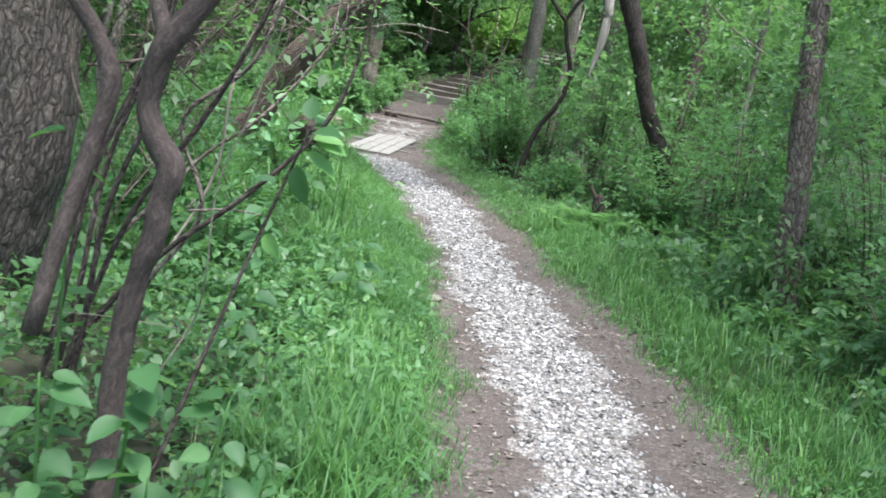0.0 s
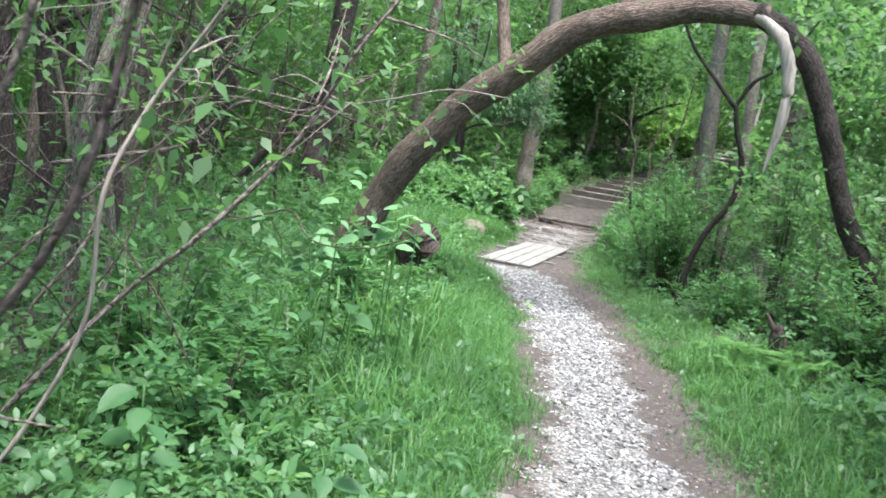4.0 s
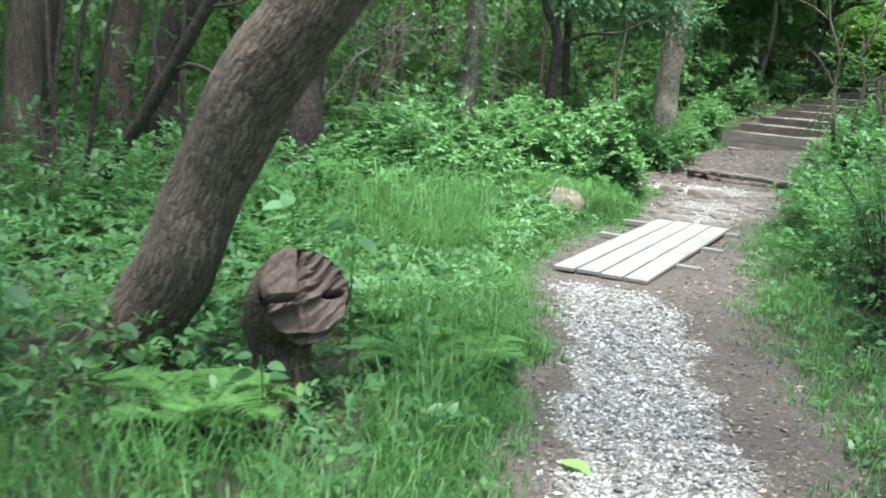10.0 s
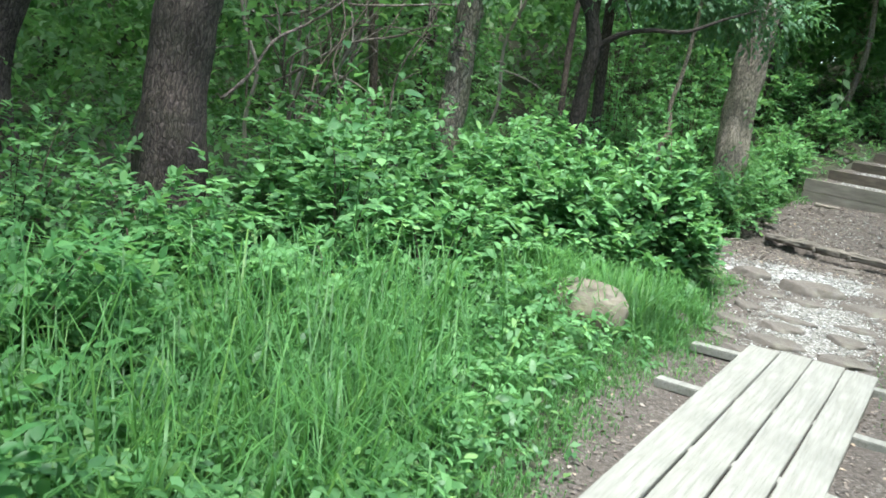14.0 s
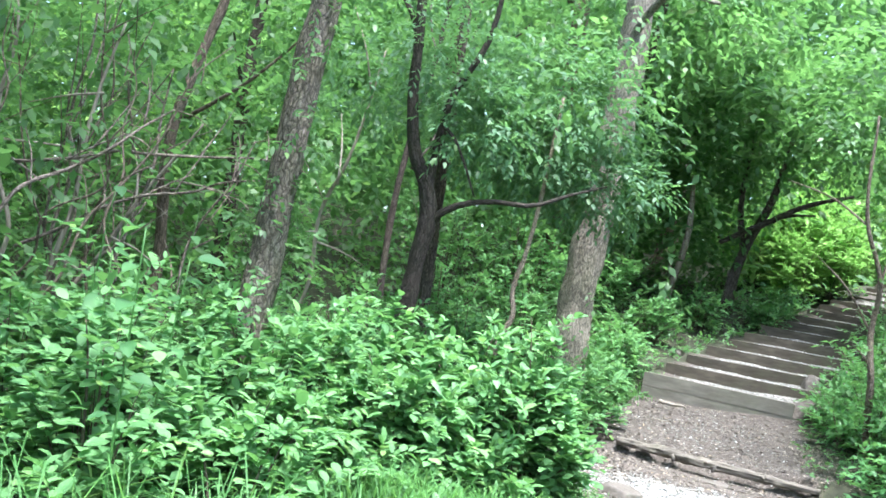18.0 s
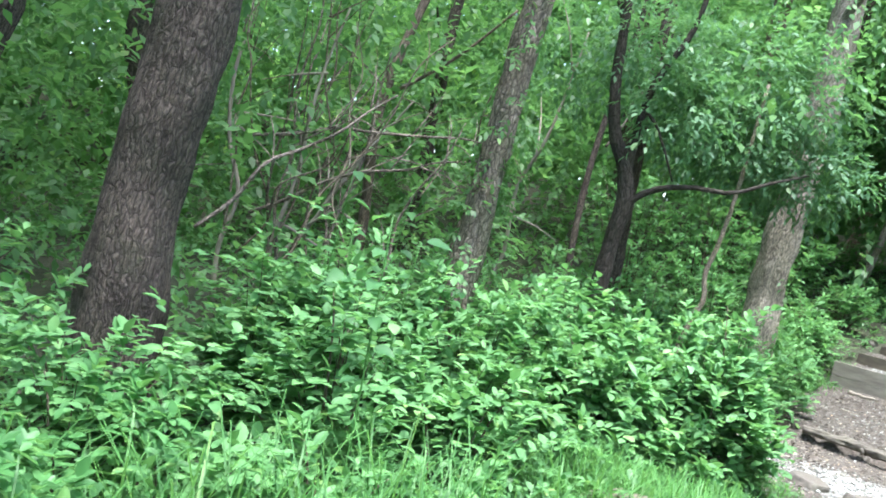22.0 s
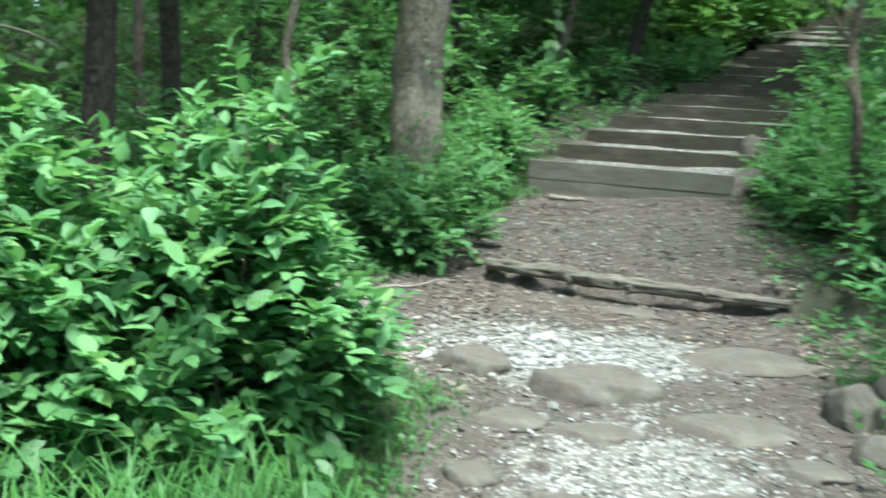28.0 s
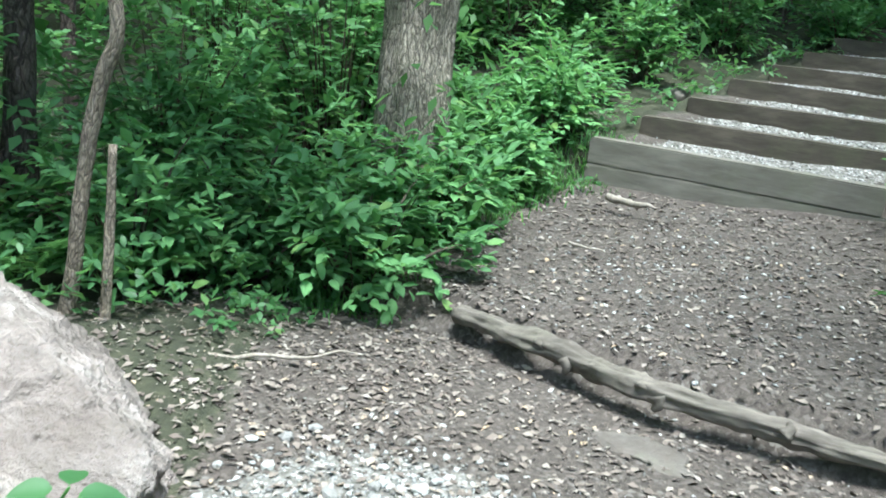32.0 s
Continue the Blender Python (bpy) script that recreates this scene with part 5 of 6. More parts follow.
for k, (x, y, a, b_, h, n) in enumerate(((1.35, 4.85, 0.4, 0.45, 0.7, 170), (1.02, 8.35, 0.28, 0.4, 0.42, 130), (1.12, 7.7, 0.3, 0.4, 0.42, 120), (1.35, 6.2, 0.45, 0.5, 0.75, 180), (1.3, 7.2, 0.45, 0.55, 0.7, 180), (1.35, 8.2, 0.5, 0.5, 0.7, 190), (1.45, 9.1, 0.5, 0.5, 0.8, 180), (1.6, 9.9, 0.5, 0.5, 0.85, 170), (1.8, 10.7, 0.5, 0.5, 0.9, 170), (2.1, 11.5, 0.6, 0.6, 0.9, 160), (2.5, 12.4, 0.6, 0.6, 0.9, 150), (2.9, 13.4, 0.6, 0.6, 0.9, 150),
                                         (2.1, 5.6, 0.7, 0.6, 1.1, 200), (2.3, 8.6, 0.9, 0.8, 1.3, 220), (1.45, 3.2, 0.45, 0.6, 0.6, 200), (1.75, 2.2, 0.5, 0.6, 0.7, 190), (2.1, 1.1, 0.55, 0.6, 0.85, 200), (2.4, 3.2, 0.7, 0.8, 1.2, 220), (2.9, 11.8, 0.8, 0.8, 1.3, 160))):
    put_shrub(x, y, (a, b_, h), n, 0.062, LEAF_SHRUB, 100 + k, "leafy green shrub crowding the trail edge", group="shrubs right of the trail")
for k, (x, y, a, b_, h, n) in enumerate(((2.55, 0.1, 0.6, 0.6, 1.2, 230), (2.85, -0.7, 0.6, 0.6, 1.3, 260), (3.35, -0.9, 0.7, 0.6, 1.5, 260), (4.15, -1.3, 0.8, 0.7, 1.6, 260), (3.75, -3.1, 0.5, 0.45, 0.45, 180), (4.5, -3.3, 0.7, 0.6, 0.9, 220), (5.0, -2.9, 0.9, 0.8, 1.8, 240),
                                         (4.9, -5.3, 0.6, 0.6, 0.8, 190), (5.6, -4.6, 0.8, 0.8, 1.4, 220), (5.6, -6.4, 0.7, 0.7, 1.2, 220), (6.3, -6.0, 0.9, 0.9, 1.8, 230), (5.9, -8.0, 0.6, 0.6, 0.9, 200), (6.5, -8.3, 0.8, 0.8, 1.6, 230), (6.2, -10.2, 0.6, 0.7, 0.9, 200), (6.8, -10.4, 0.9, 0.9, 1.7, 220))):
    put_shrub(x, y, (a * 1.15, b_ * 1.15, h * 1.35), int(n * 1.6), 0.06, LEAF_SHRUB, 120 + k, "tall woodland shrub with small fresh leaves", group="shrubs right of the gravel")
# These bushes look sunlit largely through LEAF_BRIGHT's light leaf colour.
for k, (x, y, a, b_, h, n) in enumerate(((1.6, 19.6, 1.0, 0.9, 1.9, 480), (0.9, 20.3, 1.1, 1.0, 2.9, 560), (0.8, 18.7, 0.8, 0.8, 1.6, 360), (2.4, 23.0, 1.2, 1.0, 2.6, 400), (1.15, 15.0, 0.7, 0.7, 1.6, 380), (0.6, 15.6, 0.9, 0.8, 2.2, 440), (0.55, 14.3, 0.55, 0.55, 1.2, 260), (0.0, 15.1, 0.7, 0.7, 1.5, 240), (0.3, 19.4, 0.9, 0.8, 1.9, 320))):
    put_shrub(x, y, (a, b_, h), int(n * 2), 0.09, LEAF_BRIGHT, 140 + k, "bush at the top of the steps with sunlight put into its yellow-green leaves", group="bright bushes", spread=0.3, per=8)
for k, (x, y, a, b_, h, n) in enumerate(((1.2, -7.0, 0.5, 0.5, 0.7, 150), (1.9, -10.2, 0.5, 0.5, 0.7, 160), (1.2, -9.6, 0.6, 0.6, 0.9, 170), (-1.3, -2.1, 0.6, 0.5, 0.6, 190), (-2.2, -1.0, 0.8, 0.7, 0.72, 210), (-2.7, 0.25, 0.7, 0.6, 0.7, 210), (-3.5, -0.6, 0.8, 0.7, 0.8, 190), (-1.9, 0.9, 0.55, 0.5, 0.62, 190), (-3.2, -2.4, 0.9, 0.8, 1.0, 180), (-4.3, 0.6, 0.8, 0.7, 1.1, 180))):
    put_shrub(x, y, (a, b_, h), n, 0.075, LEAF_BUSH if y > 0.5 else LEAF_SHRUB, 160 + k, "leafy undergrowth shrub among the grass", group="shrubs left of the gravel")


# ---- big-leaved seedlings, ferns, sticks ----
def seedling(at, h, count, leaf_len, seed, label, lean_=(0.1, 0), leaf=LEAF_SEEDLING, low=0.55):
    g = np.random.default_rng(seed)
    t = tagged(empty("seedling", at), label, "seedling")
    stalk = part_mesh("stem", tube_mesh("stem", [(0, 0, -0.03), (lean_[0] * 0.4, lean_[1] * 0.4, h * 0.5), (lean_[0], lean_[1], h)], [0.006, 0.005, 0.003], GRASS, rings=12, segs=7, seed=seed), t)
    for k in range(count):
        s = low + (1 - low) * k / max(count - 1, 1)
        a = g.uniform(0, 6.28)
        b0 = np.array([[lean_[0] * s, lean_[1] * s, h * s]])
        w = np.array([[math.cos(a), math.sin(a), 0.1 - 0.5 * g.uniform()]])
        L = leaf_len * g.uniform(0.75, 1.15)
        v, f = leaves(b0 + w * 0.03, w, np.array([[0.2, -0.3, 1.0]]) + g.normal(0, 0.2, (1, 3)), L, L * 0.62, LEAF_LARGE)
        part_mesh("leaf", mesh_from("leaf", v, f, leaf, True), stalk)
    return t


tall = tagged(empty("seedling", (2.95, -13.76, 0.0)), "tall leaning seedling with large heart-shaped leaves", "seedling")
tall_stem = part_mesh("stem", tube_mesh("stem", [(0, 0, -0.03), (0.08, 0.03, 0.32), (0.19, 0.14, 0.78), (0.28, 0.2, 1.1), (0.37, 0.16, 1.33)], [0.008, 0.007, 0.006, 0.005, 0.003], BARK_DARK, rings=20, segs=8, seed=1), tall)
# Leaves in LEAF_FERN have backlight put into their lighter yellow-green.
for s_, w_, u_, L_, lf_ in ((0.98, (0.5, -0.3, 0.1), (0.2, -0.6, 1.0), 0.095, LEAF_SEEDLING), (0.9, (0.3, -0.1, -1.0), (-0.5, -0.9, 0.2), 0.11, LEAF_SEEDLING), (0.97, (1.0, 0.4, -0.25), (0.1, -0.8, 1.0), 0.1, LEAF_FERN), (0.93, (1.0, 0.2, -0.55), (0.1, -0.3, 1.0), 0.105, LEAF_FERN),
                           (0.96, (0.9, 0.3, 0.1), (0, -0.5, 1.0), 0.085, LEAF_FERN), (0.82, (-0.6, -0.3, 0.1), (0, -0.4, 1.0), 0.06, LEAF_SEEDLING), (0.7, (0.5, -0.2, -0.7), (-0.4, -0.6, 0.5), 0.075, LEAF_FERN), (1.0, (-0.2, 0.4, 0.6), (0, -0.8, 0.5), 0.08, LEAF_SEEDLING)):
    line_, _ = spline([(0, 0, -0.03), (0.08, 0.03, 0.32), (0.19, 0.14, 0.78), (0.28, 0.2, 1.1), (0.37, 0.16, 1.33)], 101)
    b0 = line_[int(s_ * 100)][None]
    w_ = unit(np.array([w_], float))
    v, f = leaves(b0 + w_ * 0.02, w_, np.array([u_], float), L_, L_ * 0.62, LEAF_LARGE)
    part_mesh("leaf", mesh_from("leaf", v, f, lf_, True), tall_stem)
seedling((2.72, -13.7, 0.0), 1.22, 7, 0.1, 2, "seedling with broad pale leaves", (-0.05, 0.1))
seedling((3.05, -14.0, 0.0), 0.74, 12, 0.105, 3, "low seedling with broad leaves", (0.03, 0.03))
seedling((3.24, -14.02, 0.0), 0.7, 9, 0.1, 50, "low seedling with broad leaves", (0.08, 0.03))
seedling((2.86, -13.98, 0.0), 0.66, 9, 0.1, 51, "low seedling with broad leaves", (-0.04, 0.03))
seedling((3.16, -14.05, 0.0), 0.52, 8, 0.1, 52, "low seedling with broad leaves", (0.02, -0.03))
seedling((1.95, -9.1, 0.0), 1.02, 9, 0.13, 4, "seedling with pale broad leaves", (0.1, 0.2))
seedling((1.75, -8.9, 0.0), 0.95, 7, 0.12, 5, "seedling with pale broad leaves", (-0.15, 0.1))
seedling((0.1, -3.45, 0.05), 0.86, 3, 0.16, 6, "seedling with a large pale leaf behind the stump", (-0.02, -0.1), LEAF_SINGLE, 0.85)
seedling((0.5, -3.62, 0.05), 0.78, 3, 0.14, 61, "seedling with pale drooping leaves", (0.06, -0.08), LEAF_SINGLE, 0.85)
for k, (x, y, h) in enumerate(((1.82, -8.5, 1.05), (2.02, -8.46, 1.1), (2.16, -8.52, 1.08), (1.92, -8.3, 1.0), (1.68, -8.55, 1.3))):
    seedling((x - 0.05, y, float(ground(x, y))), h, 5, 0.125, 640 + k, "seedling with large pale lobed leaves", (0.05, 0.0), LEAF_SINGLE, 0.86)
seedling((0.0, -4.45, 0.05), 0.45, 7, 0.1, 7, "small broad-leaved plant below the stump", (-0.05, -0.1))
seedling((0.62, -4.35, 0.03), 0.38, 6, 0.09, 8, "small broad-leaved plant below the stump", (0.05, -0.1))
seedling((-3.3, 3.2, 0.2), 1.5, 6, 0.1, 9, "slim seedling rising out of the bushes", (0.1, 0.1))
seedling((-0.95, 4.66, 0.26), 0.24, 9, 0.1, 10, "leafy shoot in front of the boulder", (0.12, 0.0))


for k, (x, y, h, n, ll) in enumerate(((0.81, -8.5, 1.02, 7, 0.15), (1.05, -8.35, 1.0, 7, 0.14), (0.9, -7.2, 0.82, 8, 0.13), (0.95, -6.6, 0.8, 9, 0.13), (1.05, -7.7, 0.75, 7, 0.13), (1.88, -9.6, 0.3, 6, 0.12), (1.6, -9.2, 0.55, 6, 0.12),
                                      (-1.81, 0.9, 1.5, 6, 0.11), (-2.75, 1.75, 1.6, 6, 0.12), (-2.36, 1.45, 1.28, 7, 0.12), (-2.15, 1.55, 1.3, 7, 0.12), (-0.25, -4.9, 0.8, 8, 0.12), (2.9, -11.2, 0.55, 7, 0.12), (2.6, -11.6, 0.7, 7, 0.12), (2.7, -12.3, 0.5, 6, 0.11))):
    seedling((x, y, float(ground(x, y))), h, n, ll, 20 + k, "weedy seedling with broad pale green leaves", (0.06 * (-1) ** k, 0.05), LEAF_SINGLE if k < 7 else LEAF_SEEDLING)


def pinna():
    """One side leaflet of a frond: a narrow blade cut into teeth on both edges."""
    k = 7
    st = np.linspace(0.06, 0.94, k)
    hw = 0.5 * (1 - st) ** 0.7 * (0.55 + 0.45 * np.minimum(st / 0.15, 1))
    vs, fs = [], []
    for sg in (1, -1):
        for q in range(k):
            n0 = len(vs)
            vs += [(st[q] - 0.055, 0, 0), (st[q] + 0.05, 0, 0), (st[q] + 0.09, sg * hw[q] * 0.8, 0.02), (st[q] + 0.02, sg * hw[q], 0.0)]
            fs.append((n0, n0 + 1, n0 + 2, n0 + 3) if sg > 0 else (n0, n0 + 3, n0 + 2, n0 + 1))
    n0 = len(vs)
    vs += [(0, 0.02, 0.004), (0, -0.02, 0.004), (1.0, -0.008, -0.04), (1.0, 0.008, -0.04)]
    fs.append((n0, n0 + 1, n0 + 2, n0 + 3))
    return np.array(vs), np.array(fs)


LEAF_PINNA = pinna()


def fern(at, fronds, length, seed, label="green fern with arching fronds"):
    g = np.random.default_rng(seed)
    t = tagged(empty("fern", at), label, "fern", "ferns")
    for k in range(fronds):
        a = 6.28 * k / fronds + g.uniform(-0.3, 0.3)
        L = length * g.uniform(0.75, 1.1)
        n = 21
        s = np.linspace(0.12, 1, n)
        rx, rz = L * s * 0.8, L * (1.25 * s - 0.85 * s**2)
        base = np.stack([np.cos(a) * rx, np.sin(a) * rx, rz], -1)
        d = unit(np.gradient(base, axis=0))
        side = np.array((-math.sin(a), math.cos(a), 0))
        pl = L * 0.26 * np.sin(np.pi * np.clip(s * 0.93 + 0.1, 0, 1)) ** 0.8 + 0.008
        vs, fs, n0 = [], [], 0
        for sg in (1, -1):
            v, f = leaves(base, side * sg + d * 0.35 + g.normal(0, 0.05, (n, 3)), np.tile((0, 0, 1.0), (n, 1)) + g.normal(0, 0.12, (n, 3)), pl, pl * 0.42, LEAF_PINNA)
            vs.append(v)
            fs.append(f + n0)
            n0 += len(v)
        w = 0.004
        rib = np.concatenate([base - side * w, base + side * w])
        i = np.arange(n - 1)
        fs.append(np.stack([i, i + 1, i + 1 + n, i + n], -1) + n0)
        vs.append(rib)
        part_mesh("frond", mesh_from("frond", np.concatenate(vs), np.concatenate(fs), LEAF_FERN), t)
    return t


for k, (x, y, n, L) in enumerate(((4.15, -5.75, 8, 0.5), (4.05, -6.1, 6, 0.38), (4.4, -6.0, 7, 0.45), (0.42, -4.6, 9, 0.52), (0.55, -4.5, 7, 0.42), (0.75, -3.4, 7, 0.5), (0.9, -3.0, 6, 0.42), (-1.15, -1.4, 7, 0.5), (1.5, -7.6, 6, 0.42), (-1.9, 6.15, 7, 0.45), (-2.25, 5.9, 6, 0.5), (-0.77, -2.19, 8, 0.5), (-0.45, -2.05, 6, 0.45), (-1.44, 0.74, 8, 0.42), (-1.83, -0.37, 7, 0.5), (-1.0, -1.74, 7, 0.5), (-0.6, -1.7, 6, 0.4), (3.85, -5.4, 6, 0.4))):
    fern((x, y, float(ground(x, y))), n, L, 400 + k)

stub = tagged(empty("tree_stump", (4.28, -5.6, -0.02)), "small dark rotten stump between ferns", "stump")
part_mesh("wood", tube_mesh("wood", [(0, 0, 0), (0.0, 0, 0.25), (-0.03, 0, 0.5)], [0.1, 0.075, 0.05], BARK_DARK, rings=18, segs=16, rough=0.3, ridge=0.3, seed=3), stub)
part_mesh("splinter", tube_mesh("splinter", [(-0.02, 0, 0.42), (-0.08, -0.02, 0.5), (-0.13, -0.03, 0.6)], [0.035, 0.02, 0.006], CUTWOOD, rings=8, segs=8, rough=0.2, seed=5), stub)


def crooked(e, sag, seed):
    g = np.random.default_rng(900 + int(seed))
    L = np.linalg.norm(e)
    s = np.linspace(0, 1, 7)
    p = e[None] * s[:, None] + g.normal(0, 0.026 * min(L, 2.0), (7, 3)) * (np.sin(np.pi * s) ** 0.5)[:, None]
    p[:, 2] -= sag * 4 * s * (1 - s) * 0.5
    return p


def stick(a, b_, r, mat, label, sag=0.0, seed=0, category="branch", name="dead_branch", side=()):
    a, b_ = np.array(a, float), np.array(b_, float)
    t = tagged(empty(name, tuple(a)), label, category)
    wood = part_mesh("wood", tube_mesh("wood", crooked((b_ - a), sag, seed), [r, r * 0.95, r * 0.85, r * 0.8, r * 0.7, r * 0.55, r * 0.35], mat, rings=36, segs=8, rough=0.15, seed=seed), t)
    for k, (s, e) in enumerate(side):
        p = (b_ - a) * s + (0, 0, -sag * (1 - abs(2 * s - 1)))
        part_mesh("twig", tube_mesh("twig", [p, p + np.array(e) * 0.5 + (0.02, 0, 0.02), p + np.array(e)], [r * 0.5, r * 0.35, r * 0.15], mat, rings=10, segs=6, rough=0.1, seed=seed + k), wood)
    return t


stick((3.4, -5.72, 0.012), (3.56, -5.98, 0.012), 0.016, BARK_DARK, "short dark stick lying on the trail edge", name="stick")
stick((1.55, -8.9, 0.05), (1.25, -8.3, 0.4), 0.008, DEADWOOD, "pale dry stick leaning in the grass", name="stick")
stick((0.35, -2.05, 0.0), (0.37, -2.0, 0.22), 0.03, DEADWOOD, "short pale broken stub in the grass", name="stick")
stick((-0.62, 8.15, 0.68), (-0.35, 8.05, 0.67), 0.02, DEADWOOD, "pale stick lying on the landing", name="stick")
stick((-0.6, 7.4, 0.57), (-0.42, 7.36, 0.56), 0.007, DEADWOOD, "pale stick lying on the landing", name="stick")
stick((-1.3, 5.75, 0.36), (-0.85, 5.95, 0.4), 0.008, DEADWOOD, "dry twig on the dirt", name="stick")
# the tangle of dead limbs beside the gravel
g_ = np.random.default_rng(77)
TANGLE = (((1.2, -9.4, 1.6), (3.1, -10.2, 1.75)), ((0.2, -9.0, 2.3), (2.6, -10.0, 1.55)), ((0.6, -9.8, 1.2), (2.4, -9.2, 2.0)), ((-0.3, -8.4, 1.7), (1.9, -9.2, 1.35)), ((0.0, -9.2, 2.8), (2.2, -9.8, 2.3)),
          ((1.5, -11.0, 0.3), (2.9, -10.6, 2.2)), ((1.2, -10.6, 0.2), (2.2, -10.2, 2.4)), ((1.9, -11.6, 0.2), (2.6, -11.2, 2.3)), ((0.7, -10.0, 0.1), (1.1, -9.6, 2.6)), ((0.2, -9.2, 0.1), (0.9, -9.0, 2.6)), ((-0.4, -8.9, 0.1), (0.3, -8.6, 2.7)), ((2.2, -12.2, 0.2), (2.9, -12.4, 2.2)),
          ((1.0, -9.3, 1.0), (2.7, -9.9, 1.15)), ((0.5, -8.2, 2.2), (1.9, -8.4, 2.6)), ((2.6, -12.9, 0.1), (3.05, -13.1, 1.6)))
TANGLE = TANGLE + tuple(((g_.uniform(0.6, 2.4), g_.uniform(-12.4, -9.0), g_.uniform(0.2, 1.6)), (g_.uniform(0.8, 2.7), g_.uniform(-12.4, -9.4), g_.uniform(1.5, 2.9))) for _ in range(16))
for k, (a, b_) in enumerate(TANGLE):
    side = [(g_.uniform(0.3, 0.9), g_.normal(0, 0.3, 3)) for _ in range(3)]
    stick(a, b_, (0.006 + 0.003 * (k % 3)) if k < 14 else 0.004, (BARK_THIN, BARK_DARK, BARK_IVY)[k % 3] if k % 7 else DEADWOOD, "bare grey-brown dead limb in the thicket", 0.08 * (k % 3), 70 + k, side=side)
LIMBS_L = (((-3.6, 2.2, 0.9), (-2.9, 2.9, 2.7)), ((-3.9, 2.0, 1.2), (-3.3, 3.0, 2.3)), ((-3.2, 2.6, 0.8), (-3.9, 3.2, 2.8)), ((-4.6, 3.3, 1.3), (-2.9, 3.6, 2.0)), ((-4.4, 3.0, 1.0), (-3.5, 3.2, 2.6)), ((-5.0, 3.6, 1.9), (-3.0, 4.3, 2.15)), ((-4.2, 2.6, 1.2), (-4.6, 2.9, 2.9)), ((-3.9, 3.8, 0.4), (-3.3, 4.0, 2.3)))
for k, (a, b_) in enumerate(LIMBS_L):
    stick(a, b_, 0.009 + 0.005 * (k % 2), (BARK_THIN, BARK_IVY)[k % 2], "bare arching woodland limb", -0.12 * (k % 2), 90 + k, side=[(0.35, (-0.2, 0.1, 0.35)), (0.5, (0.3, 0.1, 0.2)), (0.62, (0.1, 0.2, 0.4)), (0.75, (0.25, 0.0, -0.1)), (0.85, (-0.1, 0.1, 0.3))])


for k in range(14):
    x, y = g_.uniform(-6.2, -3.3), g_.uniform(3.0, 6.5)
    top = (x + g_.normal(0.3, 0.5), y + g_.normal(0, 0.3), g_.uniform(2.4, 3.8))
    stick((x, y, float(ground(x, y))), top, 0.012 + 0.006 * (k % 3), (BARK_THIN, BARK_IVY, DEADWOOD)[k % 3], "thin bare stem in the thicket", 0.1 * (k % 2), 130 + k, side=[(g_.uniform(0.35, 0.9), g_.normal(0.1, 0.4, 3) + (0, 0, 0.2)) for _ in range(4)])


# ---- what nobody could count: undergrowth, grass, far leaves, gravel, litter ----
def clear_of_trail(x, y, gap_l, gap_r):
    u = x - trail_x(y)
    l, r = dirt_half(y)
    return np.where(u < 0, -u - l > gap_l, u - r > gap_r)


def undergrowth(name, n, x0, x1, y0, y1, gap, h_lo, h_hi, per, leaf_len, mat, label, seed, shape=LEAF_FOLD, spread=0.16, keep=None, fade=0.0):
    g = np.random.default_rng(seed)
    x, y = on_ground(n, x0, x1, y0, y1, g)
    ok = clear_of_trail(x, y, gap, gap)
    if keep is not None:
        ok &= keep(x, y)
    if fade:
        rim = np.minimum(np.minimum(x - x0, x1 - x), np.minimum(y - y0, y1 - y)) + 1.5 * np.sin(x * 0.9 + y) * np.sin(y * 0.7)
        ok &= g.uniform(0, 1, n) < np.clip(rim / fade, 0, 1)
    ok &= np.hypot((x + 1.15) / 0.85, (y - 5.05) / 0.8) > 1
    x, y = x[ok], y[ok]
    patch = 0.5 + 0.5 * np.sin(x * 1.7 + 0.6 * y) * np.cos(y * 1.3 - 0.8 * x)
    off = np.minimum(np.abs(x - trail_x(y)) - 0.7, 1.5) / 1.5
    h = (h_lo + (h_hi - h_lo) * g.uniform(0, 1, len(x)) * (0.45 + 0.55 * patch)) * (0.45 + 0.55 * np.clip(off, 0, 1))
    c = np.stack([x, y, ground(x, y) + h], -1)
    out = g.normal(0, 1, (len(x), 3))
    out[:, 2] = np.abs(out[:, 2]) * 0.5
    v, f = sprays(c, out, per, spread, leaf_len, 0.55, shape, 0.35, g)
    return solo(name, mesh_from(name, v, f, mat), label, "undergrowth", kind="stuff")


WEEDS = "mixed low leafy plants covering the woodland floor"
undergrowth("undergrowth", 12000, -1.9, 4.0, -16.5, 5.4, 0.15, 0.04, 0.5, 6, 0.066, LEAF_LOW, WEEDS, 501, keep=lambda x, y: (x < trail_x(y)) & (x > trail_x(y) - 3.2) & (((x - 0.45) / 0.8) ** 2 + ((y + 5.2) / 0.7) ** 2 > 1))
undergrowth("undergrowth", 3200, 1.6, 4.2, -16.5, -8.0, 0.0, 0.03, 0.3, 6, 0.05, LEAF_LOW, "small oval-leaved weeds beside the gravel", 507, keep=lambda x, y: (x < trail_x(y)) & (x > trail_x(y) - 2.0))
undergrowth("undergrowth", 7000, 1.0, 8.0, -16.5, 12.0, 0.35, 0.05, 0.5, 6, 0.06, LEAF_LOW, WEEDS, 502, LEAF_LOWPOLY, keep=lambda x, y: (x > trail_x(y)) & (x < trail_x(y) + 2.6))
undergrowth("undergrowth", 3000, -4.0, 0.5, 5.5, 15.0, 0.1, 0.04, 0.42, 6, 0.055, LEAF_LOW, "small dark-leaved plants under the trees", 503, keep=lambda x, y: (x < trail_x(y)))
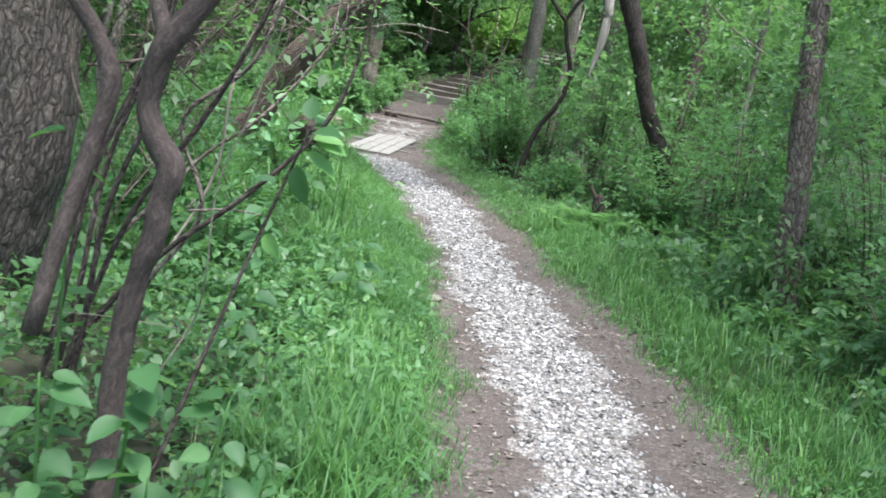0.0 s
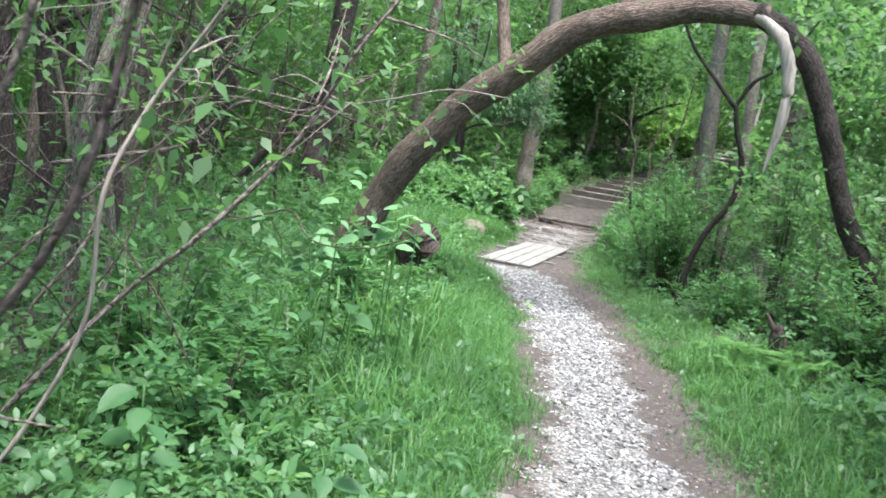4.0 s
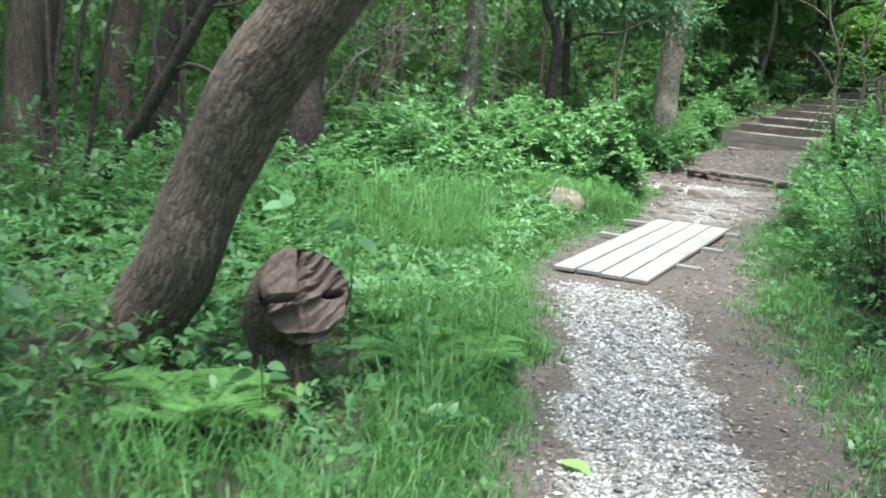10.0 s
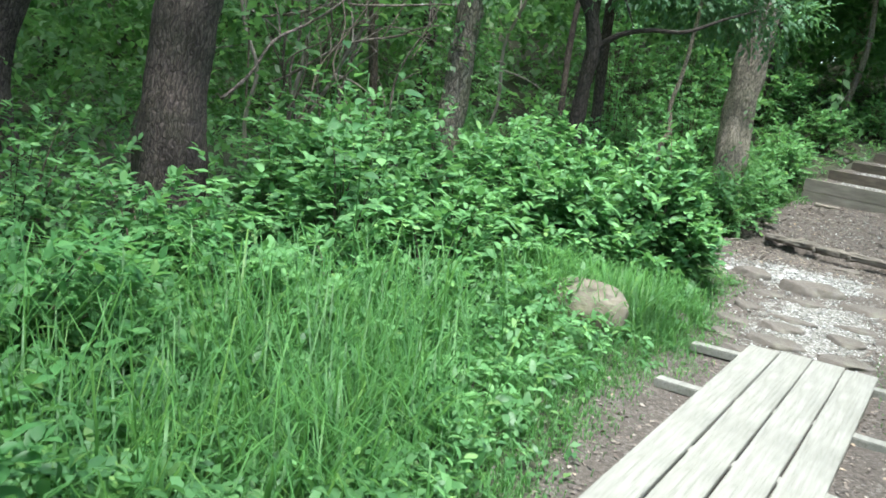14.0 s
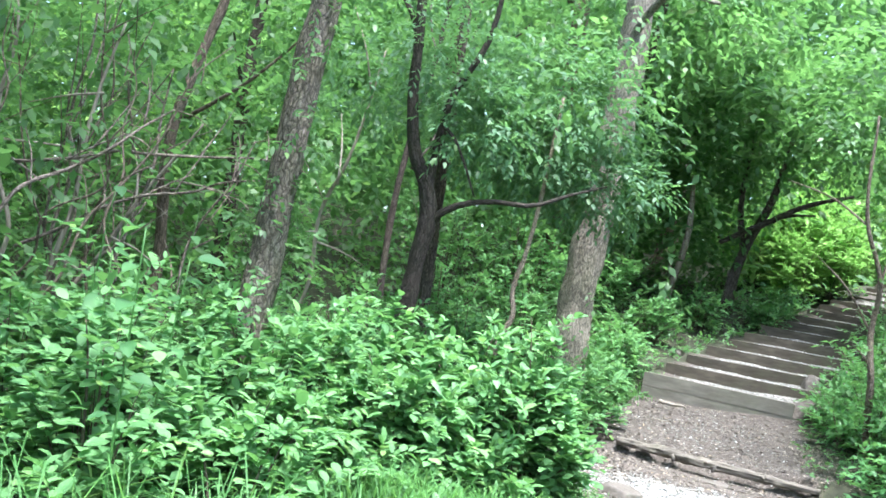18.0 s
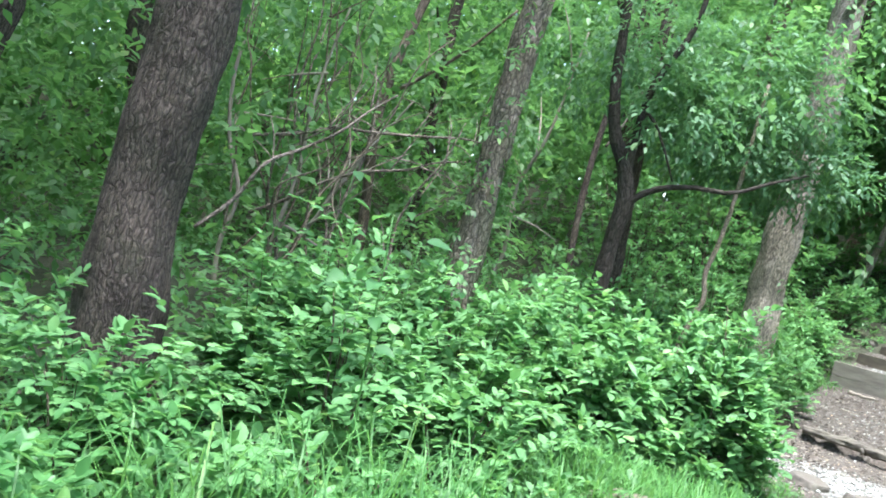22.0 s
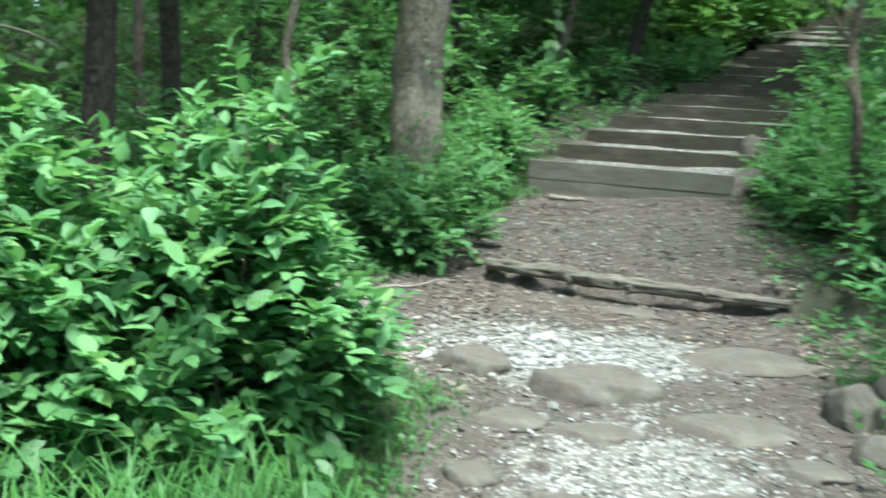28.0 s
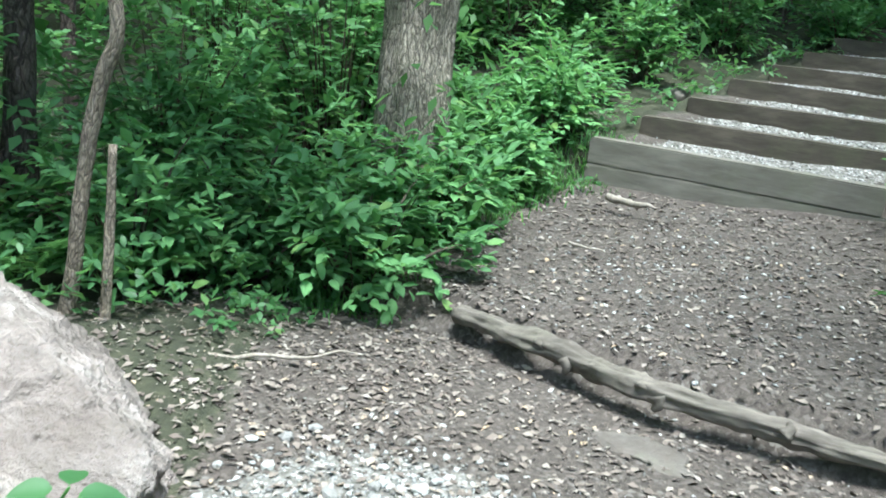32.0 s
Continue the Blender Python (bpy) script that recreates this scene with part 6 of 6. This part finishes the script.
undergrowth("undergrowth", 5000, -6.0, 0.2, -10.0, 2.0, 0.2, 0.04, 0.55, 6, 0.07, LEAF_LOW, "leafy plants round the leaning tree", 508, LEAF_FOLD, 0.18, keep=lambda x, y: (x < trail_x(y) - 2.2) & (x > trail_x(y) - 5.5))
undergrowth("ground_cover", 3000, 0.2, 3.4, -11.5, -7.2, 0.05, 0.01, 0.28, 6, 0.052, LEAF_LOW, "low green ground cover between the weeds", 510, LEAF_FOLD, 0.12, keep=lambda x, y: x < trail_x(y))
undergrowth("ground_cover", 3800, -2.8, 0.4, -3.2, 2.2, 0.2, 0.04, 0.46, 6, 0.06, LEAF_BUSH, "lush green weeds below the bushes", 511, LEAF_FOLD, 0.14, keep=lambda x, y: x < trail_x(y))
undergrowth("undergrowth", 2600, 4.6, 7.4, -14.5, -4.5, 0.7, 0.1, 0.55, 7, 0.085, LEAF_LOW, "weeds with narrow lance-shaped leaves", 512, LEAF_FOLD, 0.15, keep=lambda x, y: (x > trail_x(y) + 1.3) & (x < trail_x(y) + 2.9))
undergrowth("ground_cover", 19000, -3.2, 7.0, -16.5, 8.5, -0.06, 0.01, 0.17, 5, 0.05, LEAF_LOW, "low green ground cover between the weeds", 506, LEAF_LOWPOLY, 0.1, keep=lambda x, y: np.abs(x - trail_x(y)) < 3.4)
undergrowth("undergrowth", 16000, -14, 2.0, -23, 14.0, 0.1, 0.06, 0.75, 6, 0.085, LEAF_LOW, "leafy plants deeper in the wood", 504, LEAF_LOWPOLY, 0.24, keep=lambda x, y: (x < trail_x(y) - 2.6), fade=5.0)
undergrowth("undergrowth", 9000, 1.0, 15.0, -23, 20.0, 0.1, 0.06, 0.8, 6, 0.085, LEAF_LOW, "leafy plants deeper in the wood", 505, LEAF_LOWPOLY, 0.24, keep=lambda x, y: (x > trail_x(y) + 2.2), fade=5.0)


def grass(name, n, pick, h, label, seed, width=0.006):
    g = np.random.default_rng(seed)
    x, y = pick(g, n)
    z = ground(x, y)
    m = len(x)
    l, r = dirt_half(y)
    u = x - trail_x(y)
    away = np.clip((np.where(u < 0, -u - l, u - r) + 0.1) / 0.4, 0.0, 1)
    hh = (0.3 + 0.7 * away) * (h[0] + (h[1] - h[0]) * g.uniform(0, 1, m) ** 1.6)
    a = g.uniform(0, 6.28, m)
    lean_ = g.uniform(0.2, 1.25, m) * hh
    d = np.stack([np.cos(a), np.sin(a), 0 * a], -1)
    s = np.stack([-np.sin(a), np.cos(a), 0 * a], -1) * (width * g.uniform(0.6, 1.4, m))[:, None]
    b0 = np.stack([x, y, z - 0.01], -1)
    up = np.array((0, 0, 1.0))
    p1 = b0 + d * (lean_ * 0.18)[:, None] + up * (hh * 0.5)[:, None]
    p2 = b0 + d * (lean_ * 0.55)[:, None] + up * (hh * 0.88)[:, None]
    p3 = b0 + d * lean_[:, None] + up * (hh * 0.98 - lean_ * 0.25)[:, None]
    v = np.stack([b0 - s, b0 + s, p1 - s, p1 + s, p2 - s * 0.7, p2 + s * 0.7, p3 - s * 0.12, p3 + s * 0.12], 1).reshape(-1, 3)
    f = np.array([(0, 1, 3, 2), (2, 3, 5, 4), (4, 5, 7, 6)])[None] + (np.arange(m) * 8)[:, None, None]
    return solo(name, mesh_from(name, v, f.reshape(-1, 4), GRASS), label, "grass", kind="stuff")


def verge(side, y0, y1, inner, wide):
    def pick(g, n):
        k = max(n // 9, 1)
        ty = g.uniform(y0, y1, k)
        l, r = dirt_half(ty)
        w = g.uniform(0, 1, k) ** 1.3 * wide + inner + 0.12 * np.sin(ty * 3.7) * np.sin(ty * 1.9 + 1)
        tx = trail_x(ty) + np.where(side < 0, -(l + w), r + w)
        i = g.integers(0, k, n)
        return tx[i] + g.normal(0, 0.07, n), ty[i] + g.normal(0, 0.07, n)
    return pick


grass("grass", 26000, verge(-1, -16.8, -1.0, -0.12, 0.62), (0.05, 0.36), "long fresh green grass beside the gravel", 601, 0.0025)
grass("grass", 9000, verge(-1, -10.5, -4.6, 0.0, 2.2), (0.08, 0.34), "fresh green grass among the weeds", 607, 0.003)
grass("grass", 19000, verge(1, -16.8, 3.4, -0.15, 0.75), (0.04, 0.22), "short green grass beside the trail", 602, 0.0026)
grass("grass", 12000, verge(1, -16.8, -5.0, -0.05, 1.25), (0.1, 0.34), "long bright grass along the trail's far verge", 610, 0.0032)
grass("grass", 14000, verge(-1, -1.0, 4.6, -0.12, 0.9), (0.04, 0.17), "short green grass around the stone", 603, 0.0026)
grass("grass", 2600, verge(-1, 6.5, 8.9, -0.05, 0.4), (0.06, 0.2), "soft grass at the edge of the landing", 604, 0.004)


def tufts(g, n):
    c = np.array([(-0.75, -1.5), (-0.81, -0.5), (-0.85, 0.05), (-1.05, -0.2), (-0.7, -0.9), (-1.15, -0.9), (1.1, -3.65), (0.72, -2.6), (-1.0, -0.6), (-0.6, -2.3), (-1.4, -1.2), (-1.1, 0.3), (1.9, -7.2), (1.5, -6.2), (2.3, -9.3), (0.9, -2.5), (3.5, -12.6), (3.4, -13.1), (0.5, -3.1), (-0.3, -2.9), (-1.3, 1.9)])
    i = g.integers(0, len(c), n)
    return c[i, 0] + g.normal(0, 0.11, n), c[i, 1] + g.normal(0, 0.11, n)


def meadow(g, n):
    """Long stalks where the grass was left to grow."""
    c = np.array([(-0.95, -0.6), (-1.2, -1.25), (-1.7, -1.2), (-1.6, 0.6), (-1.5, -0.2), (-1.1, 0.1), (-2.1, -0.8), (-1.3, 0.9), (-1.9, 0.1)])
    i = g.integers(0, len(c), n)
    return c[i, 0] + g.normal(0, 0.2, n), c[i, 1] + g.normal(0, 0.2, n)


def sedge(g, n):
    c = np.array([(1.43, -7.42), (1.71, -6.75), (1.72, -7.5), (1.0, -7.7), (1.35, -7.0), (2.0, -8.0), (1.2, -8.1), (0.9, -6.6), (1.55, -6.3)])
    i = g.integers(0, len(c), n)
    return c[i, 0] + g.normal(0, 0.07, n), c[i, 1] + g.normal(0, 0.07, n)


grass("grass", 2100, meadow, (0.25, 0.85), "long arching grass stalks", 608, 0.0034)
grass("grass", 420, sedge, (0.2, 0.5), "dark broad-bladed sedge tufts", 609, 0.008)
grass("grass", 3600, tufts, (0.15, 0.5), "tall arching grass tufts", 605, 0.005)


def crossing_tufts(g, n):
    c = np.array([(-0.75, 2.5), (-0.68, 2.9), (-0.92, 2.75), (-0.62, 3.25), (-1.0, 2.45), (-0.85, 3.1), (-0.55, 2.6), (-1.25, 2.6), (-1.15, 2.2), (-1.4, 2.4), (-1.35, 2.8), (-1.6, 2.3)])
    i = g.integers(0, len(c), n)
    return c[i, 0] + g.normal(0, 0.14, n), c[i, 1] + g.normal(0, 0.14, n)


grass("grass", 3000, crossing_tufts, (0.12, 0.46), "tall soft grass between bush and stones", 606, 0.0034)


def chips(name, n, weight, size, label, seed, x_half=1.2, y0=-17.0, y1=16.0, mat=CHIP):
    """Angular stone chips lying on the ground where the gravel was spread."""
    g = np.random.default_rng(seed)
    y = g.uniform(y0, y1, n * 4)
    x = trail_x(y) + g.uniform(-x_half, x_half, n * 4)
    ok = g.uniform(0, 1, n * 4) < weight(x, y)
    x, y = x[ok][:n], y[ok][:n]
    m = len(x)
    t = np.array([(1, 0, 0), (0, 1, 0), (-1, 0, 0), (0, -1, 0), (0.25, 0.15, 1), (-0.15, 0.2, -1)], float)
    q = np.array([(0, 1, 4, 4), (1, 2, 4, 4), (2, 3, 4, 4), (3, 0, 4, 4), (1, 0, 5, 5), (2, 1, 5, 5), (3, 2, 5, 5), (0, 3, 5, 5)])[:, :3]
    s = np.stack([g.uniform(0.6, 1.5, m), g.uniform(0.5, 1.0, m), g.uniform(0.3, 0.6, m)], -1) * (size[0] + (size[1] - size[0]) * g.uniform(0, 1, (m, 1)) ** 2)
    p = t[None] * (1 + g.normal(0, 0.2, (m, 6, 3))) * s[:, None]
    a, b_ = g.uniform(0, 6.28, m), g.normal(0, 0.35, m)
    ca, sa, cb, sb = np.cos(a)[:, None], np.sin(a)[:, None], np.cos(b_)[:, None], np.sin(b_)[:, None]
    px, py, pz = p[..., 0], p[..., 1], p[..., 2]
    px, pz = px * cb + pz * sb, -px * sb + pz * cb
    v = np.stack([px * ca - py * sa + x[:, None], px * sa + py * ca + y[:, None], pz + (ground(x, y) + s[:, 2] * 0.35)[:, None]], -1)
    f = q[None] + (np.arange(m) * 6)[:, None, None]
    return solo(name, mesh_from(name, v.reshape(-1, 3), f.reshape(-1, 3), mat), label, "gravel", kind="stuff")


chips("gravel", 19000, lambda x, y: np.clip(gravel_mask(x, y), 0, 1) ** 1.3 * (y < 1), (0.007, 0.024), "pale crushed-stone gravel spread along the trail", 701, 0.55, -14.5, 0.0)
chips("gravel", 11000, lambda x, y: np.clip(gravel_mask(x, y), 0, 1) ** 1.2 + 0.008, (0.004, 0.015), "pale crushed-stone gravel between the stones", 702, 0.95, 2.5, 8.5)
chips("gravel", 7000, lambda x, y: np.clip((0.75 - np.abs(x - trail_x(y))) / 0.2, 0, 1) * (((y - 8.58 + 0.1 * (x - trail_x(y))) % 0.51) > 0.15), (0.006, 0.016), "gravel filling the step treads", 703, 0.85, 8.7, 17.5)
chips("gravel", 2400, lambda x, y: clear_of_trail(x, y, -0.35, -0.4) * 0.3 + 0.12, (0.003, 0.008), "scattered grit on the trodden dirt", 704, 1.0, -14.5, 8.5)


def litter(name, n, seed, y0=-16, y1=8.5, u0=-1.05, u1=1.1):
    g = np.random.default_rng(seed)
    y = g.uniform(y0, y1, n)
    x = trail_x(y) + g.uniform(u0, u1, n)
    u = np.abs(x - trail_x(y))
    ok = (u > 0.38) | (y > 5.3)
    x, y = x[ok], y[ok]
    b0 = np.stack([x, y, ground(x, y) + 0.007], -1)
    w = g.normal(0, 1, (len(x), 3)) * (1, 1, 0.12)
    L = 0.01 + 0.035 * g.uniform(0, 1, len(x)) ** 2
    v, f = leaves(b0, w, np.tile((0, 0, 1.0), (len(x), 1)) + g.normal(0, 0.25, (len(x), 3)), L, L * g.uniform(0.3, 0.7, len(x)), LEAF_LOWPOLY)
    return solo(name, mesh_from(name, v, f, LITTER), "dry brown leaf and bark litter on the dirt", "leaf litter", kind="stuff")


litter("leaf_litter", 26000, 801)
litter("leaf_litter", 5000, 802, 4.5, 6.9, -2.0, -0.6)
litter("leaf_litter", 3000, 803, 4.0, 7.5, 0.7, 1.6)
litter("leaf_litter", 6000, 804, 5.4, 8.6, -1.3, 0.9)
fl, ff_ = leaves(np.array([[1.66, -3.8, 0.02]]), np.array([[0.8, -0.2, 0.02]]), np.array([[0, -0.1, 1.0]]), 0.17, 0.08, LEAF_FINE)
solo("fallen_leaf", mesh_from("fallen_leaf", fl, ff_, LEAF_BRIGHT, True), "fresh pale green leaf fallen on the gravel", "leaf")


def far_woods(name, n, ring, leaf_len, mat, seed, z_hi, label, spread=0.6):
    g = np.random.default_rng(seed)
    a = np.where(g.uniform(0, 1, n) < 0.86, g.uniform(0.55, 3.4, n), g.uniform(0, 6.28, n))
    r = g.uniform(*ring, n)
    x, y = 0.5 + np.cos(a) * r * 0.8, -1 + np.sin(a) * r
    lump = 0.5 + 0.5 * np.sin(a * 23 + r * 0.8) * np.cos(r * 1.1 + a * 9)
    z = g.uniform(0, 1, n) * z_hi * (0.45 + 0.55 * lump)
    ok = clear_of_trail(x, y, 0.9, 0.9) | (y < -18)
    x, y, z = x[ok], y[ok], z[ok]
    c = np.stack([x, y, ground(x, y) + z], -1)
    v, f = sprays(c, g.normal(0, 1, c.shape), 6, spread, leaf_len, 0.55, LEAF_LOWPOLY, 0.3, g)
    return solo(name, mesh_from(name, v, f, mat), label, "woodland", kind="stuff")


far_woods("woodland_foliage", 15000, (12, 20), 0.17, LEAF_TREE, 901, 8.0, "thick green foliage of the surrounding wood")
far_woods("woodland_foliage", 9500, (36, 47), 0.95, LEAF_TREE, 904, 22.0, "distant green mass of the wood", 2.2)
far_woods("woodland_foliage", 21000, (20, 34), 0.38, LEAF_TREE, 902, 16.0, "green wall of foliage farther into the wood", 1.0)


def understorey(name, boxes, leaf_len, mat, seed, label):
    g = np.random.default_rng(seed)
    vs, fs, n0 = [], [], 0
    for x0, x1, y0, y1, z0, z1, n in boxes:
        x, y = g.uniform(x0, x1, n), g.uniform(y0, y1, n)
        z = g.uniform(z0, z1, n)
        clump = np.sin(x * 2.1 + z) * np.cos(y * 1.9 - z * 1.7) + np.sin(z * 2.7 + x)
        ok = clump > -0.35
        c = np.stack([x[ok], y[ok], ground(x[ok], y[ok]) + z[ok]], -1)
        v, f = sprays(c, g.normal(0, 1, c.shape), 6, 0.35, leaf_len, 0.55, LEAF_LOWPOLY, 0.3, g)
        vs.append(v)
        fs.append(f + n0)
        n0 += len(v)
    return solo(name, mesh_from(name, np.concatenate(vs), np.concatenate(fs), mat), label, "foliage", kind="stuff")


understorey("understorey_foliage", [(1.5, 2.9, 9.3, 14.0, 1.3, 3.9, 900), (0.4, 2.7, -12.4, -8.2, 0.7, 2.7, 420)], 0.075, LEAF_TREE, 906, "thin leafy sprays hanging among bare stems")
# Sunlight beyond the trees, painted as pale LEAF_BRIGHT leaves.
understorey("understorey_foliage", [(-14, -9, 10, 17, 1.0, 7.0, 2400)], 0.16, LEAF_BRIGHT, 905, "clearing foliage with sunlight put into its yellow-green colour")
understorey("understorey_foliage", [(-9, -3.8, 2, 12, 0.3, 4.5, 3000), (-4, -1.6, 8.8, 15, 0.3, 4.5, 2000), (-9, -4.6, -12, 2, 0.3, 4.0, 1700), (-3.5, 0.4, -13, -7.5, 1.6, 3.6, 500), (3.2, 8, 3.5, 13, 0.3, 5.0, 2600), (6.2, 11, -14, 3, 0.3, 5.0, 2600), (3.6, 7, -4.5, 3, 1.0, 4.0, 1100), (3.2, 6.5, 10, 17, 0.3, 6.0, 2400), (-1.6, -0.2, 12.5, 14.5, 0.3, 4.0, 700), (-6, -0.6, 15, 22, 0.3, 6.5, 2300), (4.6, 9.5, 14, 24, 0.3, 8.0, 2200), (-1.0, 5.0, 24.5, 28, 0.3, 8.0, 1500)], 0.12, LEAF_TREE, 903, "leafy understorey between the trunks")


def canopy(name, n, x0, x1, y0, y1, z0, z1, leaf_len, seed, label, keep):
    """A roof of leaves that blocks light; the high one over the wood is open along the trail."""
    g = np.random.default_rng(seed)
    x, y = on_ground(n, x0, x1, y0, y1, g)
    hole = np.sin(x * 0.9 + 1.3 * np.sin(y * 0.5)) * np.cos(y * 0.8 - 0.4 * x)
    ok = keep(x, y) & (hole > -0.55)
    x, y = x[ok], y[ok]
    c = np.stack([x, y, g.uniform(z0, z1, len(x)) + 0.6 * hole[ok]], -1)
    v, f = sprays(c, g.normal(0, 1, c.shape) * (1, 1, 0.4), 6, 0.7, leaf_len, 0.55, LEAF_LOWPOLY, 0.2, g)
    return solo(name, mesh_from(name, v, f, LEAF_TREE), label, "woodland", kind="stuff")


# Added to darken the wood; oval holes let sun onto chosen spots.
canopy("woodland_canopy", 9500, -15, 15, -22, 26, 6.5, 9.5, 0.32, 951, "leafy canopy high over the wood", lambda x, y: (np.abs(x - trail_x(y)) > 2.6) & ((y < 12.5) | (y > 25) | (np.abs(x - 1.8) > 3.4)) & (((x + 4.2) / 3.2) ** 2 + ((y - 9.5) / 3.4) ** 2 > 1) & (((x + 1.6) / 2.6) ** 2 + ((y - 6.2) / 2.4) ** 2 > 1) & (((x + 10.5) / 4.0) ** 2 + ((y - 12.5) / 4.5) ** 2 > 1) & (((x - 6.0) / 2.6) ** 2 + ((y + 1.5) / 4.0) ** 2 > 1))
# Boughs from here on are added overhead to darken what lies below.
canopy("shade_canopy", 800, 5.2, 9.5, -14.5, -6.0, 3.4, 5.0, 0.13, 954, "leafy branches added overhead to shade the shrubs", lambda x, y: x > 5.2)
canopy("shade_canopy", 210, -0.6, 1.7, -7.2, -5.0, 4.2, 5.3, 0.14, 958, "unseen leafy branches added to shade the ground by the stump", lambda x, y: x < 1.7)
canopy("shade_canopy", 130, 2.5, 3.7, -16.2, -13.6, 4.2, 5.2, 0.13, 959, "unseen leafy branches added to shade the trail's start", lambda x, y: x < 3.7)
canopy("shade_canopy", 300, -2.0, 2.3, -15.5, -7.0, 3.8, 5.2, 0.13, 955, "leafy branches added overhead to shade the thicket", lambda x, y: x < 2.4)
canopy("shade_canopy", 650, -8.5, -1.4, -6.5, 2.0, 4.0, 5.6, 0.14, 956, "leafy branches added overhead to shade the undergrowth", lambda x, y: x < -1.4)
canopy("shade_canopy", 700, -2.4, 0.1, 11.0, 14.0, 3.3, 4.6, 0.13, 957, "low leafy boughs put over the hollow to darken it", lambda x, y: x < 0.1)
canopy("shade_canopy", 1000, -1.9, 2.4, 10.6, 13.6, 4.0, 5.6, 0.16, 952, "low roof of branches put over the steps to darken them", lambda x, y: x < 2.4)


# ---- the pebbles of the gravel patch before the log, one by one ----
def pebble_mesh(seed):
    bm = bmesh.new()
    bmesh.ops.create_icosphere(bm, subdivisions=1, radius=1.0)
    for v in bm.verts:
        v.co *= 1 + 0.3 * noise.noise(v.co * 1.7 + Vector((seed, 0, 0)))
    me = bpy.data.meshes.new("pebble")
    bm.to_mesh(me)
    bm.free()
    me.materials.append(PEBBLE)
    return me


PEBBLES = [pebble_mesh(3.7 * k) for k in range(6)]
soil = bpy.data.objects["ground"]
g_ = np.random.default_rng(88)
for k in range(300):
    px, py = g_.normal(-0.24, 0.3), g_.normal(5.15, 0.22)
    r = 0.009 + 0.016 * g_.uniform() ** 2
    pb = part_mesh("pebble", PEBBLES[k % 6], soil)
    pb.matrix_basis = pose(px, py, float(ground(px, py)) + r * 0.3, g_.uniform(-20, 20), g_.uniform(-20, 20), g_.uniform(0, 360)) @ Matrix.Diagonal((r * g_.uniform(0.9, 1.6), r, r * g_.uniform(0.5, 0.8), 1))
